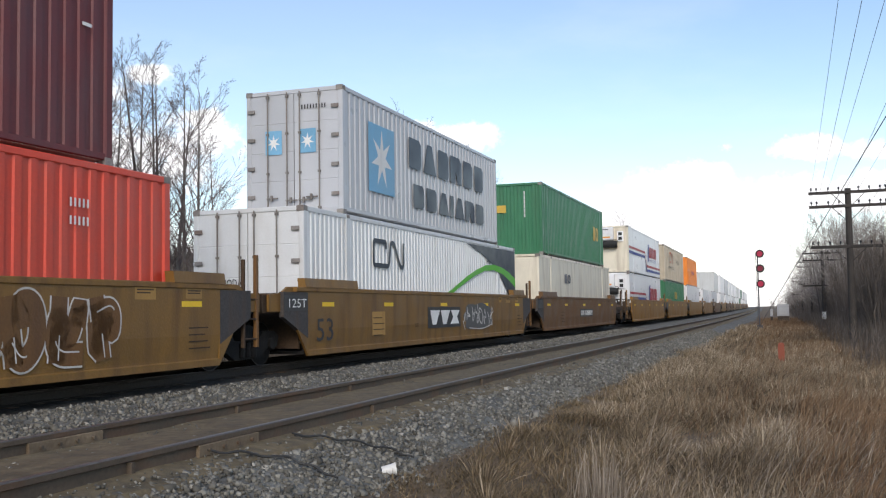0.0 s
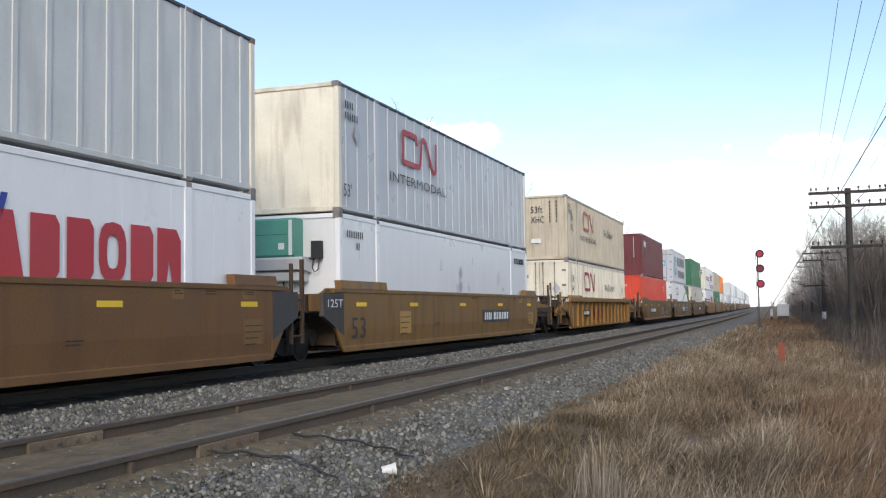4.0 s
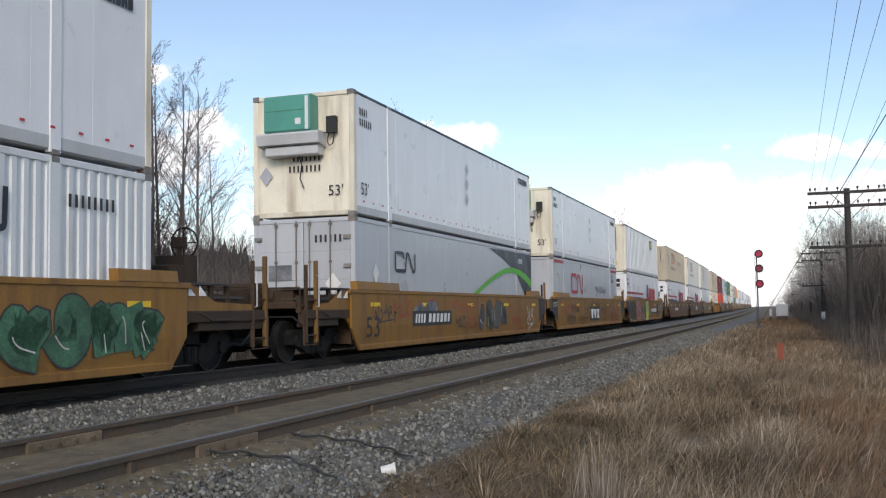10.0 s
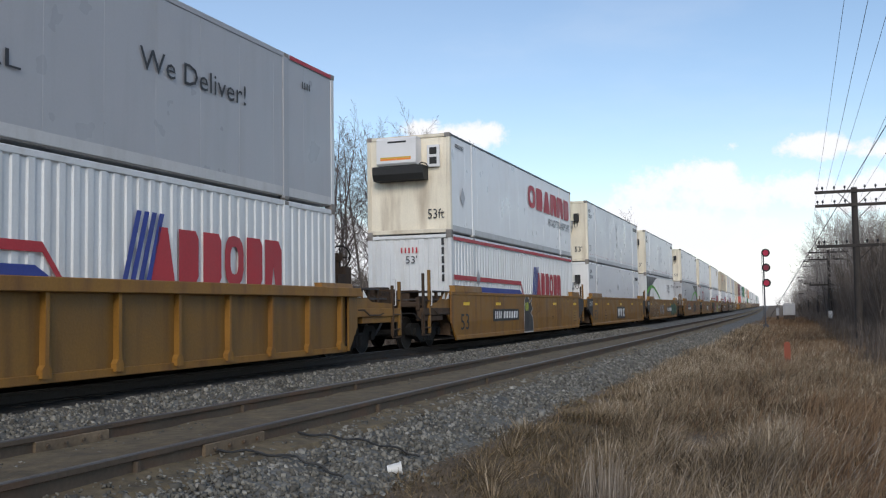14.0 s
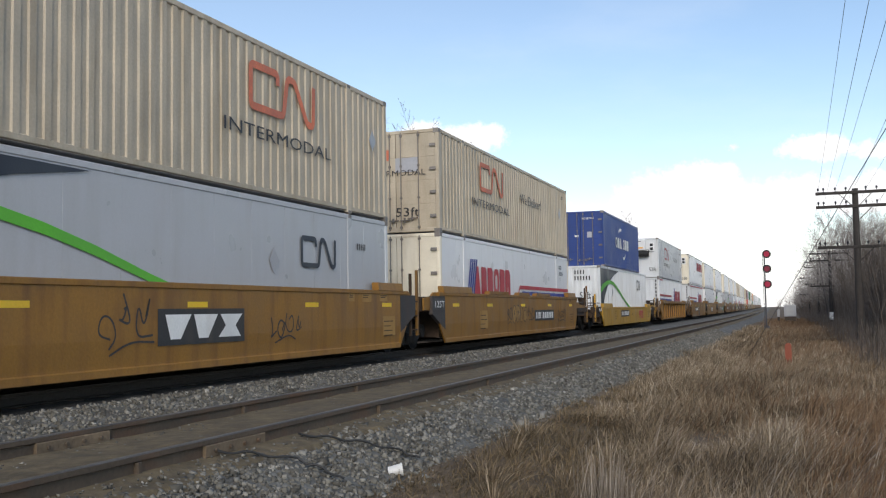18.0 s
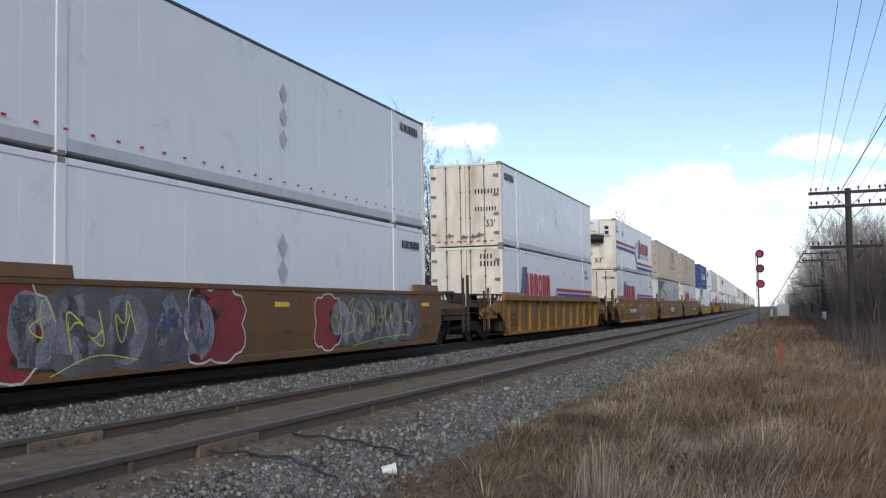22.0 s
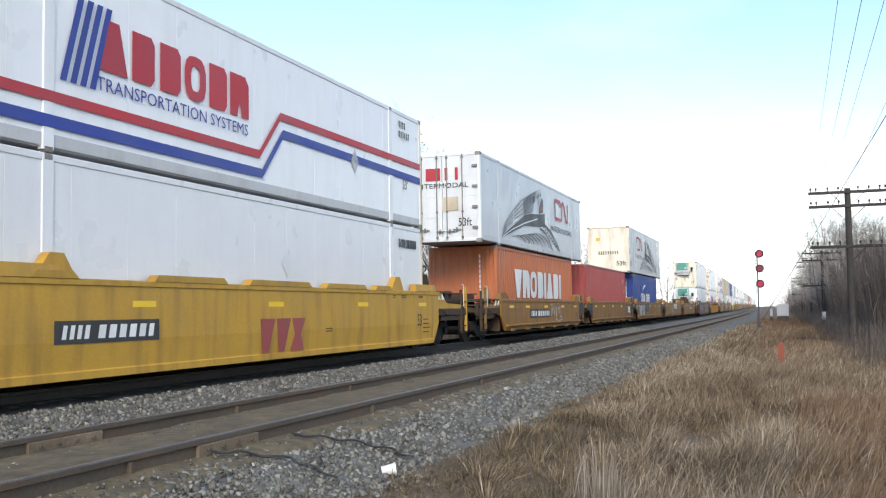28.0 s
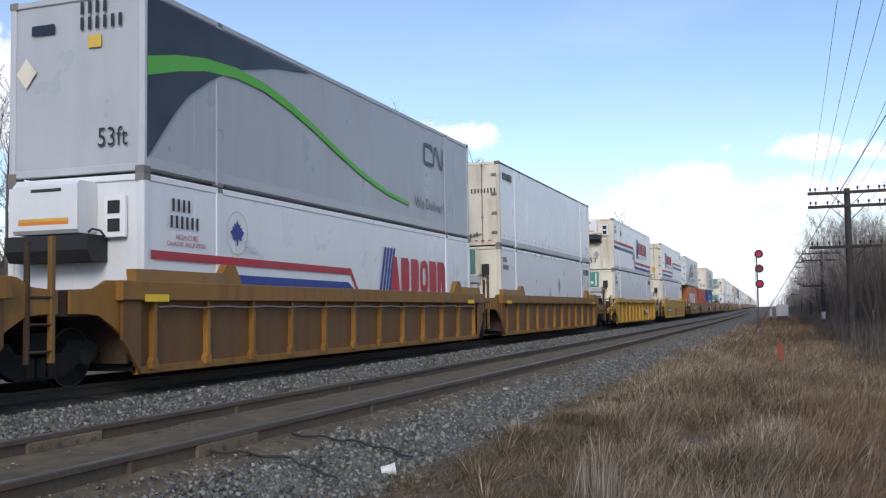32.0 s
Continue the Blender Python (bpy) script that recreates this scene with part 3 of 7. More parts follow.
            part("end_web", kept(("web", kind, colour, half, top, s, e, how), lambda: Mesh().prism([(e * a_, b_) for a_, b_ in ((half + .30, bot + .52), (half + .55, .84), (half + .85, 1.0), (half + 1.1, 1.03), *tail, (half + .95, top - .12), (half + .7, top), (half + .30, top))], "x", *sorted((s * 1.38, s * 1.43))).done("end_web", P)), P, side)
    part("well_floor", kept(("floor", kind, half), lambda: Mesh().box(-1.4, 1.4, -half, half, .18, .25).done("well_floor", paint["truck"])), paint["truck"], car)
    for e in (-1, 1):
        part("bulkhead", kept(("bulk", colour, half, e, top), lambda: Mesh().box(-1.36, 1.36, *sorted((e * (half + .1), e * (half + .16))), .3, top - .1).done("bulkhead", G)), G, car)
    for e, how in ((-1, rear), (1, front)):
        y0, y1 = e * (half + .35), e * reach(e, how)
        ext = .6 * (e > 0)
        deck = part("end_platform", kept(("deck", colour, how, e, half, top), lambda: Mesh().box(-1.3, 1.3, *sorted((y0, y1)), top - .42, top - .28, .02).box(-1.36, -1.26, *sorted((y0, y1)), top - .5, top - .16).box(1.26, 1.36, *sorted((y0, y1)), top - .5, top - .16).done("end_platform", G)), G, car)
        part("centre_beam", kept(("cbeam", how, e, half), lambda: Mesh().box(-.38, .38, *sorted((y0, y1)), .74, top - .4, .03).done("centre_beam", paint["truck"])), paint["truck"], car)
        if how == "coupler" or e > 0:
            end_rail(car, e * (reach(e, how) - (.45 if how == "link" else .35)), e, colour, kind == "smooth" or band > .25)
        if how == "coupler":
            ty = e * (half + 1.25)
            truck(car, ty)
            part("coupler", kept(("coupler", e, half), lambda: Mesh().box(-.09, .09, *sorted((e * (half + 2.5), e * (half + 3.35 + ext))), .76, .96, .02).box(-.17, .17, *sorted((e * (half + 3.2 + ext), e * (half + 3.45 + ext))), .7, 1.0, .03).done("coupler", paint["truck"])), paint["truck"], car)
            part("cross_walk", kept(("walkway", colour, e, half), lambda: Mesh().box(-1.4, 1.4, *sorted((e * (half + 2.1 + ext), e * (half + 2.5 + ext))), 1.12, 1.17, .01).done("cross_walk", G)), G, car)
            part("stirrup", kept(("stirrup", colour), lambda: Mesh().path([(1.42, -.28, .95), (1.42, -.26, .36), (1.42, .26, .36), (1.42, .28, .95)], .022).done("stirrup", G)), G, car, at=pose(0, e * (half + 2.25 + ext), 0))
            part("hand_rail", kept(("hrail", colour), lambda: Mesh().path([(-1.3, 0, 1.15), (-1.3, 0, 1.5), (1.3, 0, 1.5), (1.3, 0, 1.15)], .02).done("hand_rail", G)), G, car, at=pose(0, e * (half + 2.45 + ext), 0))
            part("uncoupling_lever", kept(("lever", e), lambda: Mesh().path([(1.4, 0, .75), (1.2, 0, .92), (.3, 0, .92), (.1, e * .2, .86)], .02).done("uncoupling_lever", paint["truck"])), paint["truck"], car, at=pose(0, e * (half + 2.55 + ext), 0))
            part("air_hose", kept(("hose", e), lambda: Mesh().path([(.3, 0, .72), (.32, e * .25, .55), (.3, e * .5, .38), (.22, e * .72, .42)], .03).done("air_hose", paint["rubber"])), paint["rubber"], car, at=pose(0, e * (half + 2.5 + ext), 0))
            part("brake_pipe", kept(("pipe", e), lambda: Mesh().path([(1.40, -1.1, 1.02), (1.44, -.4, 1.02), (1.44, -.1, .9), (1.44, .5, .9), (1.40, 1.0, 1.0)], .022).done("brake_pipe", paint["gear"])), paint["gear"], car, at=pose(0, e * (half + 1.3), 0))
            yy = lambda a_, b_: sorted((e * (half + a_), e * (half + b_)))
            part("side_sill", kept(("ssill", kind, colour, e, half), lambda: Mesh().box(1.28, 1.44, *yy(.3, 2.5 + ext), .86, 1.06, .015).box(1.26, 1.40, *yy(.9, 2.5 + ext), .72, .86, .01).done("side_sill", P if kind == "ribbed" else G)), P if kind == "ribbed" else G, car, "grimy side sill over the truck")
            part("deck_edge", kept(("dedge", e, half, top), lambda: Mesh().box(.5, 1.46, *yy(.4, 1.75), top - .02, top + .015).box(.8, 1.40, *yy(.6, 2.3), 1.26, 1.30).done("deck_edge", paint["soot"])), paint["soot"], car, "dark deck grating")
            for a_ in (.75, 1.3, 1.8):
                part("stanchion", kept(("stan", colour, top), lambda: Mesh().box(1.33, 1.40, -.05, .05, 1.05, top - .02, .01).done("stanchion", G)), G, car, at=pose(0, e * (half + a_), 0))
            for a_ in (.62, .95):
                part("bracket", kept(("tribr", e), lambda: Mesh().prism([(-.1, 0), (.1, 0), (-.1 * e, .16)], "x", 1.44, 1.46).done("bracket", paint["lettering"])), paint["lettering"], car, "pale triangular bracket", at=pose(0, e * (half + a_), top - .2))
            part("grab_iron", kept(("giron", e), lambda: Mesh().path([(1.44, 0, 1.12), (1.50, 0, 1.12), (1.50, 0, 1.75), (1.44, 0, 1.75)], .014).done("grab_iron", paint["rail_grey"])), paint["rail_grey"], car, at=pose(0, e * (half + 2.0 + ext), 0))
            part("equipment_box", kept(("ebox", colour, e, half), lambda: Mesh().box(-.9, .75, *yy(1.0, 1.7), 1.1, 1.5 + .35 * (e > 0), .03).box(-.4, .2, *yy(1.75, 2.3), 1.1, 1.62, .03).done("equipment_box", G)), G, car, "rusty brown brake equipment box")
            if e < 0:
                part("brake_reservoir", kept("tank", lambda: Mesh().tube((-.5, 0, 1.33), (.3, 0, 1.33), .15, n=14).box(-.4, .2, -.1, .1, 1.1, 1.25).done("brake_reservoir", G)), G, car, at=pose(0, -(half + 1.6), 0))
            else:
                part("hand_brake_wheel", kept("brakewheel", lambda: wheel_ring(.28).done("hand_brake_wheel", paint["truck"])), paint["truck"], car, at=pose(.2, half + 2.25, 2.3, 90))
                part("brake_stand", kept("bstand", lambda: Mesh().box(-.32, .36, -.22, .16, 1.15, 2.05, .04).tube((0, .1, 2.05), (0, .1, 2.35), .05, n=8).box(-.1, .1, .02, .2, 2.2, 2.4, .02).done("brake_stand", G)), G, car, "rusty hand brake stand", at=pose(.2, half + 2.0, 0))
                part("brake_gear_box", kept("gearbox", lambda: Mesh().box(-.2, .2, -.12, .12, 1.15, 1.5, .03).done("brake_gear_box", paint["truck"])), paint["truck"], car, at=pose(.35, half + 1.35, 0))
        elif e < 0:
            truck(car, -(half + 1.575))
        if how == "link" and kind != "ribbed":
            part("link_housing", kept(("house", how, e, half, top), lambda: Mesh().prism([(e * (half + .02), .5), (e * (half + 1.0), .92), (e * (half + 1.0), top - .1), (e * (half + .02), top - .1)], "x", 1.40, 1.503).done("link_housing", paint["soot"])), paint["soot"], car, "sooty dark panel beside the shared truck")
            if e < 0:
                part("sign_plate", kept(("signplate", half, top), lambda: Mesh().box(1.504, 1.5045, -half - 1.0, -half - .03, top - .46, top - .16).done("sign_plate", paint["plate"])), paint["plate"], car, "black plate with the load class")
    xs = 1.402 if kind == "ribbed" else 1.502
    for it in marks:
        if it[0] == "panel":
            name_panel(car, it[1], it[2], it[3], it[4], 1.502, DTTX)
        elif it[0] == "logo":
            block_marks(car, "builder_mark", it[1], it[2], it[3], it[4], 1.502, "ttx", it[5] if len(it) > 5 else "lettering", it[6] if len(it) > 6 else "plate", slant=.14)
        elif it[0] == "word":
            word_on(car, it[1], it[2], it[3], it[4], it[5], 1.505, it[6])
        elif it[0] == "bump":
            part("top_bump", Mesh().prism([(it[1], top), (it[1] + .12, top + .10), (it[2] - .12, top + .10), (it[2], top)], "x", 1.36, 1.53), P, car)
        elif it[0] == "latch":
            part("latch", kept(("latch", colour), lambda: Mesh().prism([(-.4, top), (.4, top), (.15, top + .34), (-.12, top + .34)], "x", 1.30, 1.44).done("latch", P)), P, car, at=pose(0, it[1], 0))
        elif it[0] == "tag":
            graffiti(car, *it[1:])
        elif it[0] == "piece":
            sprayed_letters(car, *it[1:], x=1.4005 if kind == "ribbed" else 1.5005)
        elif it[0] == "cloud":
            sprayed_cloud(car, *it[1:])
        else:
            {"head": sprayed_head, "figure": sprayed_figure, "arrow": sprayed_arrow, "fingers": spray_fingers}[it[0]](car, *it[1:])
    if u < 60 and kind != "ribbed":
        stencils(car, u, half, xs, colour, kind, marks)
    if band > .25:
        for y in (-half + .3, half - .9):
            part("yellow_marker", kept("ymarkw", lambda: Mesh().box(1.561, 1.564, -.3, .3, 1.2, 1.31).done("yellow_marker", paint["marker"])), paint["marker"], car, "yellow reflective strip", at=pose(0, y, 0))
    if band > .25 and u < -530:
        pts = [(1.52, -half + .4 + (2 * half - .8) * q / 40, top - band - .10 + .012 * math.sin(q * 1.7)) for q in range(41)]
        part("air_line", Mesh().path(pts, .016), paint["rod"], car, "pale air line along the ribs")
    if u < 100 and (kind == "smooth" and top > 1.3 or kind == "short"):
        for k, y in enumerate((-half + .9, -half * .5, -.2, half * .45, half - .8)):
            part("yellow_marker", kept("ymark", lambda: Mesh().box(1.498, 1.501, -.28, .28, 1.0, 1.09).done("yellow_marker", paint["marker"])), paint["marker"], car, "yellow reflective strip", at=pose(0, y, .12 if kind == "smooth" else .05))
    return car


def wheel_ring(r):
    m = Mesh()
    pts = [(r * math.cos(a), r * math.sin(a), 0) for a in [2 * math.pi * k / 16 for k in range(17)]]
    m.path(pts, .018)
    for k in range(4):
        a = math.pi * k / 2
        m.tube((0, 0, .03), (r * math.cos(a), r * math.sin(a), 0), .014)
    return m


def word_on(owner, body, y, z, wide, high, x, ink, name="lettering", slant=0.0):
    """A word on the near side: y to z is its lower left corner."""
    v, f = letters(body)
    m = Mesh()
    m.v = [(x + .003, y + a * wide + slant * b, z + b * high) for a, b, _ in v.tolist()]
    m.f = list(f)
    return part(name, m, paint[ink], owner)


def word_end(owner, body, x, z, wide, high, y, ink):
    """A word on the rear end wall."""
    v, f = letters(body)
    m = Mesh()
    m.v = [(x + a * wide, y - .003, z + b * high) for a, b, _ in v.tolist()]
    m.f = list(f)
    return part("lettering", m, paint[ink], owner)


def block_marks(owner, name, y0, y1, z0, z1, x, n, ink, back=None, slant=0.0):
    """A maker's or owner's mark as a row of plain shapes: wedges, rings and notched blocks."""
    p_ = owner
    if back:
        p_ = part(name + "_panel", Mesh().box(x, x + .004, y0, y1, z0, z1), paint[back], owner)
        g_ = (z1 - z0) * .16
        y0, y1, z0, z1, x = y0 + g_, y1 - g_, z0 + g_, z1 - g_, x + .005
    if not isinstance(n, str):
        n = ("bo^nbbob^n" * 2)[:n]
    wides = [SHAPE_WIDE.get(c, 1.0) for c in n]
    unit, h, at = (y1 - y0) / sum(wides), z1 - z0, y0
    for c, wd in zip(n, wides):
        if c != " ":
            m = Mesh()
            a, w_ = at + unit * wd * .05, unit * wd * .9
            place = lambda p, q: (a + p * w_ + slant * q * h, z0 + q * h)
            if c == "o":
                ring = [(.5 + .5 * math.copysign(abs(math.cos(t)) ** .7, math.cos(t)), .5 + .5 * math.copysign(abs(math.sin(t)) ** .7, math.sin(t))) for t in [math.pi * (k + .5) / 7 for k in range(14)]]
                inner = [(.5 + (p - .5) * .42, .5 + (q - .5) * .56) for p, q in ring]
                m.v = [(x + .003, *place(*q)) for q in ring + inner]
                m.f = [(k, (k + 1) % 14, 14 + (k + 1) % 14, 14 + k) for k in range(14)]
            else:
                m.prism([place(p, q) for p, q in SHAPES[c]], "x", x, x + .003)
            part(name, m, paint[ink], p_)
        at += unit * wd


SHAPE_WIDE = {"i": .42, " ": .6}
SHAPES = {
    "^": [(0, 0), (1, 0), (.68, 1), (.32, 1)],
    "n": [(0, 0), (.38, 0), (.5, .45), (.62, 0), (1, 0), (1, .8), (.8, 1), (0, 1)],
    "b": [(.06, 0), (.8, 0), (.94, .14), (.94, .86), (.8, 1), (.06, 1)],
    "i": [(.1, 0), (.9, 0), (.9, 1), (.1, 1)],
    "t": [(.28, 0), (.66, 0), (1, 1), (0, 1)],
    "x": [(0, 0), (1, 0), (.72, .5), (1, 1), (0, 1), (.28, .5)],
}


def stroke(m, pts, wd, x):
    """A flat painted line through the points (y, z), with mitred bends."""
    n = len(pts)
    for i, (a, b) in enumerate(pts):
        (p, q), (c, d) = pts[max(i - 1, 0)], pts[min(i + 1, n - 1)]
        ln = math.hypot(c - p, d - q) or 1
        ny, nz = -(d - q) / ln * wd, (c - p) / ln * wd
        m.v += [(x, a + ny, b + nz), (x, a - ny, b - nz)]
    k = len(m.v) - 2 * n
    m.f += [(k + 2 * i, k + 2 * i + 1, k + 2 * i + 3, k + 2 * i + 2) for i in range(n - 1)]


def stencils(car, u, half, xs, colour, kind, marks):
    """Small faded lines of writing as bars, some on repainted patches of a paler tone."""
    r = random.Random(int(-u * 10))
    pale = {"ochre": "oldochre", "umber": "oldochre", "brown": "umber"}.get(colour, "oldochre")
    spots = [(half - 1.1, 1.25, .45, .16), (half - 2.3, 1.23, .5, .19), (half - 3.0, 1.24, .3, .17), (half - .95, .45, .7, .45), (-half + 3.1, .45, .75, .55), (r.uniform(-2, 2), 1.28, .7, .12), (r.uniform(-half * .4, half * .4), .5, .45, .22)]
    busy = []
    for it in marks:
        if it[0] in ("panel", "logo"):
            busy.append((it[1], it[2]))
        elif it[0] in ("piece", "cloud", "tag"):
            busy.append((it[1], it[1] + it[3]))
        elif it[0] in ("head", "arrow", "fingers", "figure"):
            busy.append((it[1] - .4, it[1] + 1.6))
    for k, (y, z, w_, h_) in enumerate(spots):
        y += r.uniform(-.15, .15)
        if any(y < b + .1 and y + w_ > a - .1 for a, b in busy):
            continue
        if kind == "short":
            z = min(z, 1.1)
        if k < 5 and kind == "smooth" and colour != "yellow" and r.random() < .75:
            patch = part("repaint", Mesh().box(xs - .0012, xs, y, y + w_, z, z + h_), paint[pale], car, "repainted paler patch")
        else:
            patch = car
        m = Mesh()
        for q in range(2 if h_ < .4 else 4):
            m.box(xs + .0005, xs + .002, y + .05, y + w_ * r.uniform(.6, .95), z + h_ * (.72 - .24 * q), z + h_ * (.72 - .24 * q) + min(.02, h_ * .12))
        part("stencil", m, paint["gear"], patch, "small faded stencil lines")


LOOPS = [[(.1, 1), (.15, 0), (.5, .7), (.85, 0), (.9, 1)], [(.9, .85), (.4, 1), (.1, .5), (.4, 0), (.9, .15)], [(.1, 0), (.15, 1), (.8, .8), (.2, .5), (.9, 0)],
         [(.9, .95), (.2, .9), (.3, .5), (.8, .4), (.1, .03)], [(.05, .95), (.95, 1), (.5, .9), (.55, 0)], [(.1, 0), (.45, 1), (.9, 0), (.7, .4), (.25, .4)], [(.5, 1), (.05, .6), (.3, 0), (.9, .3), (.6, 1), (.4, .95)]]


def curved(pts, rounds=2):
    """Cuts the corners of an open line."""
    for _ in range(rounds):
        pts = pts[:1] + [q for (a, b), (c, d) in zip(pts, pts[1:]) for q in ((a * .75 + c * .25, b * .75 + d * .25), (a * .25 + c * .75, b * .25 + d * .75))] + pts[-1:]
    return pts


def rounded(pts, r):
    """An open line with its corners rounded to about r."""
    out = [pts[0]]
    for (a, b), (c, d), (e, f) in zip(pts, pts[1:], pts[2:]):
        p, q = math.hypot(a - c, b - d), math.hypot(e - c, f - d)
        k, j = min(r, p * .45) / p, min(r, q * .45) / q
        p0, p1 = (c + (a - c) * k, d + (b - d) * k), (c + (e - c) * j, d + (f - d) * j)
        out += [((1 - t) ** 2 * p0[0] + 2 * t * (1 - t) * c + t * t * p1[0], (1 - t) ** 2 * p0[1] + 2 * t * (1 - t) * d + t * t * p1[1]) for t in (0, .25, .5, .75, 1)]
    return out + [pts[-1]]


def scribble(r, y, z, w_, h_):
    """A loose hand-drawn loop in a box."""
    turn = r.uniform(.5, 5.8)
    c, s = math.cos(turn), math.sin(turn)
    pts = [((p - .5) * c - (q - .5) * s, (p - .5) * s + (q - .5) * c) for p, q in r.choice(LOOPS)]
    wide, tall = max(abs(p) for p, _ in pts) * 2, max(abs(q) for _, q in pts) * 2
    pts = [(p / wide * r.uniform(.85, 1.1), q / tall * r.uniform(.85, 1.05)) for p, q in pts]
    pts.append((pts[0][0] * .4 + r.uniform(-.2, .2), pts[0][1] * .4 + r.uniform(-.2, .2)))
    return curved([(y + w_ * (.5 + p), z + h_ * min(1, max(0, .5 + q))) for p, q in pts], 3)


def graffiti(car, y, z, w_, h_, ink, seed):
    """A sprayed scrawl: a row of loose loops in one thin line each, with a dash or a tail."""
    r = random.Random(seed)
    n = max(2, round(w_ / (h_ * .5)))
    m = Mesh()
    wd = .009 if ink in ("spraylime", "royal") else min(.02, .009 + .012 * h_)
    for k in range(n):
        low = z + h_ * r.uniform(0, .2)
        stroke(m, scribble(r, y + w_ * k / n, low, w_ / n * 1.05, h_ * r.uniform(.7, .95)), wd * r.uniform(.8, 1.2), 1.503 + .0004 * (k % 3))
    stroke(m, curved([(y + w_ * .2, z + h_ * r.uniform(-.1, .1)), (y + w_ * .6, z + h_ * r.uniform(-.05, .2)), (y + w_ * r.uniform(.8, 1.1), z + h_ * r.uniform(.0, .3))]), wd * .8, 1.5045)
    part("spray_scrawl", m, paint[ink], car, "thin sprayed scrawl")


def sprayed_letters(car, y, z, w_, h_, n, fill, edge_, seed, fat=.105, x=1.5005):
    """Fat sprayed shapes side by side, each with an outline and a glint."""
    r = random.Random(seed)
    for k in range(n):
        a0, s_ = y + w_ * k / n, w_ / n
        pad = h_ * fat + .04
        lines = [scribble(r, a0 + s_ * .1, z + pad, s_ * .85, h_ - 2 * pad)]
        if r.random() < .5:
            lines.append(curved([(a0 + s_ * r.uniform(.1, .4), z + h_ - pad), (a0 + s_ * r.uniform(.2, .5), z + pad)]))
        rim_, body, glint = Mesh(), Mesh(), Mesh()
        lift = x + .0004 * (k % 2)
        for ln in lines:
            stroke(rim_, ln, fat * h_ + (.065 if fill == "spraywhite" else .028), lift)
            stroke(body, ln, fat * h_, lift + .0010)
            stroke(glint, [(a + .03, b + .035) for a, b in ln[4:14]], .011, lift + .0018)
        ob = part("spray_outline", rim_, paint[edge_], car, "sprayed outline")
        part("spray_fill", body, paint[fill], ob, "sprayed fill")
        if edge_ == "spraywhite" or fill in ("spraygreen", "slate"):
            part("spray_glint", glint, paint["spraylime" if fill == "slate" and k % 2 else "spraywhite"], ob)


def outline(car, ring, fill, edge_, x=1.5005, wd=.018):
    """A closed painted area with its sprayed edge."""
    ob = part("spray_fill", Mesh().prism(ring, "x", x, x + .0006), paint[fill], car, "patch of spray paint")
    if edge_:
        m = Mesh()
        stroke(m, ring + ring[:1], wd, x + .0010)
        part("spray_outline", m, paint[edge_], ob, "sprayed outline")
    return ob


def sprayed_cloud(car, y, z, w_, h_, fill, edge_, seed, lobes=7, x=1.5005):
    """A scalloped area of spray paint."""
    r = random.Random(seed)
    ring = []
    for k in range(lobes):
        for q in range(5):
            a = 2 * math.pi * (k + q / 5) / lobes
            e = .84 + .16 * math.sin(math.pi * q / 5) * r.uniform(.6, 1.2)
            c, s = math.cos(a), math.sin(a)
            k_ = 1 / (abs(c) ** 4 + abs(s) ** 4) ** .25
            ring.append((y + w_ * (.5 + .5 * c * e * k_), min(1.47, max(.17, z + h_ * (.5 + .5 * s * e * k_)))))
    return outline(car, ring, fill, edge_, x)


def sprayed_head(car, y, z):
    """A round red shape with spotted side lobes, rings and an open hollow, all outlined in white."""
    for k, dy in enumerate((-.42, 1.02)):
        lobe = sprayed_cloud(car, y + dy, z + .12, .55 - .1 * k, .9, "sprayred", "spraywhite", 5 + k, 6)
        dots = Mesh()
        for q in range(9):
            a, b = y + dy + .13 + .12 * (q % 3), z + .3 + .2 * (q // 3) + .06 * (q % 2)
            dots.box(1.5015, 1.5022, a, a + .028, b, b + .03)
        part("spray_stipple", dots, paint["spraywhite"], lobe)
    head = sprayed_cloud(car, y, z, 1.15, 1.22, "sprayred", "spraywhite", 9, 5, x=1.5030)
    m = Mesh()
    ring = lambda a, b, p, q: [(a + p * math.cos(t), b + q * math.sin(t)) for t in [math.pi * k / 6 for k in range(13)]]
    for a, b, p, q in ((.36, .86, .12, .15), (.36, .84, .055, .07), (.66, .8, .08, .1), (.82, .76, .06, .09)):
        stroke(m, ring(y + a, z + b, p, q), .012, 1.5045)
    stroke(m, curved([(y + .22, z + .55), (y + .24, z + .2), (y + .5, z + .1), (y + .85, z + .16)]), .014, 1.5045)
    stroke(m, [(y + .22, z + .57), (y + .75, z + .6)], .02, 1.5045)
    stroke(m, curved([(y + .5, z + .14), (y + .52, z + .48), (y + .66, z + .5), (y + .76, z + .2)]), .012, 1.5045)
    part("spray_line", m, paint["spraywhite"], head)


def sprayed_figure(car, y):
    """A dark hooded shape with two pale ovals and a jagged crest, outlined in cream."""
    dome = [(y + .42 + .38 * math.cos(t), 1.06 + .40 * math.sin(t)) for t in [math.pi * (1 - k / 8) for k in range(9)]]
    crest = [(y + .80, 1.22), (y + 1.12, 1.38), (y + 1.0, 1.16), (y + 1.22, .98), (y + .9, .84)]
    body = [(y + 1.18, .72), (y + 1.26, .5), (y + 1.26, .18), (y - .02, .18), (y + .02, .6)]
    fig = outline(car, dome[:-1] + crest + body, "plate", "spraywhite", wd=.022)
    for a in (.28, .52):
        part("spray_oval", Mesh().prism([(y + a + .085 * math.cos(t), 1.07 + .17 * math.sin(t)) for t in [math.pi * k / 7 for k in range(14)]], "x", 1.502, 1.5026), paint["spraylime"], fig)


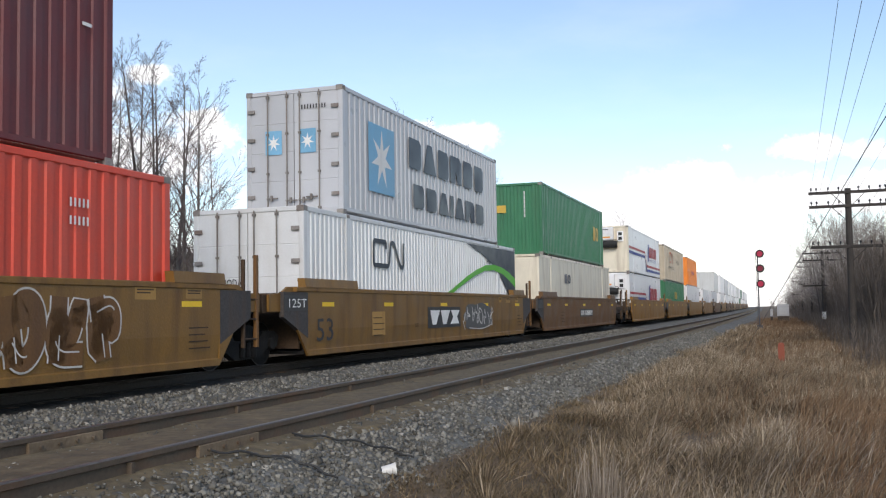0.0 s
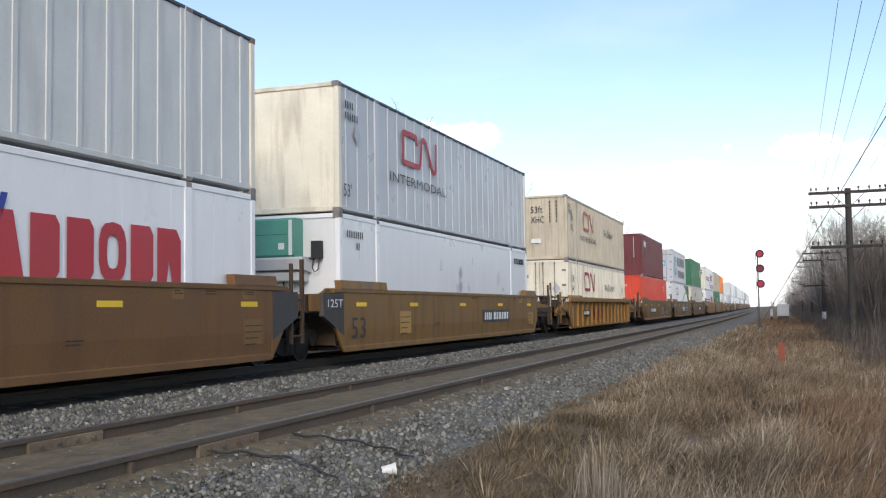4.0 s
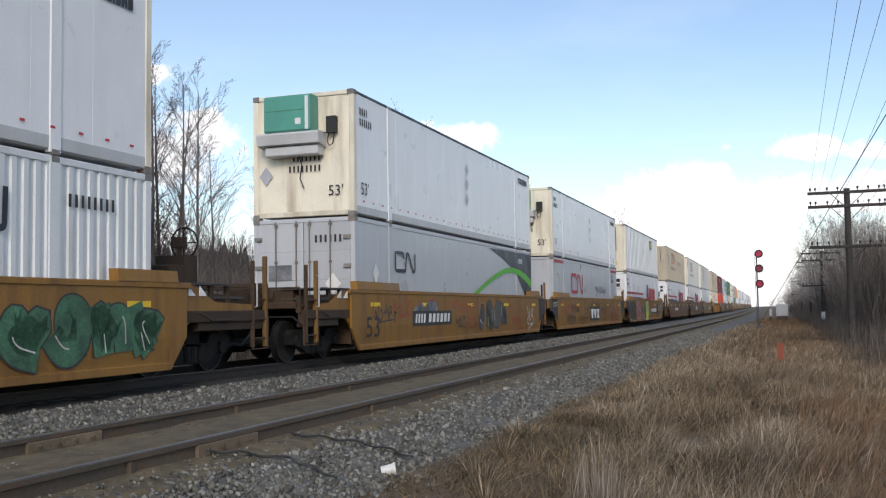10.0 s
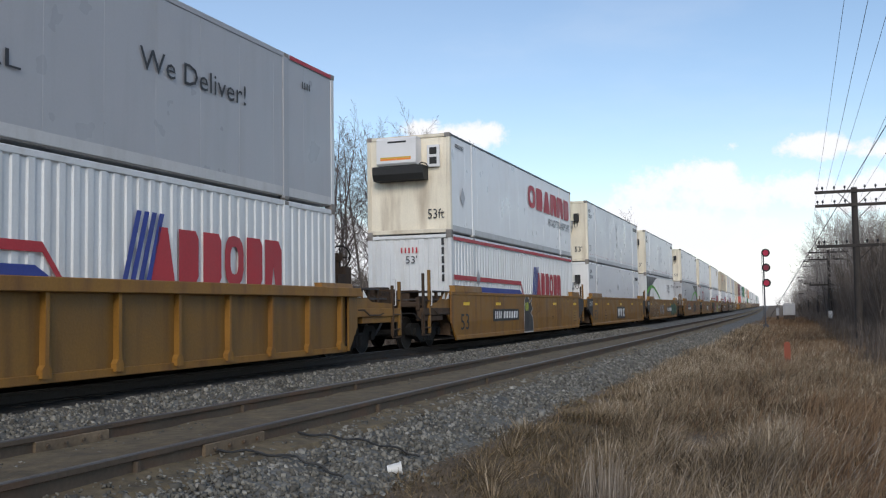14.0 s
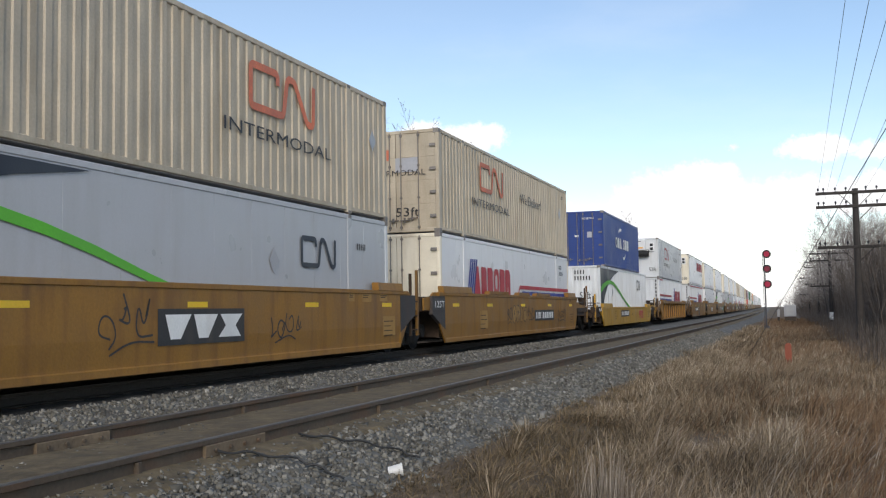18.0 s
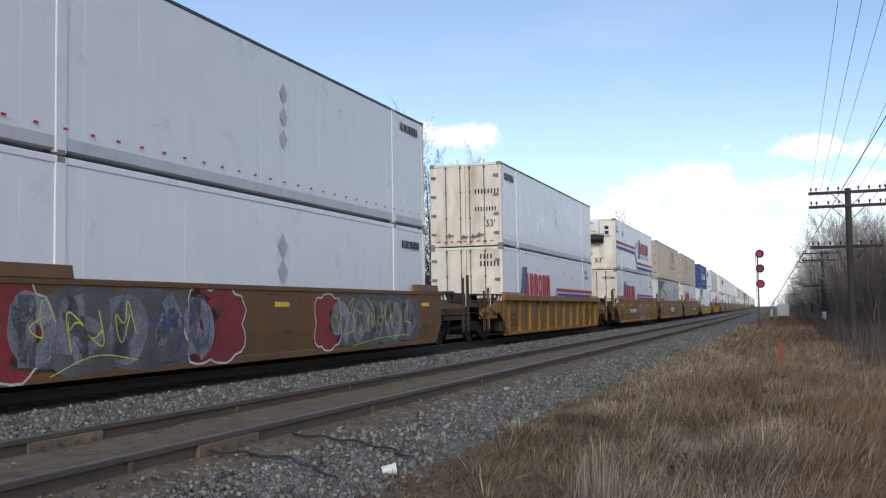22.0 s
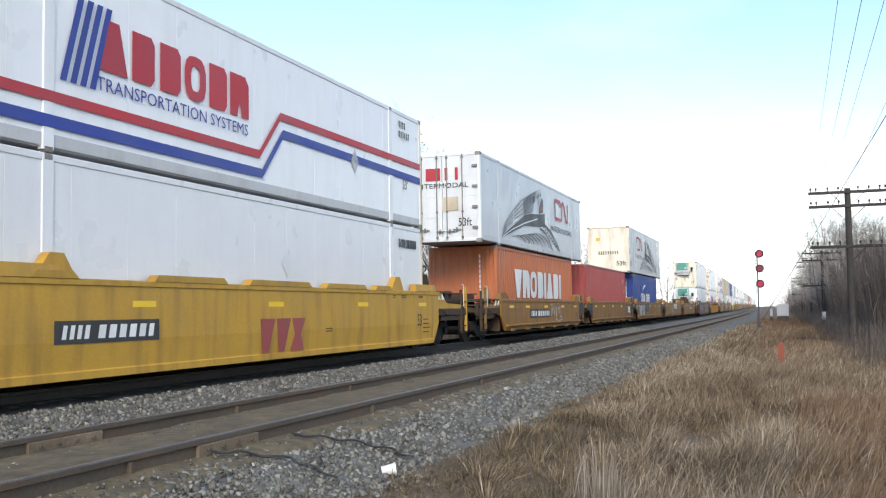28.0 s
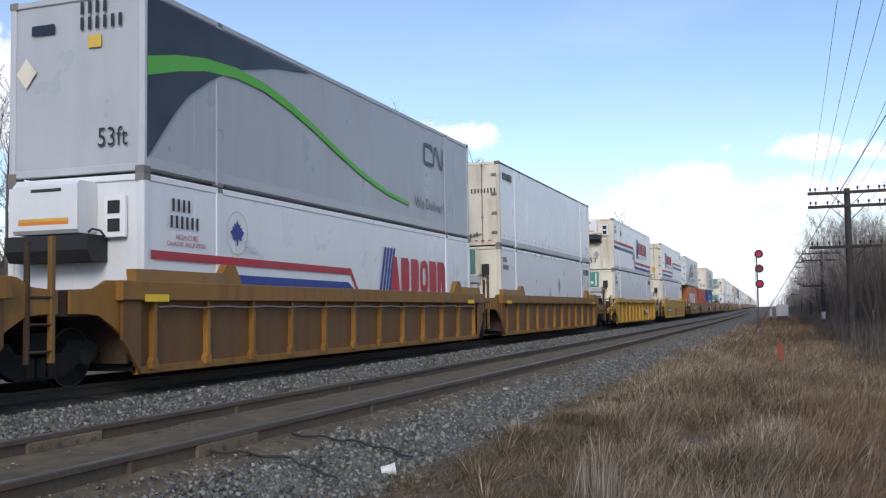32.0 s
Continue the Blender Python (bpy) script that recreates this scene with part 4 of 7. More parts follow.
def sprayed_arrow(car, y, z):
    """An angular dark shape with a forked top and a slit, outlined in white."""
    pts = [(0, 0), (.12, 1.24), (.42, .95), (.52, 1.24), (.84, .62), (.55, .02), (.45, .02), (.43, .42), (.33, .5), (.36, 0)]
    outline(car, [(y + a * 1.25, z + b) for a, b in pts], "slate", "spraywhite")


def spray_fingers(car, y, z):
    """Four upright lime bars over a yellow field, outlined in white."""
    outline(car, [(y, z), (y + 1.2, z + .02), (y + 1.3, z + .55), (y + 1.3, z + 1.22), (y + .08, z + 1.22), (y + .04, z + .5)], "spraylime", "spraywhite", wd=.03)
    for k in range(4):
        a = y + .12 + .29 * k
        outline(car, curved([(a, z + .5), (a + .03, z + 1.1), (a + .12, z + 1.18), (a + .22, z + 1.1), (a + .22, z + .55)], 1), "spraygrass", "spraywhite", x=1.5025, wd=.012)

# ------------------------------------------------------------------ containers
LOW, HIGH, TALL = .28, 3.19, 2.885


def wave(length, pitch, depth, flat=.42):
    """Points (y, inset) of a trapezoid corrugation."""
    n = max(1, round(length / pitch))
    p = length / n
    pts = []
    for k in range(n):
        a = -length / 2 + k * p
        pts += [(a, 0), (a + p * flat, 0), (a + p * .5, depth), (a + p * (.5 + flat), depth)]
    return pts + [(length / 2, 0)]


def panel_mesh(length, z0, z1, style):
    """A side or end wall that faces +x at x = 0, drawn along y."""
    m = Mesh()
    if style == "corr":
        pts = wave(length, .285, .027)
    elif style == "fine":
        pts = wave(length, .21, .028)
    elif style == "post":
        pts = [(-length / 2, .02)]
        n = round(length / .61)
        for k in range(n):
            c = -length / 2 + (k + .5) * length / n
            pts += [(c - .05, .02), (c - .045, 0), (c + .045, 0), (c + .05, .02)]
        pts.append((length / 2, .02))
    elif style == "wideribs":
        pts = [(-length / 2, .03)]
        n = round(length / .62)
        for k in range(n):
            c = -length / 2 + (k + .5) * length / n
            pts += [(c - .075, .03), (c - .06, 0), (c + .06, 0), (c + .075, .03)]
        pts.append((length / 2, .03))
    else:
        n = max(2, round(length / 1.22))
        pts = []
        for k in range(n + 1):
            c = -length / 2 + k * length / n
            pts += ([(c - .006, .004), (c - .002, .008), (c + .002, .008), (c + .006, .004)] if 0 < k < n else [(c, .004)])
    n = len(pts)
    for z in (z0, z1):
        m.v += [(-d, y, z) for y, d in pts]
    m.f += [(i, i + 1, n + i + 1, n + i) for i in range(n - 1)]
    b = len(m.v)
    m.v += [(-.06, -length / 2, z0), (-.06, length / 2, z0), (-.06, length / 2, z1), (-.06, -length / 2, z1)]
    m.f.append((b, b + 3, b + 2, b + 1))
    return m


def ribbon(m, pts, wds, x):
    """A painted stripe of varying height through the points (y, z)."""
    for (a, b), w_ in zip(pts, wds):
        m.v += [(x, a, b - w_ / 2), (x, a, b + w_ / 2)]
    turn = 1 if pts[-1][0] > pts[0][0] else -1
    m.f += [(2 * i, 2 * i + 2, 2 * i + 3, 2 * i + 1)[::turn] for i in range(len(pts) - 1)]


def container(u, z0, colour, label, style="flat", length=16.15, wide=2.59, end="wall", endcol=None, livery=(), toprail=None, botrail=None, name="shipping_container", dy=0.0, posts=True):
    """A container on the train, with its rear end (towards the camera) built as 'wall', 'door', 'cooler' or 'cooler_dark'."""
    box = aboard(thing(name, label, "container", "containers"), u + dy, z0)
    P, E = paint[colour], paint[endcol or colour]
    hl, hw, H = length / 2, wide / 2, TALL
    tr, br = toprail or colour, botrail or colour
    zb = .25 if botrail else .16
    for s in (-1, 1):
        turn = pose(hw - .01, 0, 0) if s > 0 else pose(-hw + .01, 0, 0, 0, 0, 180)
        part("side_wall", kept(("side", style, colour, length, zb), lambda: panel_mesh(length - .3, zb - .02, H - .06, style).done("side_wall", P)), P, box, at=turn)
        part("top_rail", kept(("trail", tr, length, wide, s), lambda: Mesh().box(*sorted((s * (hw - .07), s * hw)), -hl + .08, hl - .08, H - (.07 if tr == "rail_dark" else .11), H, .015).done("top_rail", paint[tr])), paint[tr], box)
        part("bottom_rail", kept(("brail", br, length, wide, s, zb), lambda: Mesh().box(*sorted((s * (hw - .09), s * (hw - .012))), -hl + .08, hl - .08, .06, zb, .012).done("bottom_rail", paint[br])), paint[br], box)
        if length > 13 and posts and s > 0:
            for e in (-1, 1):
                part("stacking_post", kept(("ipost", colour, wide, s), lambda: Mesh().box(*sorted((s * (hw - .09), s * (hw + .006))), -.11, .11, .02, H - .02, .012).done("stacking_post", P)), P, box, at=pose(0, e * 5.95, 0))
                for zc in (-.02, H - .10):
                    part("casting", kept(("icast", wide), lambda: Mesh().box(hw - .1, hw + .008, -.075, .075, 0, .09, .012).done("casting", paint["casting"])), paint["casting"], box, "dark steel corner casting", at=pose(0, e * 5.95, zc))
        for e in (-1, 1):
            part("corner_post", kept(("cpost", endcol or colour, wide, length, s, e), lambda: Mesh().box(*sorted((s * (hw - .12), s * hw)), *sorted((e * (hl - .16), e * hl)), .1, H - .1, .018).done("corner_post", E)), E, box)
            for zc in (-.02, H - .11):
                part("casting", kept(("ccast", wide, length, s, e), lambda: Mesh().box(*sorted((s * (hw - .16), s * (hw + .003))), *sorted((e * (hl - .17), e * (hl + .003))), 0, .122, .012).done("casting", paint["casting"])), paint["casting"], box, "dark steel corner casting", at=pose(0, 0, zc))
    part("roof", kept(("roof", colour, length, wide), lambda: Mesh().box(-hw + .05, hw - .05, -hl + .05, hl - .05, H - .05, H - .01).done("roof", P)), P, box)
    part("floor_frame", kept(("cfloor", length, wide), lambda: Mesh().box(-hw + .07, hw - .07, -hl + .1, hl - .1, .05, .16).done("floor_frame", paint["rail_grey"])), paint["rail_grey"], box)
    part("front_wall", kept(("fwall", style, endcol or colour, wide), lambda: panel_mesh(wide - .22, .1, H - .08, "corr" if style in ("corr", "fine") else "flat").done("front_wall", E)), E, box, at=pose(0, hl - .03, 0, 0, 0, 90))
    part("end_header", kept(("ehead", endcol or colour, wide, length), lambda: Mesh().box(-hw + .1, hw - .1, -hl + .002, -hl + .1, H - .1, H, .012).done("end_header", E)), E, box)
    part("end_sill", kept(("esill", endcol or colour, wide, length), lambda: Mesh().box(-hw + .1, hw - .1, -hl + .002, -hl + .1, .02, .14, .012).done("end_sill", E)), E, box)
    if end == "door":
        for s in (-1, 1):
            d = part("door", kept(("cdoor", endcol or colour, wide, s), lambda: door_leaf(s, wide, H, (endcol or colour) in ("cream", "white")).done("door", E)), E, box, at=pose(0, -hl + .02, 0))
            for k in (.1, .58):
                x = s * (.06 + (hw - .2) * k)
                part("lock_rod", kept("rod", lambda: Mesh().tube((0, 0, .08), (0, 0, H - .06), .017, n=8).box(-.035, .035, -.02, .03, .12, .18).box(-.03, .03, -.02, .03, .95, 1.0).box(-.03, .03, -.02, .03, 1.85, 1.9).box(-.035, .035, -.02, .03, H - .18, H - .12).done("lock_rod", paint["rod"])), paint["rod"], d, at=pose(x, -.05, 0))
                part("lock_handle", kept("handle", lambda: Mesh().box(-.02, .26, -.02, .02, .33, .36, .006).box(.08, .13, -.03, .02, .28, .41, .006).done("lock_handle", paint["rod"])), paint["rod"], d, at=pose(x - .3 * (s > 0) * (k > .5), -.06, .06 * (k > .5)))
            for k in range(4):
                part("hinge", kept("hinge", lambda: Mesh().box(-.11, .07, -.025, .0, -.045, .045, .01).done("hinge", paint["casting"])), paint["casting"], d, at=pose(s * (hw - .16), -.03, .45 + .66 * k))
        if (endcol or colour) in ("cream", "white"):
            tape = Mesh()
            for q in range(9):
                tape.box(-1.05 + .24 * q, -.93 + .24 * q, -hl - .002, -hl + .001, .16, .20)
            part("reflective_tape", tape, paint["red"], box, "row of small red reflectors")
    else:
        st = "corr" if style in ("corr", "fine") else ("wideribs" if style == "wideribs" else "flat")
        part("end_wall", kept(("ewall", st, endcol or colour, wide), lambda: panel_mesh(wide - .22, .1, H - .08, st).done("end_wall", E)), E, box, at=pose(0, -hl + .03, 0, 0, 0, -90))
    if end.startswith("cooler"):
        cooler(box, -hl + .02, "teal" if end == "cooler" else "cream", hw)
    hx = hw + (.008 if style == "flat" else .012)
    for it in livery:
        k = it[0]
        if k == "bar":
            _, y0, y1, za, zb_, ink = it
            part("stripe", Mesh().box(hx, hx + .003, y0, y1, za - z0, zb_ - z0), paint[ink], box)
        elif k == "band":
            _, pts, wd, ink = it
            m = Mesh()
            ribbon(m, [(a, b - z0) for a, b in pts], [wd] * len(pts), hx + .003)
            part("stripe", m, paint[ink], box)
        elif k == "strip":
            _, pts, wds, ink = it
            m = Mesh()
            ribbon(m, [(a, b - z0) for a, b in pts], wds, hx + .003)
            part("curved_band", m, paint[ink], box)
        elif k == "area":
            _, pts, ink = it
            part("painted_field", Mesh().prism([(a, b - z0) for a, b in pts], "x", hx - .003, hx), paint[ink], box)
        elif k == "blocks":
            _, y0, y1, za, zb_, n, ink = it[:7]
            block_marks(box, "owner_mark", y0, y1, za - z0, zb_ - z0, hx, n, ink, it[7] if len(it) > 7 else None)
        elif k == "ring":
            _, y0, y1, za, zb_, ink = it
            ring_mark(box, y0, y1, za - z0, zb_ - z0, hx, ink)
        elif k == "word":
            _, body, y, z, wd, hi, ink = it
            word_on(box, body, y, z - z0, wd, hi, hx, ink)
        elif k == "fan":
            _, y0, za, wd, hi, ink = it
            for q in range(4):
                a, sl = y0 + wd * q / 4, wd * .45
                part("slanted_bar", Mesh().prism([(a, za - z0), (a + wd * .15, za - z0), (a + wd * .15 + sl, za + hi - z0), (a + sl, za + hi - z0)], "x", hx, hx + .003), paint[ink], box)
        elif k == "diamond":
            _, y, z, r, ink = it
            part("diamond_sheet", Mesh().prism([(y - r * .75, z - z0), (y, z - r - z0), (y + r * .75, z - z0), (y, z + r - z0)], "x", hx, hx + .003), paint[ink], box)
        elif k == "code":
            _, y, z, n, hi, ink = it
            m = Mesh()
            for q in range(n):
                m.box(hx, hx + .003, y + q * hi * .72, y + q * hi * .72 + hi * .30, z - z0, z + hi - z0)
            part("code_marks", m, paint[ink], box)
        elif k == "ecode":
            _, x, z, n, hi, ink = it
            m = Mesh()
            for q in range(n):
                m.box(x + q * hi * .72, x + q * hi * .72 + hi * .30, -hl - .006, -hl - .003, z - z0, z + hi - z0)
            part("code_marks", m, paint[ink], box)
        elif k == "evcode":
            _, x, z, n, hi, ink = it
            m = Mesh()
            for q in range(n):
                m.box(x, x + hi * .38, -hl - .006, -hl - .003, z - q * hi * 1.3 - z0, z - q * hi * 1.3 + hi - z0)
            part("code_marks", m, paint[ink], box)
        elif k == "eword":
            _, body, x, z, wd, hi, ink = it
            word_end(box, body, x, z - z0, wd, hi, -hl - .004, ink)
        elif k == "epatch":
            _, x0, x1, za, zb_, ink = it
            part("sticker", Mesh().box(x0, x1, -hl - .006, -hl - .003, za - z0, zb_ - z0), paint[ink], box)
        elif k == "ediamond":
            _, x, z, r, ink = it
            part("diamond_sheet", Mesh().prism([(x - r * .8, z - z0), (x, z - r - z0), (x + r * .8, z - z0), (x, z + r - z0)], "y", -hl - .006, -hl - .003), paint[ink], box)
        elif k == "leaf":
            _, y, z, r, ink = it
            ring = [(0, 1), (.2, .62), (.45, .72), (.38, .4), (.7, .45), (.62, .25), (.95, .1), (.55, -.3), (.6, -.5), (.1, -.42), (.08, -.9)]
            ring += [(-p, q) for p, q in ring[:0:-1]]
            part("leaf_mark", Mesh().prism([(y + r * p, z - z0 + r * q) for p, q in ring], "x", hx, hx + .003), paint[ink], box, "blue leaf emblem")
            m = Mesh()
            stroke(m, [(y + 1.45 * r * math.sin(a_), z - z0 + 1.6 * r * math.cos(a_)) for a_ in [math.pi * q / 12 for q in range(25)]], .008, hx + .001)
            part("emblem_ring", m, paint["ghost"], box, "thin grey ring")
        elif k in ("star", "estar"):
            _, y, z, r, ink = it
            ring = [(y + r * e_ * math.sin(a_) * .9, z - z0 + r * e_ * math.cos(a_)) for e_, a_ in [(1 if q % 2 == 0 else .36, math.pi * q / 7) for q in range(14)]]
            part("star_mark", Mesh().prism(ring, "x", hx + .004, hx + .006) if k == "star" else Mesh().prism(ring, "y", -hl - .009, -hl - .007), paint[ink], box, "white seven-pointed star")
        elif k == "vents":
            m = Mesh()
            _, za = it
            for q in range(28):
                a = -7.6 + q * .56
                m.box(hx, hx + .004, a, a + .09, za - z0, za + .035 - z0)
            part("marker_strip", m, paint["red"], box, "row of small red reflectors")
    return box


def door_leaf(s, wide, H, smooth):
    m = Mesh()
    x0, x1 = .01, wide / 2 - .12
    ring = [(.05, H - .1), (.05, .14), (0, .14)]
    for k in range(0 if smooth else 3):
        za = .78 + k * .66
        ring += [(0, za), (.008, za + .006), (.008, za + .022), (0, za + .028)]
    ring.append((0, H - .1))
    return m.prism(ring, "x", *sorted((s * x0, s * x1)))


def ring_mark(owner, y0, y1, z0, z1, x, ink):
    """A railway's mark as a plain shape: one broad band that bends round an open frame and over a slope."""
    w_, h = y1 - y0, z1 - z0
    pts = [(.42, .68), (.42, .93), (.06, .93), (.06, .07), (.5, .07), (.56, .93), (.66, .93), (.86, .07), (.95, .07), (.96, .98)]
    m = Mesh()
    stroke(m, rounded([(y0 + w_ * p, z0 + h * q) for p, q in pts], h * .13), h * .08, x + .003)
    m.f = [q[::-1] for q in m.f]
    return part("owner_mark", m, paint[ink], owner)


def cooler(box, y, cover, hw):
    """A cooling unit on the end wall, with its tray, control box and cables."""
    at = pose(0, y, 0)
    if cover == "teal":
        x0, x1, z1 = -.78, .40, TALL - .10
        unit = part("cooling_unit", kept("tealunit", lambda: Mesh().box(x0, x1, -.42, 0, 1.93, z1, .05).done("cooling_unit", paint["teal"])), paint["teal"], box, "teal cooling unit cover", at=at)
        part("cover_edge", kept("tealedge", lambda: Mesh().box(x1 - .13, x1 - .05, -.428, -.42, 1.97, z1 - .05).done("cover_edge", paint["palegrey"])), paint["palegrey"], unit, "pale edge strip")
        part("cover_seam", kept("tealseam", lambda: Mesh().box(x0 + .02, x1 - .15, -.424, -.42, 2.42, 2.435).done("cover_seam", paint["spraygreen"])), paint["spraygreen"], unit)
        part("badge", kept("tealbadge", lambda: Mesh().box(.02, .16, -.426, -.42, 2.1, 2.24).done("badge", paint["lettering"])), paint["lettering"], unit, "small white badge")
        part("tray", kept("tealtray", lambda: Mesh().prism([(-.40, 1.66), (-.44, 1.88), (-.40, 1.93), (0, 1.93), (0, 1.60)], "x", x0 - .2, x1 + .2).box(x0 - .02, x1 + .14, -.32, 0, 1.40, 1.62, .03).done("tray", paint["rail_grey"])), paint["rail_grey"], unit, "grey condenser tray")
        part("control_box", kept("ctrl", lambda: Mesh().box(.66, .90, -.16, 0, 1.90, 2.28, .02).done("control_box", paint["rubber"])), paint["rubber"], box, at=at)
        part("cable", kept("ccable", lambda: Mesh().path([(.42, -.2, 1.9), (.55, -.12, 1.92), (.68, -.1, 1.9)], .014).path([(.7, -.08, 1.90), (.68, -.12, 1.7), (.74, -.13, 1.6), (.82, -.12, 1.65), (.84, -.08, 1.90)], .014).path([(.0, -.2, 1.42), (.02, -.1, 1.2), (-.04, -.08, .9), (.03, -.07, .72), (.06, -.07, .66)], .014).done("cable", paint["rubber"])), paint["rubber"], box, "black power cable", at=at)
        return
    x0, x1, z1 = -.80, .42, TALL - .10
    unit = part("cooling_unit", kept("whiteunit", lambda: Mesh().box(x0, x1, -.45, 0, 1.98, z1, .06).done("cooling_unit", paint["white"])), paint["white"], box, "white cooling unit cover", at=at)
    part("stripe", kept("orangestripe", lambda: Mesh().box(x0 + .12, x1 - .16, -.456, -.45, 2.12, 2.17).done("stripe", paint["orange"])), paint["orange"], unit, "orange stripe")
    part("stripe", kept("goldstripe", lambda: Mesh().box(x0 + .12, x1 - .16, -.456, -.45, 2.172, 2.215).done("stripe", paint["gold"])), paint["gold"], unit, "yellow stripe")
    part("badge", kept("whitebadge", lambda: Mesh().box(x0 + .35, x1 - .3, -.456, -.45, 2.62, 2.67).done("badge", paint["black"])), paint["black"], unit)
    part("tray", kept("blacktray", lambda: Mesh().prism([(-.36, 1.55), (-.46, 1.72), (-.46, 1.95), (0, 1.95), (0, 1.55)], "x", x0 - .14, x1 + .2).done("tray", paint["rubber"])), paint["rubber"], unit, "black condenser tray")
    panel = part("control_panel", kept("ctrlw", lambda: Mesh().box(.62, 1.0, -.10, 0, 1.92, 2.55, .02).done("control_panel", paint["white"])), paint["white"], box, at=at)
    for z in (2.28, 2.0):
        part("control_screen", kept("screenw", lambda: Mesh().box(.70, .92, -.108, -.10, 0, .2).done("control_screen", paint["rubber"])), paint["rubber"], panel, at=pose(0, 0, z))
    part("cable", kept("cablew", lambda: Mesh().path([(.42, -.2, 2.0), (.5, -.2, 2.05), (.6, -.14, 2.02), (.66, -.1, 1.92)], .018).done("cable", paint["rubber"])), paint["rubber"], box, "black power cable", at=at)


# liveries, heights above the rail
def cn(upper, ink="red", back=False, deliver=1.1, shift=0.0, at=None, drop=0.0):
    z = (HIGH if upper else LOW) - drop
    y = -4.45 + shift if at is None else at
    out = [("ring", y, y + 2.75, z + 1.55, z + 2.45, ink), ("word", "INTERMODAL", y - .72, z + 1.03, 4.15, .24, "black")]
    if deliver is not None:
        out += [("word", "We Deliver!", deliver, z + 1.62, 3.05, .36, "black")]
    return out


def codes(z0, front=False):
    return [("code", 6.3 if front else -7.75, z0 + 2.35, 4, .17, "black"), ("code", 6.3 if front else -7.75, z0 + 2.1, 6, .17, "black")]


def armour_low(mirror=False):
    """Red and blue stripes along a white side and a row of red blocks with slanted blue bars."""
    if mirror:
        return [("fan", -5.75, 1.48, .75, 1.08, "royal"), ("blocks", -5.1, -1.05, 1.48, 2.35, "^bbobn", "red"), ("band", [(-.2, 1.42), (.15, 1.80), (7.9, 1.78)], .13, "red"), ("band", [(.15, 1.5), (.5, 1.6), (7.9, 1.58)], .12, "royal")]
    return [("band", [(-7.9, 1.93), (-.62, 1.90), (-.25, 1.45)], .14, "red"), ("band", [(-7.9, 1.62), (-.75, 1.58), (-.5, 1.45)], .16, "royal"), ("fan", 1.0, 1.48, .75, 1.08, "royal"), ("blocks", 1.65, 5.75, 1.48, 2.35, "^bbobn", "red")]


def armour_high(mirror=False):
    y = -5.75 if mirror else .92
    out = [("fan", y, 4.2, .8, 1.25, "royal"), ("blocks", y + .78, y + 4.95, 4.52, 5.28, "^bbobn", "red"), ("word", "TRANSPORTATION SYSTEMS", y + .74, 4.22, 4.15, .2, "royal")]
    if mirror:
        return out + [("band", [(-7.9, 3.93), (-.45, 3.95), (.35, 4.80), (7.95, 4.82)], .15, "red"), ("band", [(-7.9, 3.60), (-.35, 3.60), (.45, 4.47), (7.95, 4.44)], .17, "royal")]
    return out + [("band", [(-7.95, 4.78), (-.45, 4.78), (.43, 3.88), (7.95, 3.86)], .15, "red"), ("band", [(-7.95, 4.48), (-.6, 4.48), (.3, 3.58), (7.95, 3.56)], .17, "royal")]


def swoosh(z0, rear=True, ink=True):
    """A navy field at one end with a green band that runs out over the grey side."""
    d = z0 - LOW
    f = 1 if rear else -1
    edge = [(-8.0, .5), (-7.78, .75), (-7.3, 1.3), (-6.9, 1.68), (-6.2, 2.1), (-5.2, 2.5), (-4.0, 2.8), (-2.5, 3.03)]
    field = [(-8.0, 3.04)] + edge[:1] + edge[1:]
    band = [(-8.0, 1.93), (-7.2, 2.15), (-6.4, 2.31), (-5.4, 2.39), (-4.4, 2.34), (-3.4, 2.16), (-2.4, 1.92), (-1.2, 1.58), (.1, 1.25), (1.6, .98), (3.0, .86)]
    ring_w = [.30, .27, .22, .19, .17, .16, .15, .13, .12, .1, .09]
    zz = lambda ps: [(a * f, b + d) for a, b in ps]
    out = [("area", zz(field), "navy")]
    out += [("strip", zz(band), ring_w, "leaf")]
    return out


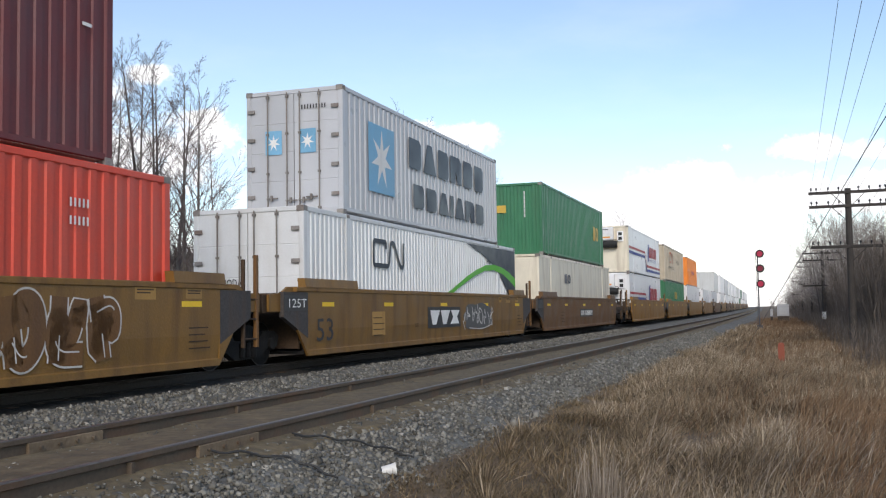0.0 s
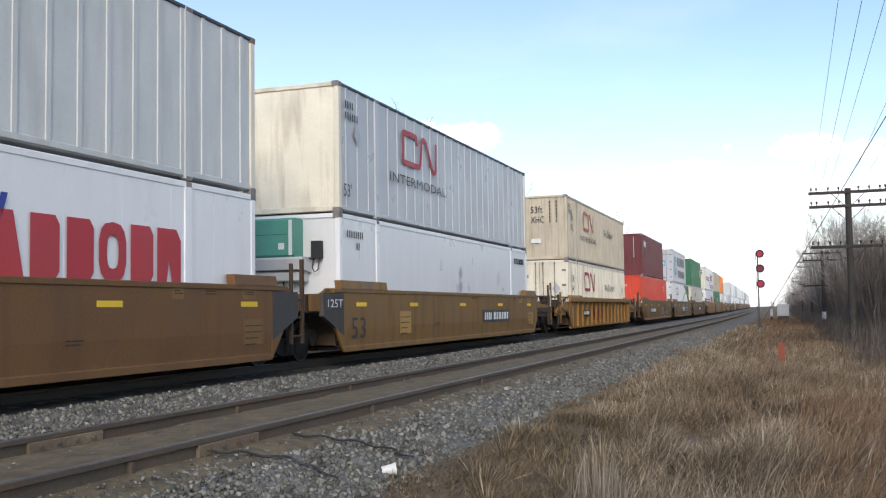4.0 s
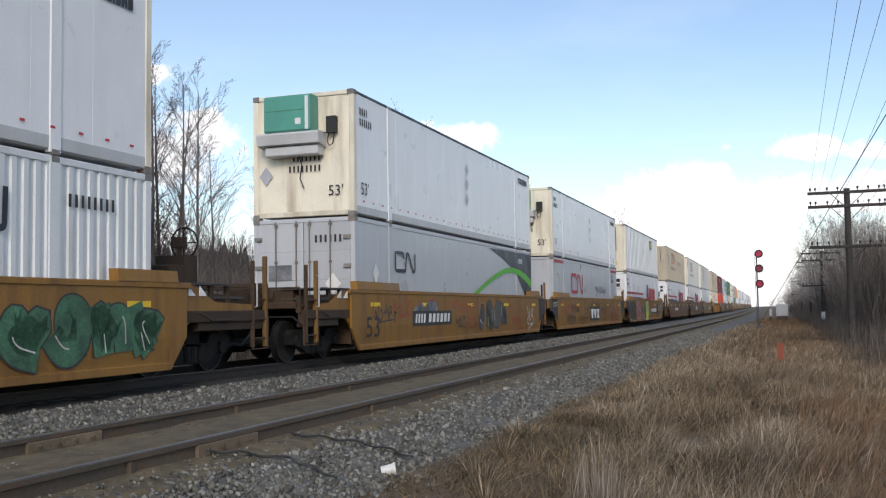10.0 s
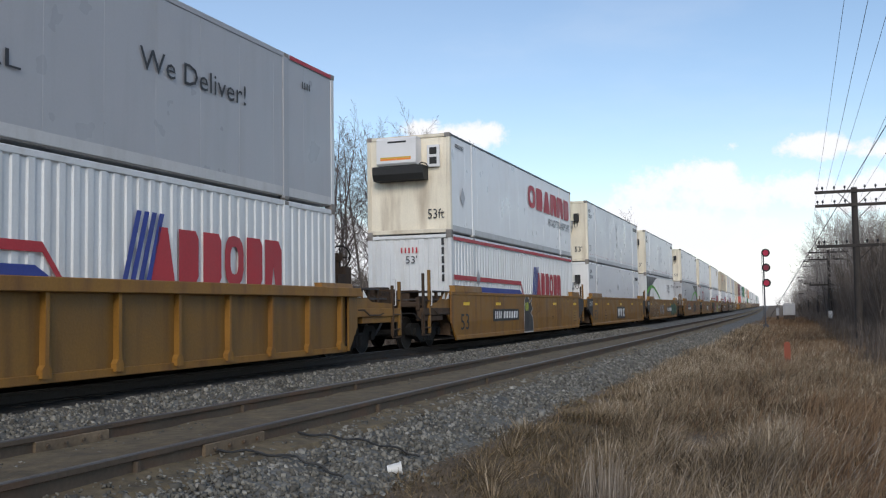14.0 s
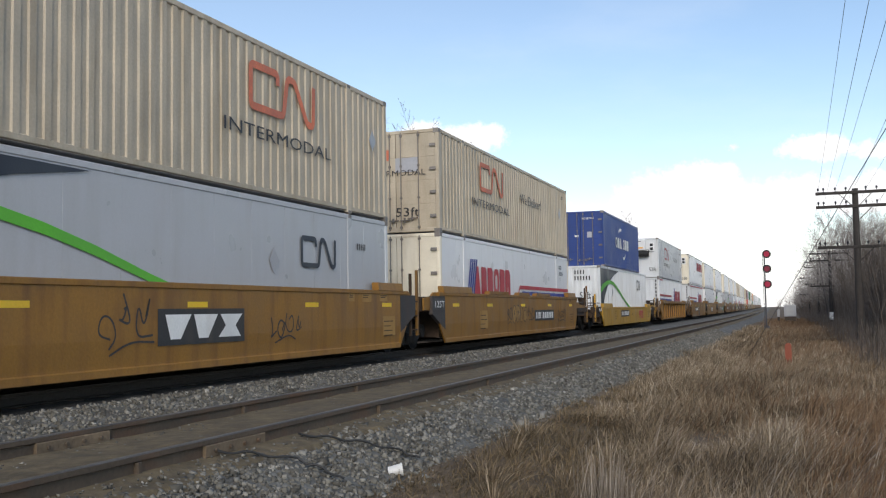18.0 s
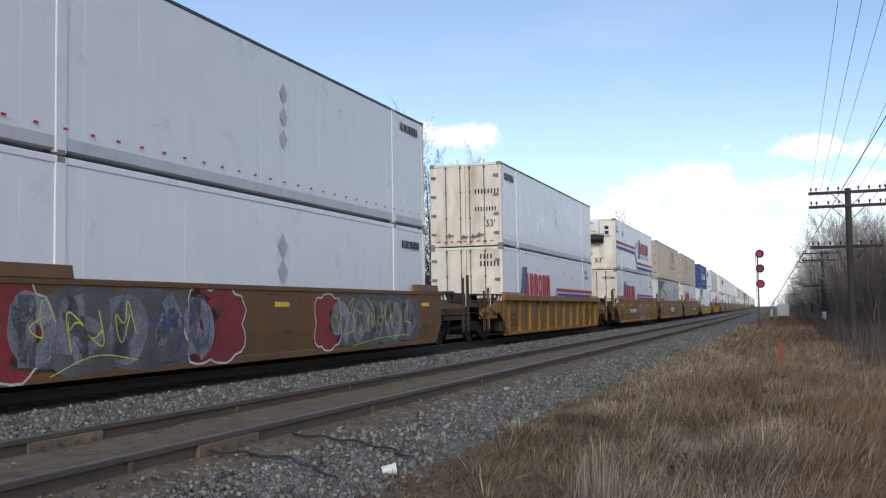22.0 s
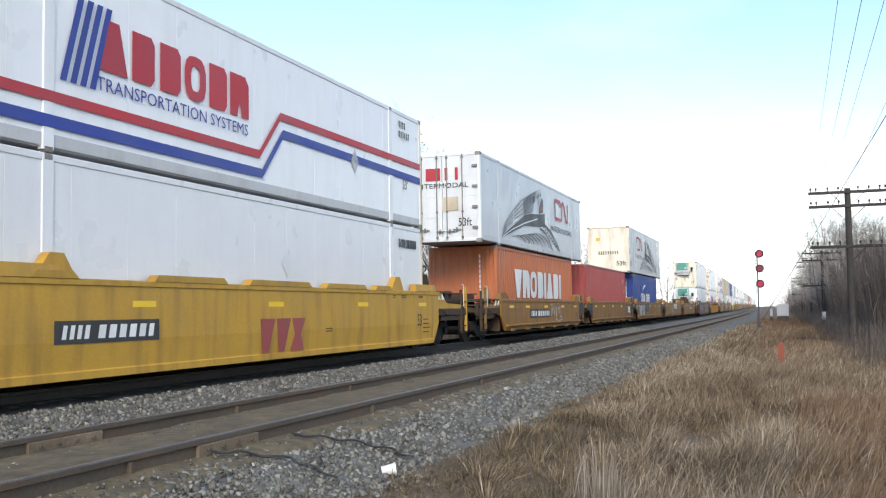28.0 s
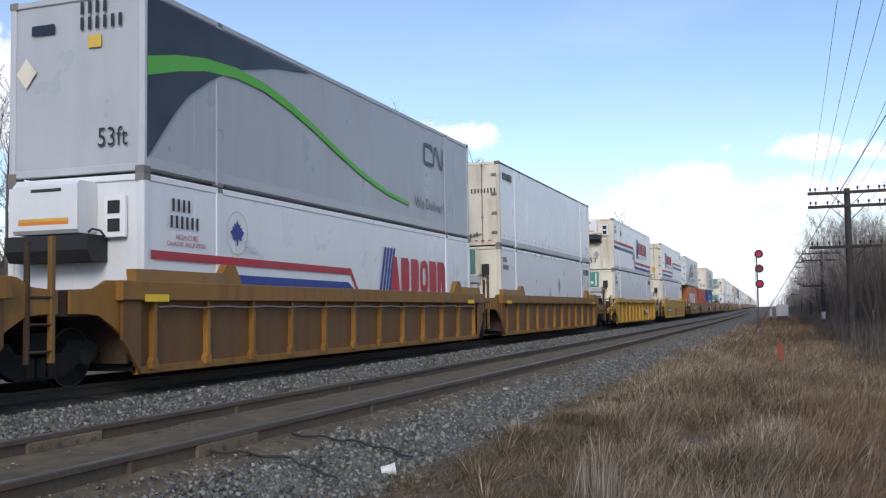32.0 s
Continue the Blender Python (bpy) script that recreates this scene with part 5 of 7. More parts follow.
def steel_train():
    """A drawing in grey and black bands: a blunt engine with its cars, drawn small with distance, on sweeping tracks."""
    def lerp(p, q, t):
        return (p[0] + (q[0] - p[0]) * t, p[1] + (q[1] - p[1]) * t)
    out = [("area", [(-.74, 4.83), (-.72, 4.36), (.11, 4.22), (2.52, 4.1), (5.55, 3.48), (5.6, 3.53), (2.62, 4.45), (1.57, 4.63), (.2, 4.72)], "plate"),
           ("area", [(-.5, 5.3), (-.36, 5.44), (-.2, 5.38), (.16, 4.98), (.2, 4.74), (-.48, 4.86)], "navy"),
           ("area", [(-.42, 5.16), (-.02, 5.0), (-.02, 4.8), (-.42, 4.92)], "brickred"),
           ("area", [(-.2, 5.38), (-.16, 5.62), (.0, 5.76), (.2, 5.7), (.62, 5.54), (.66, 5.36), (.3, 5.28), (.16, 5.04)], "ghost"),
           ("area", [(-.14, 5.6), (-.02, 5.58), (-.02, 5.46), (-.14, 5.46)], "black"), ("area", [(.12, 5.56), (.5, 5.46), (.48, 5.34), (.14, 5.42)], "black"),
           ("area", [(.8, 5.42), (1.22, 5.3), (1.22, 5.06), (.8, 5.16)], "plate")]
    for k in range(12):
        out.append(("band", [lerp((.66, 5.58), (1.3, 4.66), k / 11), lerp((2.7, 5.06), (2.62, 4.46), k / 11)], .035, "plate" if k % 2 else "black"))
    for a_, b_, c_ in (((2.78, 5.06), (2.78, 4.5), (3.98, 4.2)), ((4.16, 4.52), (4.16, 4.12), (4.92, 3.86)), ((5.02, 4.08), (5.02, 3.8), (5.5, 3.56))):
        d_ = (c_[0], c_[1] + (a_[1] - b_[1]) * .62)
        out.append(("area", [a_, b_, c_, d_], "ghost"))
        for k in range(4):
            out.append(("band", [lerp(a_, b_, k / 3.2), lerp(d_, c_, k / 3.2)], .03, "plate"))
    out.append(("band", [(.5, 4.52), (2.5, 4.2), (4.2, 3.86), (5.5, 3.52)], .045, "lettering"))
    for base, rise, wd in ((-3.36, 1.0, .07), (-3.1, .92, .05), (-1.98, .72, .09)):
        pts = []
        for k in range(13):
            q = k / 12
            pts.append((base + (.1 - base) * q, 3.44 + rise * math.sin(q * math.pi / 2) ** .8))
        out.append(("strip", pts, [wd * (1 - .4 * k / 12) for k in range(13)], "plate"))
    for k in range(8):
        out.append(("band", [(-2.9 + .33 * k, 3.6 + .095 * k), (-2.5 + .3 * k, 3.62 + .095 * k)], .05, "plate"))
    for k in range(15):
        a_ = -1.75 + .32 * k
        pts = [(a_, 3.46 + .003 * k), (a_ + .25, 3.66 - .006 * k), (a_ + .7, 3.84 - .014 * k), (a_ + 1.5, 3.96 - .024 * k), (a_ + 2.6 - .06 * k, 3.94 - .028 * k)]
        out.append(("strip", [p for p in curved(pts, 1) if p[0] < 5.3], [.045] * len([p for p in curved(pts, 1) if p[0] < 5.3]), "plate" if k % 2 else "ghost"))
    return out


def flip(items):
    """The same drawing the other way round, for the other side."""
    out = []
    for it in items:
        if it[0] == "strip":
            out.append((it[0], [(-a, b) for a, b in it[1]][::-1], it[2][::-1], it[3]))
        elif it[0] in ("band", "area"):
            out.append((it[0], [(-a, b) for a, b in it[1]][::-1], *it[2:]))
        else:
            out.append(it)
    return out


def plain_white(z0, rear_code=True):
    return codes(z0) + [("vents", z0 + .34), ("diamond", .25, z0 + 2.1, .2, "ghost"), ("diamond", .25, z0 + 1.65, .2, "ghost"), ("diamond", .25, z0 + 1.2, .2, "ghost"),
                        ("blocks", 6.38, 7.6, z0 + 2.42, z0 + 2.62, "bobobibnb", "black"), ("word", "53'", -7.7, z0 + .5, .42, .3, "black")]


def end53(z0, body="53'"):
    return [("eword", body, .66, z0 + .47, .36, .25, "black"), ("ecode", -.35, z0 + 1.05, 8, .15, "black"), ("ecode", -.25, z0 + 1.3, 7, .15, "black"), ("ediamond", -.95, z0 + 1.0, .22, "ghost")]

# ------------------------------------------------------------------ the train, from its head to its tail
BROWN = "weathered brown well car with sunken sides"
OCHRE = "ochre yellow well car streaked with rust"


def far_unit(u, up, low, upper_label, lower_label, colour="brown"):
    well_car(u, "smooth", colour, "link", "link", OCHRE if colour == "ochre" else BROWN)
    if low:
        container(u, LOW, low, lower_label)
    if up:
        container(u, HIGH, up, upper_label)


for k in range(13):
    u = 176 + 21.6 * k
    pick = [("white", "white"), ("grey", "white"), ("white", "white"), ("white", "grey"), ("white", "white"), ("silver", "white"), ("white", "green"), ("green", "white")][k % 8]
    far_unit(u, pick[0], pick[1], "pale long container on top of another", "pale long container in a well car", "brown" if k % 3 else "ochre")
well_car(153.5, "smooth", "brown", "coupler", "link", BROWN)
container(150.5, LOW, "grey", "short grey container in a well car", length=12.19, wide=2.44)
container(156, HIGH, "silver", "grey container with a dark end on top of another", length=12.19, wide=2.44)
well_car(130.0, "smooth", "ochre", "coupler", "coupler", OCHRE)
container(130, LOW, "white", "white long container in a well car", end="cooler_dark", length=12.19, wide=2.44)
well_car(108.6, "smooth", "ochre", "link", "coupler", OCHRE)
container(108.6, LOW, "white", "white long container in a well car")
container(108.6, HIGH, "orange", "bright orange container on top of a white one", style="corr", length=12.19, wide=2.44, livery=[("blocks", -1.5, 2.2, 4.4, 4.8, 6, "red")])
well_car(88.8, "smooth", "ochre", "link", "link", OCHRE)
container(88.8, LOW, "green", "green container in an ochre well car", style="corr", livery=[("blocks", -1, 1, 1.7, 2.3, 3, "gold")])
container(88.8, HIGH, "tan", "tan ribbed container on top of a green one", style="corr", livery=cn(True, "faded"))
well_car(69.0, "smooth", "ochre", "coupler", "link", OCHRE)
container(69.0, LOW, "white", "white cooled container with red and blue stripes", end="cooler_dark", endcol="white", livery=armour_low())
container(69.0, HIGH, "white", "white cooled container with red and blue stripes on top", end="cooler_dark", endcol="cream", livery=armour_high())

well_car(45.5, "smooth", "brown", "link", "coupler", BROWN, [("panel", -1.2, 1.9, .62, .98)])
container(45.5, LOW, "cream", "cream container in a brown well car", style="flat", endcol="cream", livery=[("blocks", -3.5, -2.2, 2.1, 2.5, 2, "spray")])
container(45.0, HIGH, "green", "green corrugated container on top of a cream one", style="corr", length=13.7, endcol="green", livery=[("blocks", 4.0, 5.4, 4.4, 5.1, 2, "gold"), ("epatch", -.9, -.2, 4.9, 5.2, "gold"), ("evcode", .55, 5.6, 6, .14, "lettering")])

well_car(25.75, "smooth", "umber", "link", "link", BROWN, [("logo", -1.5, 1.2, .54, 1.1), ("word", "53", -7.95, .42, .76, .46, "black"), ("word", "125T", -9.1, 1.1, .72, .17, "lettering"), ("cloud", 1.5, .42, 2.9, .8, "slate", None, 4), ("tag", 1.4, .4, 3.2, .85, "spraywhite", 3)])
container(25.75, LOW, "palegrey", "pale grey ribbed container with a navy and green end", style="fine", end="door", livery=[("ring", -4.7, -2.6, 2.05, 2.72, "navy"), ("code", 4.6, 2.5, 5, .12, "black"), ("eword", "INTERMODAL", -1.05, 1.55, 1.0, .16, "black")] + swoosh(LOW, False))
container(25.81, HIGH, "grey", "pale grey container with a blue star sheet", style="corr", length=12.19, wide=2.44, end="door",
          livery=[("blocks", -2.2, 4.6, 4.75, 5.55, "b^bnbb", "navy"), ("blocks", -1.9, 4.6, 3.72, 4.35, "bb^i^nb", "navy"), ("bar", -4.7, -3.1, 3.85, 5.5, "sky"), ("star", -3.9, 4.68, .72, "lettering"), ("epatch", -.72, -.3, 4.6, 5.15, "sky"), ("epatch", .14, .56, 4.6, 5.15, "sky"), ("estar", -.51, 4.87, .19, "lettering"), ("estar", .35, 4.87, .19, "lettering"), ("ecode", .2, 5.6, 9, .1, "black")])

well_car(5.95, "smooth", "umber", "coupler", "link", BROWN, [("panel", -4.75, -1.8, .63, 1.0), ("word", "53", -7.95, .42, .76, .46, "black"), ("tag", 1.6, .4, 1.2, .7, "spraywhite", 8), ("piece", 2.75, .2, 3.0, 1.25, 4, "brown", "spraywhite", 9, .12)])
container(5.85, LOW, "vermilion", "orange-red corrugated container in a brown well car", style="corr", length=14.63, wide=2.59, posts=False,
          livery=[("code", 5.0, 2.5, 5, .12, "lettering"), ("code", 5.0, 2.25, 5, .12, "lettering"), ("ecode", -.6, 2.45, 8, .16, "lettering"), ("epatch", -.25, .05, 1.75, 2.15, "gold")])
container(5.76, HIGH, "maroon", "dark maroon corrugated container on an orange-red one", style="corr", length=12.19, wide=2.44, toprail="rail_dark",
          livery=[("blocks", -5.5, -4.2, 5.1, 5.65, 2, "lettering", "plate"), ("evcode", .62, 5.75, 11, .1, "lettering"), ("bar", 5.4, 5.6, 5.1, 5.15, "lettering")])

well_car(-17.35, "ribbed", "ochre", "coupler", "coupler", "ochre single well car with ribbed sides", [("panel", -5.8, -4.3, .66, .92), ("piece", -2.9, .3, 3.6, .9, 4, "darkred", "brown", 15, .13)])
container(-17.3, LOW, "cream", "dirty white ribbed container with red marks", style="fine", end="door", endcol="cream", livery=cn(False) + [("word", "53ft", -7.4, 2.2, .6, .3, "black"), ("word", "XHC", -7.35, 1.75, .58, .3, "black"), ("eword", "INTERMODAL", -1.0, 1.45, 2.0, .16, "black"), ("diamond", 7.0, 2.0, .22, "ghost"), ("ediamond", .75, 1.9, .25, "ghost"), ("ecode", -1.05, 2.4, 6, .14, "black")])
container(-17.25, HIGH, "tan", "faded tan ribbed container with red marks on top", style="corr", livery=cn(True, "faded") + codes(HIGH) + [("word", "53ft", -7.35, 4.98, .6, .3, "black"), ("word", "XHC", -7.3, 4.52, .58, .3, "black"), ("eword", "53ft", -.35, 5.3, .55, .3, "black"), ("eword", "XHC", -.35, 4.85, .6, .3, "black"), ("evcode", .5, 5.7, 6, .13, "black"), ("evcode", .8, 5.7, 6, .13, "black"), ("ediamond", -.7, 4.75, .22, "ghost"), ("epatch", -.35, .1, 3.95, 4.15, "lettering"), ("diamond", 7.05, 4.9, .22, "ghost")])

well_car(-40.75, "smooth", "umber", "link", "coupler", BROWN, [("panel", 1.75, 4.8, .62, 1.0), ("word", "53", -7.95, .42, .76, .46, "black"), ("word", "125T", -9.1, 1.1, .72, .17, "lettering")])
container(-40.75, LOW, "white", "smooth white cooled container in a brown well car", end="cooler", livery=[("code", -7.7, 2.65, 8, .16, "black"), ("code", -7.2, 2.4, 2, .16, "black"), ("blocks", 6.3, 7.6, 2.62, 2.82, "bobobibnb", "black"), ("diamond", .25, 2.1, .2, "ghost"), ("diamond", .25, 1.7, .2, "ghost")], botrail=None)
container(-40.75, HIGH, "grey", "silver grey container with upright posts on top", style="post", livery=cn(True, deliver=None) + codes(HIGH) + [("word", "53'", -7.85, 3.55, .4, .3, "black"), ("diamond", -7.1, 5.0, .25, "ghost")], end="wall", endcol="cream", toprail="rail_dark")

well_car(-60.45, "smooth", "brown", "link", "link", BROWN, [("logo", -1.25, 1.2, .54, 1.1), ("tag", -4.6, .6, 3.0, .6, "spray", 12), ("word", "125T", -9.1, 1.1, .72, .17, "lettering")])
container(-60.45, LOW, "white", "white cooled container with red and blue stripes", end="cooler_dark", livery=armour_low() + codes(LOW) + [("diamond", -3.7, 2.3, .24, "ghost")])
container(-60.45, HIGH, "silver", "silver grey container with upright posts on top", style="post", endcol="cream", livery=cn(True, deliver=None) + codes(HIGH) + [("eword", "53'", .1, 3.6, .4, .28, "black"), ("evcode", .35, 5.7, 6, .14, "black"), ("evcode", .65, 5.7, 6, .14, "black")], toprail="rail_dark")

well_car(-80.2, "smooth", "brown", "coupler", "link", BROWN, [("panel", -4.75, -1.8, .63, 1.0)])
container(-80.2, LOW, "white", "white cooled container with red and blue stripes", end="cooler_dark", livery=armour_low() + [("diamond", -3.8, 2.2, .26, "ghost"), ("diamond", -3.2, 2.2, .26, "ghost"), ("leaf", -5.4, 2.42, .24, "royal"), ("word", "BEST", -5.15, 2.24, .2, .06, "ghost"), ("word", "MANAGED", -5.15, 2.16, .4, .06, "ghost"), ("word", "COMPANIES", -5.15, 2.08, .5, .06, "ghost"), ("code", -7.2, 2.62, 4, .17, "black"), ("code", -7.3, 2.38, 6, .17, "black"), ("ecode", .75, 2.6, 3, .16, "black"), ("word", "HIGH-CUBE", -7.25, 2.13, .62, .085, "red"), ("word", "CHASSIS REQUIRED", -7.5, 2.02, 1.1, .085, "red")])
container(-80.2, HIGH, "tan", "faded tan ribbed container with red marks on top", style="corr", livery=cn(True, "faded") + codes(HIGH) + [("word", "53ft", -7.25, 4.98, .6, .3, "black"), ("word", "XHC", -7.25, 4.52, .58, .3, "black"), ("eword", "53ft", -.35, 5.3, .55, .3, "black"), ("eword", "XHC", -.35, 4.85, .6, .3, "black"), ("evcode", .45, 5.7, 4, .15, "black"), ("evcode", .75, 5.75, 6, .15, "black"), ("ediamond", -.75, 4.85, .25, "ghost"), ("epatch", -.35, .1, 3.95, 4.2, "lettering"), ("diamond", 7.0, 4.9, .22, "ghost")])

well_car(-103.4, "smooth", "ochre", "link", "coupler", "ochre well car covered in spray paint",
         [("cloud", -8.5, .16, 3.15, 1.33, "olive", "spraywhite", 2, 9), ("piece", -8.3, .25, 2.6, 1.1, 3, "olive", "sprayblack", 24, .14), ("head", -5.05, .2), ("arrow", -3.5, .17), ("fingers", -.95, .18), ("piece", 4.9, .25, 2.2, 1.15, 2, "olive", "sprayblack", 4, .15),
          ("cloud", 7.3, .8, 1.2, .5, "spray", None, 6, 4), ("panel", 1.65, 4.85, .60, 1.0), ("tag", -2.25, .5, 1.25, .65, "sprayblack", 22), ("tag", .45, .95, 3.4, .45, "sprayred", 25), ("tag", .5, .45, .9, .5, "spraywhite", 26), ("tag", 5.9, .4, 1.3, .9, "spraywhite", 21),
          ("bump", -6.0, -4.6), ("bump", -4.2, -2.6), ("bump", -1.4, .4)])
container(-103.4, LOW, "white", "white cooled container with red and blue stripes", end="cooler_dark", livery=armour_low() + codes(LOW))
container(-103.4, HIGH, "palegrey", "white container with broad upright ribs on top", style="wideribs", botrail="rail_grey", livery=[("blocks", 3.35, 4.65, 5.15, 5.75, 2, "gold", "spray"), ("diamond", 0, 4.75, .2, "ghost"), ("evcode", .7, 5.75, 8, .14, "black"), ("epatch", -.2, .3, 5.3, 5.7, "gold"), ("epatch", -.3, .0, 3.6, 3.8, "gold"), ("epatch", .55, .75, 3.6, 3.8, "gold")], toprail="rail_dark", endcol="cream")

well_car(-123.1, "smooth", "ochre", "link", "link", "ochre well car scrawled with dark spray paint", [("logo", -1.2, 1.3, .42, 1.06), ("tag", 3.5, .3, 4.0, 1.05, "sprayred", 31), ("tag", -3.8, .3, 1.4, .5, "sprayblack", 32), ("tag", -6.6, .35, 2.0, .5, "sprayblack", 36), ("tag", -5.6, .8, 1.8, .5, "sprayblack", 37), ("tag", -1.2, 1.02, 2.6, .34, "sprayblack", 38), ("tag", 3.0, .8, 1.6, .5, "sprayblack", 39), ("tag", 4.6, .35, 2.2, .6, "sprayblack", 30), ("tag", -2.6, .5, 1.1, .9, "sprayblack", 35), ("tag", 1.6, .45, 1.6, .9, "sprayblack", 33), ("tag", -7.6, .7, 3.2, .7, "sprayred", 34), ("word", "125T", -9.1, 1.1, .72, .17, "lettering")])
container(-123.1, LOW, "grey", "light grey container with red marks in a well car", livery=cn(False, deliver=1.42, shift=-.1, drop=.14) + codes(LOW, True) + [("bar", 6.1, 7.9, 2.95, 3.08, "red"), ("bar", -7.9, -6.1, 2.95, 3.08, "red")], end="wall", botrail=None)
container(-123.1, HIGH, "white", "smooth white cooled container on top", end="cooler", endcol="cream", livery=plain_white(HIGH) + end53(HIGH), toprail="rail_dark", botrail="rail_grey")

well_car(-142.85, "smooth", "ochre", "coupler", "link", "ochre well car covered in spray paint",
         [("piece", .5, .25, 3.3, 1.2, 4, "slate", "sprayblack", 44, .13), ("panel", -5.05, -2.0, .62, 1.0), ("piece", -5.0, .55, 1.9, .85, 2, "spray", "sprayred", 45, .17), ("word", "53", -7.95, .42, .76, .46, "black"), ("tag", -1.6, .5, .8, .45, "sprayblack", 41),
          ("tag", -2.0, .95, 2.3, .42, "sprayred", 42), ("tag", -.5, .45, .9, .55, "sprayred", 49), ("tag", -7.6, .7, 1.5, .6, "sprayblack", 43), ("tag", 4.2, .3, 2.0, 1.0, "sprayred", 46), ("tag", 6.3, .3, 1.2, 1.0, "spraywhite", 47), ("tag", -6.4, .8, 1.3, .6, "sprayred", 48)])
container(-142.85, LOW, "grey", "light grey container with a navy and green end", end="door", endcol="grey", livery=[("ring", -5.75, -4.25, 1.98, 2.5, "navy"), ("diamond", -6.9, 1.9, .25, "lettering"), ("code", 6.2, 2.65, 4, .18, "lettering"), ("ecode", .3, 2.6, 6, .17, "black"), ("ediamond", .75, 1.65, .25, "lettering"), ("epatch", -.9, -.3, 1.75, 2.1, "spray")] + swoosh(LOW, False))
container(-142.85, HIGH, "white", "smooth white cooled container on top", end="cooler", endcol="cream", livery=plain_white(HIGH) + end53(HIGH), toprail="rail_dark", botrail="rail_grey")

well_car(-166.4, "smooth", "ochre", "link", "coupler", "ochre well car with green and white spray paint",
         [("piece", 3.95, .2, 4.1, 1.2, 5, "spraygreen", "sprayblack", 53, .17), ("panel", 1.45, 4.5, .58, .99), ("word", "53", -7.95, .42, .76, .46, "black"), ("word", "125T", -9.1, 1.1, .72, .17, "lettering"),
          ("piece", -7.2, .2, 3.6, 1.25, 4, "ochre", "spraywhite", 55, .13), ("tag", -7.1, .25, 3.4, 1.1, "sprayblack", 56), ("piece", -2.9, .35, 2.4, .85, 3, "spray", "spraywhite", 52, .1)])
container(-166.4, LOW, "palegrey", "pale ribbed container with a navy and green end", style="fine", end="wall", livery=[("ring", 3.8, 5.1, 2.08, 2.66, "navy"), ("ecode", .1, 2.75, 4, .18, "black"), ("ecode", .1, 2.48, 6, .18, "black"), ("diamond", -5.0, 1.85, .25, "ghost"), ("code", 6.2, 2.5, 8, .18, "black")] + swoosh(LOW, True))
container(-166.4, HIGH, "white", "smooth white cooled container on top", end="cooler", endcol="cream", livery=plain_white(HIGH) + end53(HIGH), toprail="rail_dark", botrail="rail_grey")

well_car(-186.1, "smooth", "ochre", "link", "link", OCHRE, [("logo", -1.5, 1.05, .4, 1.02), ("word", "53", -7.95, .42, .76, .46, "black"), ("word", "125T", -9.1, 1.1, .72, .17, "lettering"), ("tag", 2.9, .3, .9, 1.0, "brown", 61)])
container(-186.1, LOW, "white", "smooth white cooled container in a well car", end="cooler", livery=codes(LOW) + [("blocks", 6.38, 7.6, 2.6, 2.8, "bobobibnb", "black"), ("diamond", .2, 2.1, .2, "plate")])
container(-186.1, HIGH, "white", "smooth white cooled container on top", end="cooler", endcol="cream", livery=plain_white(HIGH) + end53(HIGH), toprail="rail_dark", botrail="rail_grey")

well_car(-205.8, "smooth", "ochre", "coupler", "link", "ochre well car with a dark sprayed figure",
         [("panel", -4.75, -1.7, .62, 1.0), ("word", "53", -7.95, .42, .76, .46, "black"), ("figure", -.98), ("tag", .45, .8, .9, .55, "brown", 71)])
container(-205.8, LOW, "palegrey", "white ribbed container with red and blue stripes", style="corr", livery=armour_low() + [("evcode", 1.0, 2.85, 5, .2, "black"), ("diamond", -5.6, 1.95, .28, "ghost"), ("eword", "53'", -.1, 2.35, .35, .22, "black"), ("ecode", -.25, 2.65, 5, .16, "red"), ("bar", -7.9, 7.9, 3.0, 3.1, "red")])
container(-205.8, HIGH, "white", "white cooled container with red block marks on top", end="cooler_dark", endcol="cream", livery=[("blocks", .62, 7.7, 4.75, 5.6, "ob^nnb", "red"), ("word", "ROAD TRANSPORT", 3.85, 4.28, 3.8, .3, "black"), ("diamond", -7.0, 4.3, .3, "ghost"), ("eword", "53ft", .6, 3.62, .5, .28, "black"), ("code", -7.6, 5.7, 9, .12, "black")], toprail="rail_dark", botrail="rail_grey")

well_car(-229.35, "ribbed", "ochre", "coupler", "coupler", "ochre single well car with ribbed sides")
container(-229.35, LOW, "palegrey", "white ribbed container with red and blue stripes", style="corr", livery=armour_low() + [("evcode", 1.0, 2.85, 7, .2, "black"), ("code", -7.9, 2.6, 1, .3, "royal"), ("eword", "53'", -.9, 2.3, .4, .25, "black"), ("ecode", -.9, 2.65, 5, .16, "red"), ("diamond", -5.2, 1.9, .28, "ghost"), ("bar", -7.9, -6.1, 3.0, 3.1, "red")])
container(-229.35, HIGH, "midgrey", "smooth grey cooled container with red marks on top", end="cooler_dark", endcol="palegrey", livery=cn(True, deliver=1.4, drop=.08) + [("diamond", -6.4, 5.0, .25, "lettering"), ("word", "53ft", -7.7, 3.65, .5, .28, "black"), ("eword", "53ft", .6, 3.65, .5, .28, "black"), ("code", 6.6, 5.5, 4, .14, "black"), ("bar", 6.1, 7.9, 5.98, 6.06, "red")], botrail="rail_grey")

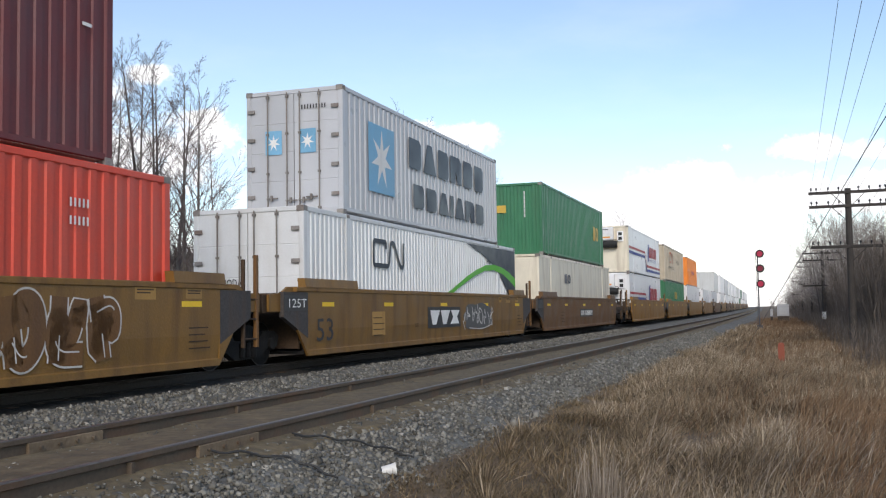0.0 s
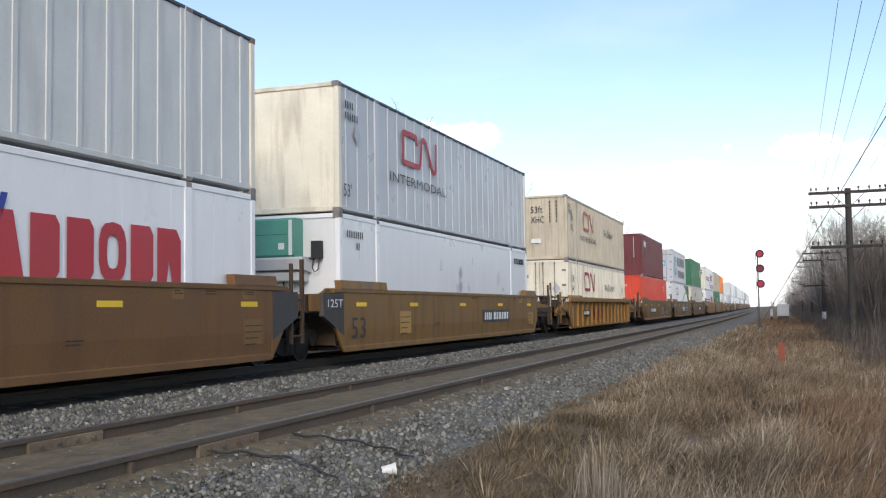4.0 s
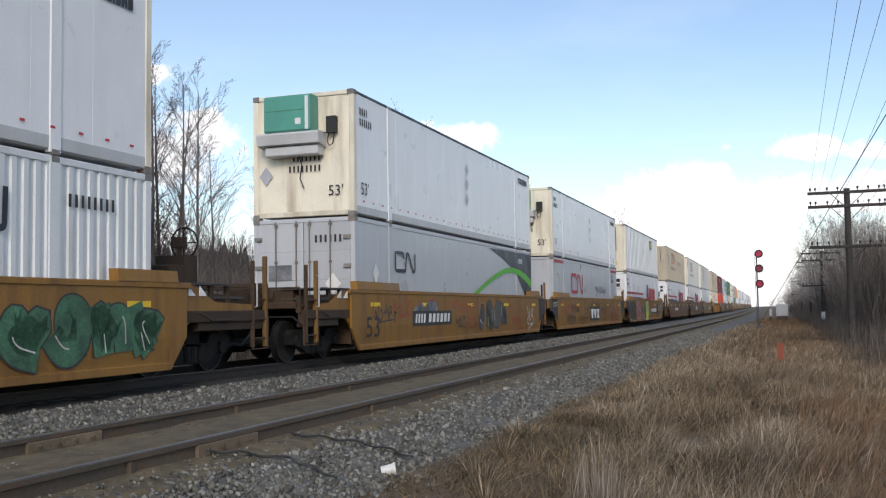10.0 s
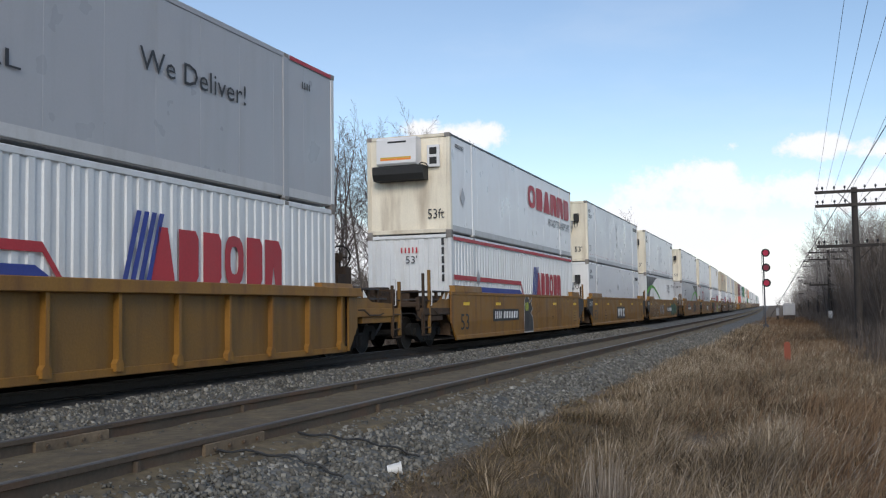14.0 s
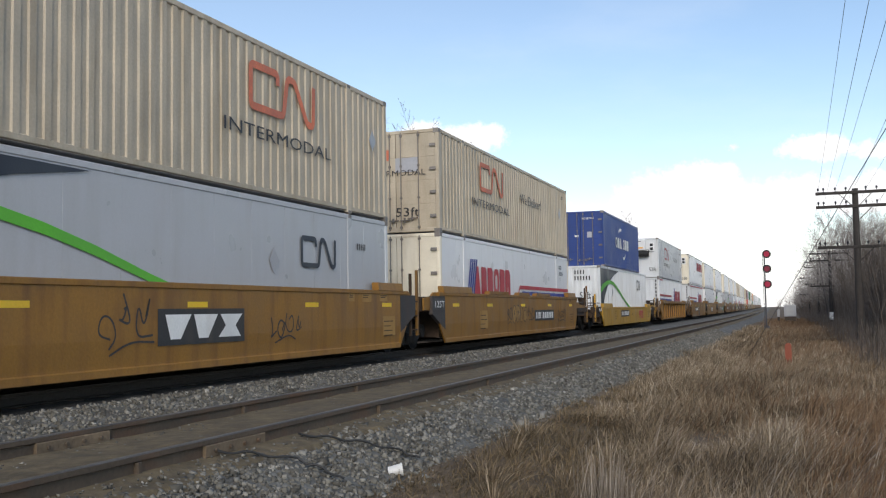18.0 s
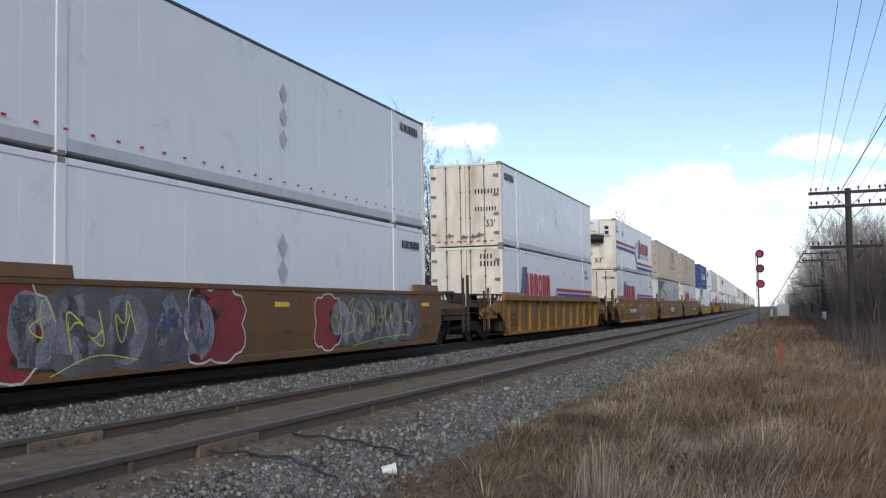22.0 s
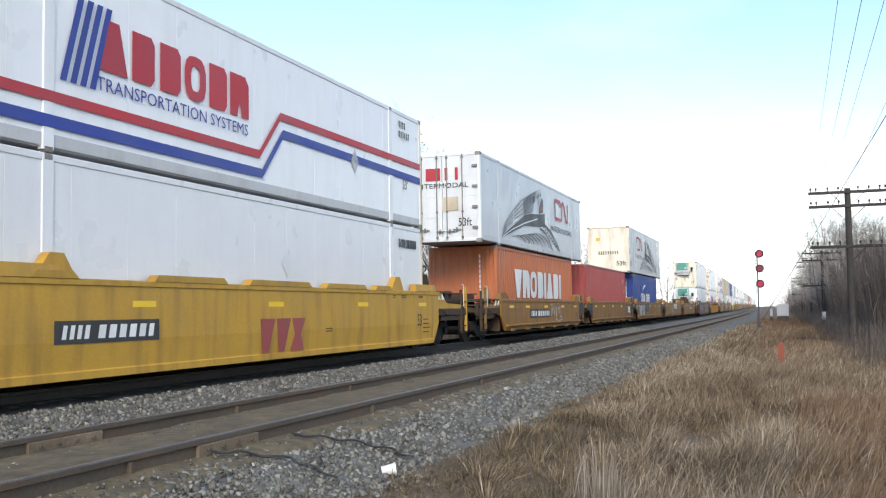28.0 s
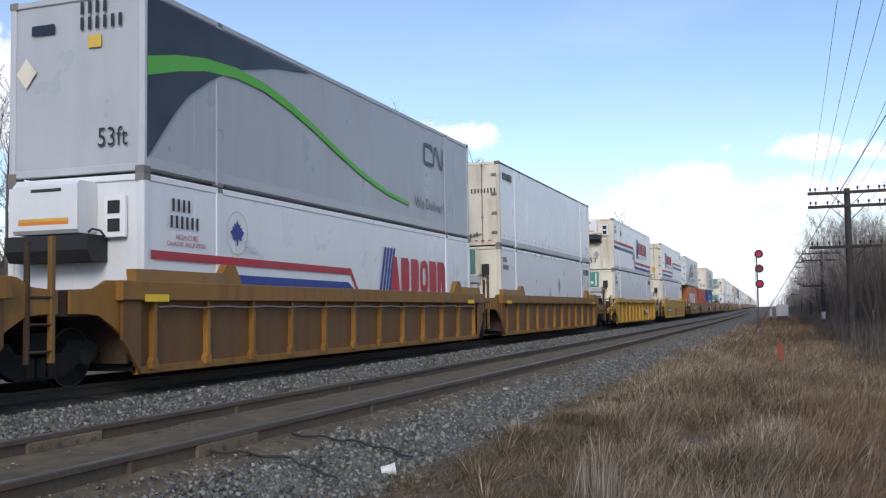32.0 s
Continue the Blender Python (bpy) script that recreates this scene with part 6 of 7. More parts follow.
well_car(-252.9, "smooth", "yellow", "coupler", "coupler", "bright yellow well car with low sides", [("panel", -3.2, -.4, .55, .9), ("logo", 3.4, 5.2, .4, .85, "red", None)], top=1.08)
container(-252.9, LOW, "palegrey", "pale ribbed container with a navy and green end", style="fine", livery=[("ring", 4.0, 5.4, 2.1, 2.7, "navy"), ("ecode", -.0, 2.75, 4, .2, "black"), ("ecode", .0, 2.45, 6, .2, "black"), ("eword", "53ft", .25, 1.55, .55, .3, "black"), ("diamond", -4.6, 1.9, .25, "ghost")] + swoosh(LOW, True))
container(-253.15, HIGH, "blue", "dark blue container with white block marks on top", style="corr", length=12.19, wide=2.44, end="door", livery=[("blocks", -2.6, -.5, 4.35, 4.95, "ob^", "lettering"), ("blocks", -.1, 2.0, 4.35, 4.95, "obb", "lettering"), ("band", [(-1.5, 5.25), (-1.1, 5.42), (-.5, 5.45)], .16, "lettering"), ("band", [(-.1, 3.85), (.3, 3.85), (.7, 4.05)], .16, "lettering"), ("ecode", .1, 5.65, 9, .1, "lettering"), ("epatch", -.85, -.7, 4.75, 4.9, "gold"), ("epatch", -.3, -.1, 4.75, 4.85, "lettering"), ("epatch", .35, .6, 4.7, 5.0, "ghost")])

well_car(-276.3, "smooth", "ochre", "link", "coupler", OCHRE, [("panel", 1.4, 4.4, .60, .99), ("tag", -2.3, .55, .7, .6, "sprayblack", 81), ("piece", -1.6, .5, 1.9, .75, 4, "oldochre", "sprayblack", 83, .1), ("tag", .4, .6, .9, .55, "sprayblack", 84), ("tag", 5.0, .5, 1.6, .6, "sprayblack", 82), ("bump", -4.3, -2.0), ("bump", -.85, .7), ("bump", 1.6, 3.8), ("word", "125T", -9.1, 1.1, .72, .17, "lettering")])
container(-276.3, LOW, "white", "white container with red and blue stripes", end="door", endcol="cream", livery=armour_low(True) + codes(LOW, True))
container(-276.3, HIGH, "tan", "tan ribbed container with red marks on top", style="corr", end="door", endcol="tan", livery=cn(True, "faded", deliver=.4) + [("diamond", 6.6, 4.95, .25, "ghost"), ("code", 7.0, 5.6, 3, .15, "black"), ("epatch", .0, .7, 4.9, 5.3, "ghost"), ("eword", "INTERMODAL", -.9, 4.8, 1.8, .16, "black"), ("eword", "53ft", .0, 3.65, .7, .25, "black"), ("epatch", -.75, -.2, 5.25, 5.55, "faded")])

well_car(-296.05, "smooth", "ochre", "link", "link", OCHRE, [("logo", -1.25, 1.2, .54, 1.1), ("tag", -2.6, .5, 1.2, .8, "sprayblack", 91), ("tag", 2.0, .5, 1.3, .6, "sprayblack", 92), ("word", "53", -7.95, .42, .76, .46, "black"), ("word", "125T", -9.1, 1.1, .72, .17, "lettering")])
container(-296.05, LOW, "grey", "light grey cooled container with a navy and green end", end="cooler_dark", endcol="palegrey", livery=[("ring", 3.6, 5.25, 1.92, 2.55, "navy"), ("diamond", 2.6, 2.0, .25, "ghost"), ("code", 6.3, 2.4, 5, .14, "black")] + swoosh(LOW, True))
container(-296.05, HIGH, "tan", "tan ribbed container with red marks on top", style="corr", end="door", endcol="tan", livery=cn(True, "faded", deliver=None, at=1.6) + [("code", -6.9, 5.4, 2, .25, "black"), ("diamond", 7.2, 5.0, .25, "ghost"), ("eword", "INTERMODAL", -1.0, 5.1, 2.0, .14, "black"), ("eword", "53ft", .2, 3.65, .7, .25, "black"), ("epatch", -.85, -.3, 5.4, 5.75, "faded"), ("ediamond", .55, 5.35, .22, "ghost")])

well_car(-315.8, "smooth", "ochre", "coupler", "link", OCHRE, [("panel", -4.75, -1.8, .63, 1.0), ("word", "53", -7.95, .42, .76, .46, "black"), ("tag", -1.3, .2, 3.9, 1.22, "spraywhite", 101), ("tag", 2.95, .95, .9, .42, "spraywhite", 102), ("tag", 3.0, .3, 1.1, .5, "spraywhite", 103)])
container(-315.8, LOW, "white", "white container with red and blue stripes", end="door", endcol="cream", livery=armour_low(True) + codes(LOW, True) + [("ecode", .5, 2.65, 6, .16, "black")])
container(-315.8, HIGH, "white", "white cooled container with red and blue stripes on top", end="cooler_dark", endcol="cream", livery=armour_high() + codes(HIGH) + [("diamond", -.1, 5.0, .25, "ghost"), ("diamond", .45, 5.0, .25, "ghost"), ("leaf", -5.4, 5.36, .24, "royal"), ("word", "BEST", -5.15, 5.16, .2, .06, "ghost"), ("word", "MANAGED", -5.15, 5.08, .4, .06, "ghost"), ("word", "COMPANIES", -5.15, 5.0, .5, .06, "ghost"), ("word", "53'", -7.2, 4.1, .4, .3, "black"), ("eword", "53'", .1, 3.62, .45, .26, "black"), ("ediamond", -.2, 4.1, .25, "ghost"), ("ediamond", -.8, 4.05, .25, "ghost")], botrail="rail_grey")

well_car(-339.35, "ribbed", "ochre", "coupler", "coupler", "ochre single well car with ribbed sides", [("word", "53", -7.95, .42, .76, .46, "gear"), ("word", "53", 5.75, .62, .6, .4, "gear")])
container(-339.35, LOW, "white", "white container with red and blue stripes", end="door", endcol="cream", livery=armour_low(True) + codes(LOW, True) + [("ecode", .5, 2.75, 4, .17, "black"), ("ecode", .5, 2.5, 6, .17, "black")])
container(-339.35, HIGH, "white", "smooth white container with rear doors on top", end="door", endcol="cream", livery=[("blocks", -7.65, -6.45, 5.5, 5.75, "bobobibnb", "black"), ("vents", 3.53), ("diamond", .3, 5.1, .2, "palegrey"), ("diamond", .3, 4.7, .2, "palegrey"), ("eword", "53'", .75, 3.85, .3, .25, "black"), ("ecode", .35, 5.0, 8, .16, "black"), ("ecode", .35, 4.4, 8, .14, "black")], toprail="rail_dark", botrail="rail_grey")

well_car(-362.95, "smooth", "brown", "coupler", "coupler", "brown well car covered in coloured spray paint",
         [("cloud", -8.5, .15, 2.2, 1.34, "darkred", "spraywhite", 114, 8), ("cloud", -3.4, .15, 1.9, 1.34, "darkred", "spraywhite", 116, 7), ("cloud", 1.1, .2, 1.3, 1.2, "darkred", "spraywhite", 117, 6), ("cloud", 1.7, .2, 5.6, 1.24, "slate", None, 115, 12), ("cloud", -7.2, .17, 4.9, 1.28, "slate", None, 121, 11),
          ("piece", -7.1, .17, 4.6, 1.3, 5, "spray", "soot", 113, .12), ("piece", 1.9, .2, 4.8, 1.25, 5, "spray", "soot", 118, .12), ("tag", -6.8, .3, 2.2, 1.1, "spraylime", 111), ("tag", -4.4, .3, 1.8, 1.1, "royal", 119), ("tag", 2.0, .3, 4.4, 1.1, "spraylime", 112), ("tag", -8.1, .3, .5, .3, "spraywhite", 120)])
container(-362.95, LOW, "white", "smooth white cooled container in a painted well car", end="cooler", livery=codes(LOW) + [("blocks", 6.38, 7.6, 2.6, 2.8, "bobobibnb", "black"), ("diamond", .2, 2.3, .25, "ghost"), ("diamond", .2, 1.8, .25, "ghost")])
container(-362.95, HIGH, "white", "smooth white cooled container on top", end="cooler", endcol="cream", livery=plain_white(HIGH) + end53(HIGH), toprail="rail_dark", botrail="rail_grey")

well_car(-384.35, "short", "ochre", "link", "coupler", "empty ochre well car", [("panel", -.2, 2.8, .74, 1.06), ("tag", 1.4, .4, 2.1, .9, "sprayblack", 121)], half=6.2, top=1.34)
well_car(-400.05, "short", "ochre", "link", "link", "empty ochre well car", [("logo", .2, 2.7, .72, 1.32), ("tag", -2.1, .3, 1.9, 1.0, "spraywhite", 122), ("tag", -5.2, .5, 2.2, .7, "spray", 126), ("word", "40", -5.9, .6, .5, .3, "black"), ("word", "125T", -7.0, .98, .65, .17, "lettering")], half=6.2, top=1.34)
well_car(-415.8, "short", "ochre", "link", "link", OCHRE, [("logo", -2.95, -.8, .72, 1.26, "spray"), ("piece", -5.5, .34, 2.6, .98, 4, "spraywhite", "sprayblack", 129, .13), ("word", "40", -6.1, .55, .5, .3, "black"), ("word", "125T", -7.0, .98, .65, .17, "lettering")], half=6.2, top=1.34)
container(-415.9, LOW, "blue", "royal blue container with white block marks", style="corr", length=12.19, wide=2.44, livery=[("blocks", -2.75, -.6, 1.38, 1.95, "ob^", "lettering"), ("blocks", -.2, 1.9, 1.38, 1.95, "obb", "lettering"), ("band", [(-1.5, 2.25), (-1.1, 2.42), (-.3, 2.5)], .14, "lettering"), ("evcode", .75, 2.75, 8, .12, "lettering"), ("ediamond", -.3, 2.3, .1, "gold")])
container(-415.8, HIGH, "grey", "grey container with a drawing of a train, overhanging", endcol="cream", livery=cn(True, deliver=None, shift=-.22) + steel_train() + [("word", "53ft", -7.7, 3.6, .5, .3, "black"), ("eword", "53ft", .5, 3.62, .6, .3, "black"), ("ecode", -.6, 4.35, 9, .2, "black"), ("diamond", -7.0, 5.3, .25, "ghost"), ("epatch", -.75, -.5, 5.2, 5.4, "gold")], botrail="grey")

well_car(-431.5, "short", "ochre", "link", "link", OCHRE, [("panel", 5.0, 5.9, .6, 1.2), ("tag", 2.9, .65, 1.3, .65, "spray", 124)], half=6.2, top=1.34)
container(-431.5, LOW, "brickred", "faded red corrugated container in a well car", style="corr", length=12.19, wide=2.44, livery=[("code", 5.0, 2.5, 2, .2, "lettering"), ("bar", 5.4, 5.6, 1.9, 2.05, "gold")])
well_car(-447.25, "short", "ochre", "coupler", "link", OCHRE, [("panel", -2.8, .5, .68, 1.0), ("tag", .6, .45, 2.0, .85, "spraywhite", 125)], half=6.2, top=1.34)
container(-447.25, LOW, "rustorange", "rust orange container with tall white block marks", style="corr", length=12.19, wide=2.44, livery=[("blocks", -3.9, 3.8, 1.42, 2.45, "tnobi^bi", "lettering"), ("evcode", .6, 2.75, 8, .13, "lettering")])
container(-447.25, HIGH, "grey", "grey container with a drawing of a train, overhanging", end="door", endcol="palegrey", livery=cn(True, deliver=None, at=2.5) + flip(steel_train()) + [("eword", "53ft", .55, 3.7, .45, .26, "black"), ("eword", "INTERMODAL", -.9, 4.95, 1.8, .16, "black"), ("epatch", -.55, -.05, 5.2, 5.6, "red"), ("epatch", .1, .2, 5.2, 5.6, "red"), ("epatch", .45, .55, 5.2, 5.6, "red"), ("epatch", .0, .55, 4.2, 4.65, "tan")], botrail="grey")

well_car(-468.75, "smooth", "yellow", "coupler", "coupler", "bright yellow well car with smooth sides", [("panel", -6.05, -3.8, .63, .94), ("logo", -.9, .9, .28, .9, "brickred", None), ("word", "53", 7.1, .62, .3, .3, "black"), ("bump", -6.5, -5.6), ("bump", -3.95, -1.9), ("bump", -1.2, 1.2), ("bump", 1.85, 3.9), ("bump", 4.4, 5.4), ("latch", -5.95), ("latch", 5.95)])
container(-468.75, LOW, "white", "smooth white cooled container in a yellow well car", end="cooler", endcol="cream", livery=codes(LOW) + [("blocks", 6.38, 7.6, 2.6, 2.82, "bobobibnb", "black"), ("diamond", .6, 1.95, .25, "palegrey")])
container(-468.75, HIGH, "white", "white container with red and blue stripes on top", end="door", endcol="cream", livery=armour_high(True) + [("code", 6.5, 5.65, 4, .17, "black"), ("code", 6.5, 5.4, 6, .17, "black"), ("diamond", 3.8, 4.4, .28, "ghost"), ("word", "53'", 6.7, 4.1, .35, .25, "black"), ("epatch", .5, .75, 3.8, 4.2, "gold"), ("ecode", .45, 5.6, 6, .15, "black")], botrail="rail_grey")

well_car(-492.3, "ribbed", "yellow", "coupler", "coupler", "bright yellow single well car with ribbed sides", [("word", "53", 5.1, .75, .45, .35, "black"), ("logo", 3.1, 4.65, .6, .92, "lettering", "brickred")])
container(-492.3, LOW, "white", "smooth white cooled container in a yellow well car", end="cooler", endcol="cream", livery=codes(LOW) + [("blocks", 6.37, 7.56, 2.6, 2.85, "bobobibnb", "spraygreen"), ("diamond", .5, 2.1, .25, "palegrey"), ("diamond", .5, 1.7, .25, "palegrey")])
container(-492.3, HIGH, "white", "white cooled container with red and blue stripes on top", end="cooler_dark", endcol="cream", livery=armour_high() + codes(HIGH) + [("diamond", .1, 4.2, .25, "ghost"), ("diamond", -.5, 4.2, .25, "ghost"), ("eword", "53'", -.1, 3.62, .45, .26, "black"), ("ediamond", .3, 4.05, .22, "ghost"), ("ediamond", -.3, 4.05, .22, "ghost"), ("leaf", -5.4, 5.36, .24, "royal"), ("word", "BEST", -5.15, 5.16, .2, .06, "ghost"), ("word", "MANAGED", -5.15, 5.08, .4, .06, "ghost"), ("word", "COMPANIES", -5.15, 5.0, .5, .06, "ghost")], botrail="rail_grey")

well_car(-515.85, "ribbed", "ochre", "link", "coupler", "brown well car with ribbed sides", [("latch", -5.75), ("latch", 6.6)], band=.28)
container(-515.85, LOW, "white", "smooth white cooled container in a brown well car", end="cooler", endcol="cream", livery=codes(LOW) + [("blocks", 6.3, 7.6, 2.58, 2.85, "bobobibnb", "spraygreen"), ("diamond", 1.0, 2.0, .3, "ghost")])
container(-515.85, HIGH, "white", "smooth white container with rear doors on top", end="door", endcol="cream", livery=[("blocks", -7.65, -6.45, 5.5, 5.75, "bobobibnb", "black"), ("vents", 3.53), ("word", "53'", 7.2, 3.65, .35, .28, "black"), ("ecode", .3, 5.0, 8, .16, "black")], toprail="rail_dark", botrail="rail_grey")
well_car(-535.5, "ribbed", "ochre", "link", "link", "brown well car with ribbed sides", [("latch", -5.75), ("latch", 6.6)], band=.28)
container(-535.4, LOW, "white", "white cooled container with red and blue stripes", end="cooler_dark", livery=armour_low() + [("code", -7.35, 2.65, 4, .2, "black"), ("code", -7.4, 2.38, 6, .2, "black"), ("word", "HIGH-CUBE", -7.25, 2.2, .62, .085, "red"), ("word", "CHASSIS REQUIRED", -7.5, 2.08, 1.1, .085, "red"), ("leaf", -5.4, 2.42, .24, "royal"), ("word", "BEST", -5.15, 2.24, .2, .06, "ghost"), ("word", "MANAGED", -5.15, 2.16, .4, .06, "ghost"), ("word", "COMPANIES", -5.15, 2.08, .5, .06, "ghost")])
container(-535.4, HIGH, "midgrey", "smooth grey container with a navy and green end on top", endcol="grey", livery=[("ring", 4.1, 5.7, 4.97, 5.56, "navy"), ("word", "We Deliver!", 3.4, 3.75, 2.3, .28, "spray"), ("ecode", .1, 5.75, 4, .2, "black"), ("ecode", .1, 5.5, 6, .2, "black"), ("eword", "53ft", .45, 3.62, .55, .3, "black"), ("ediamond", -.95, 4.9, .25, "cream"), ("epatch", .25, .5, 5.2, 5.4, "gold"), ("epatch", -.85, -.4, 5.5, 5.66, "navy")] + swoosh(HIGH, True), botrail="grey")
well_car(-555.2, "ribbed", "ochre", "coupler", "link", "brown well car with ribbed sides", band=.28)
container(-555.2, LOW, "white", "white container in a brown well car")

# ------------------------------------------------------------------ beside the line


def leaning(x, y, z=None):
    return Matrix.Translation((x, y, fall(x - float(bow(y)), y) if z is None else z))


def telegraph_pole(x, y, high, arms, label):
    ob = thing("telegraph_pole", label, "telegraph pole", "telegraph poles", leaning(x, y))
    base = ob.matrix_basis.translation.z
    top = high - base
    part("pole", Mesh().tube((0, 0, -.3), (0, 0, top), .16, .12, n=12), wood_mat, ob)
    for z in arms:
        zz = z - base
        a = part("crossarm", Mesh().box(-1.5, 1.5, -.17, -.06, zz - .06, zz + .06, .01), wood_mat, ob)
        for s in (-1, 1):
            part("arm_brace", Mesh().tube((s * .62, -.13, zz - .05), (s * .05, -.12, zz - .62), .016), wood_mat, ob)
        for xx in (-1.4, -1.2, -.75, -.35, .4, .8, 1.2, 1.4):
            part("insulator", kept("insul", lambda: Mesh().tube((0, 0, 0), (0, 0, .07), .016, n=6).tube((0, 0, .07), (0, 0, .11), .04, n=8).tube((0, 0, .11), (0, 0, .17), .045, .03, n=8).done("insulator", glassy)), glassy, a, at=pose(xx, -.115, zz + .06))
    return ob


POLES = [(2.2, 43, 5.70), (2.2, 83, 5.25), (1.93, 123, 6.2), (1.22, 163, 5.4)]
telegraph_pole(2.2, 43, 5.70, (5.54, 4.98, 3.33), "dark weathered telegraph pole with three crossarms")
for x, y, h in POLES[1:]:
    telegraph_pole(x, y, h, (h - .2, h - .75, h - 2.75), "weathered telegraph pole farther along the line")
back = (2.15, -4, 5.8)
spans = [back, POLES[0], POLES[1], POLES[2], POLES[3]]
for k, (xx, low) in enumerate(((-1.4, 0), (-1.2, .56), (-.75, 0), (-.35, .56), (.4, 0), (.8, .56), (1.2, 0), (1.4, .56))):
    ob = thing("overhead_wire", "thin dark wire strung between the telegraph poles", "wire", "wires")
    for (xa, ya, ha), (xb, yb, hb) in zip(spans, spans[1:]):
        pts = []
        for i in range(13):
            s = i / 12
            pts.append((xa + (xb - xa) * s + xx, ya + (yb - ya) * s - .115, ha + (hb - ha) * s - .03 - .45 * 4 * s * (1 - s) * .55 + -low))
        part("span", Mesh().path(pts, .0048, 4), line_mat, ob)
guy = thing("guy_wire", "dark stay wire that runs from the grass up to a pole", "wire")
part("strand", Mesh().path([(-1.85, 33.4, -.9), (1.055, 12.04, 3.115), (2.6, .7, 5.25)], .006, 5), wire_mat, guy)


def signal(x, y):
    ob = thing("railway_signal", "tall signal mast with three round heads, red lights lit", "railway signal", m=leaning(x, y))
    b = ob.matrix_basis.translation.z
    part("mast", Mesh().tube((0, 0, -.1), (0, 0, 4.9 - b), .06, .05, n=12), mast_mat, ob)
    part("base", Mesh().box(-.2, .2, -.2, .2, -.2, .3, .03), mast_mat, ob)
    for i, z in enumerate((4.76, 3.69, 2.58)):
        zz = z - b
        h = part("signal_head", Mesh().tube((.17, -.12, zz), (.17, -.16, zz), .30, n=28).tube((.17, -.12, zz), (.17, .22, zz), .16, n=14).box(0, .17, -.05, .05, zz - .05, zz + .05), paint["rubber"], ob, "round black signal head")
        part("lens", Mesh().tube((.17, -.165, zz), (.17, -.18, zz), .20, n=20), lens_mat if i != 1 else lens_off, h, "glowing red lens" if i != 1 else "dim red lens")
        m = Mesh()
        for k in range(9):
            a = math.pi * k / 8
            m.tube((.17 + .25 * math.cos(a), -.17, zz + .25 * math.sin(a)), (.17 + .24 * math.cos(a), -.5, zz + .2 * math.sin(a) - .02), .016, n=4)
        part("hood", m, paint["rubber"], h)
    m = Mesh()
    for s in (-1, 1):
        m.tube((-.12 + .0 * s, .16 * s, -.1), (-.12, .16 * s, 4.8 - b), .012)
    for k in range(16):
        m.tube((-.12, -.16, .3 + .33 * k), (-.12, .16, .3 + .33 * k), .01)
    part("ladder", m, mast_mat, ob)


signal(-2.42, 75)


def hut(x, y, w_, d_, h_, label, name="relay_cabinet"):
    ob = thing(name, label, "cabinet", m=leaning(x, y, -.12))
    part("plinth", Mesh().box(-w_ / 2 + .03, w_ / 2 - .03, -d_ / 2 + .03, d_ / 2 - .03, -1.0, -.1), tie_mat, ob)
    part("body", Mesh().box(-w_ / 2, w_ / 2, -d_ / 2, d_ / 2, -.1, h_, .02), paint["midgrey"], ob)
    part("roof", Mesh().prism([(-w_ / 2 - .06, h_), (w_ / 2 + .06, h_), (w_ / 2 - .1, h_ + .16), (-w_ / 2 + .1, h_ + .16)], "y", -d_ / 2 - .06, d_ / 2 + .06), alu, ob)
    part("door", Mesh().box(-w_ * .3, w_ * .3, -d_ / 2 - .02, -d_ / 2, .1, h_ - .12, .008), alu, ob)


hut(-1.25, 120, 1.3, 1.0, 1.1, "pale grey trackside equipment cabinet")
hut(-2.47, 118, .3, .3, .6, "small white trackside box", "junction_box")
mk = thing("marker_post", "flat orange plastic marker post in the grass", "marker post", m=leaning(-.41, 30.5))
part("blade", Mesh().prism([(-.085, -.2), (.085, -.2), (.09, .6), (.05, .66), (-.05, .66), (-.09, .6)], "y", -.012, .012), orange_mat, mk)
lab = thing("pole_tag", "small white tag plate on a telegraph pole", "sign")
part("plate", Mesh().box(2.02, 2.33, 82.8, 82.83, -.15, .45, .01), paint["lettering"], lab)
cup = thing("paper_cup", "crushed white paper cup lying on the stones", "litter", m=Matrix.Translation((-3.50, 8.28, -.43)) @ pose(0, 0, 0, 0, 82, 25))
part("cup_wall", Mesh().tube((0, 0, -.05), (0, 0, .07), .042, .056, n=18).tube((0, 0, .062), (0, 0, .075), .06, .06, n=18), paint["lettering"], cup)
part("cup_base", Mesh().tube((0, 0, -.056), (0, 0, -.05), .04, .042, n=18), paint["lettering"], cup)


def cable(pts, label):
    ob = thing("ground_cable", label, "cable", "ground cables")
    part("strand", Mesh().path(pts, .010, 6), paint["rubber"], ob)


def draped(pts):
    out = []
    for (a, b), (c, d) in zip(pts, pts[1:]):
        for i in range(6):
            s = i / 6
            x, y = a + (c - a) * s, b + (d - b) * s
            out.append((x, y, float(np.interp(x, [-4.6, -4.3, -4.0, -3.75, -3.5, -3.1], [-.13, -.18, -.26, -.36, -.46, -.6])) + .045 + .012 * math.sin(7 * s + a)))
    return out


cable(draped([(-4.5, 6.9), (-4.27, 7.13), (-4.0, 7.39), (-3.79, 7.45), (-3.56, 7.44)]), "black cable that lies over the stones")
cable(draped([(-4.4, 8.15), (-4.17, 8.38), (-3.92, 8.64), (-3.68, 8.89), (-3.46, 8.92)]), "black cable that lies over the stones")

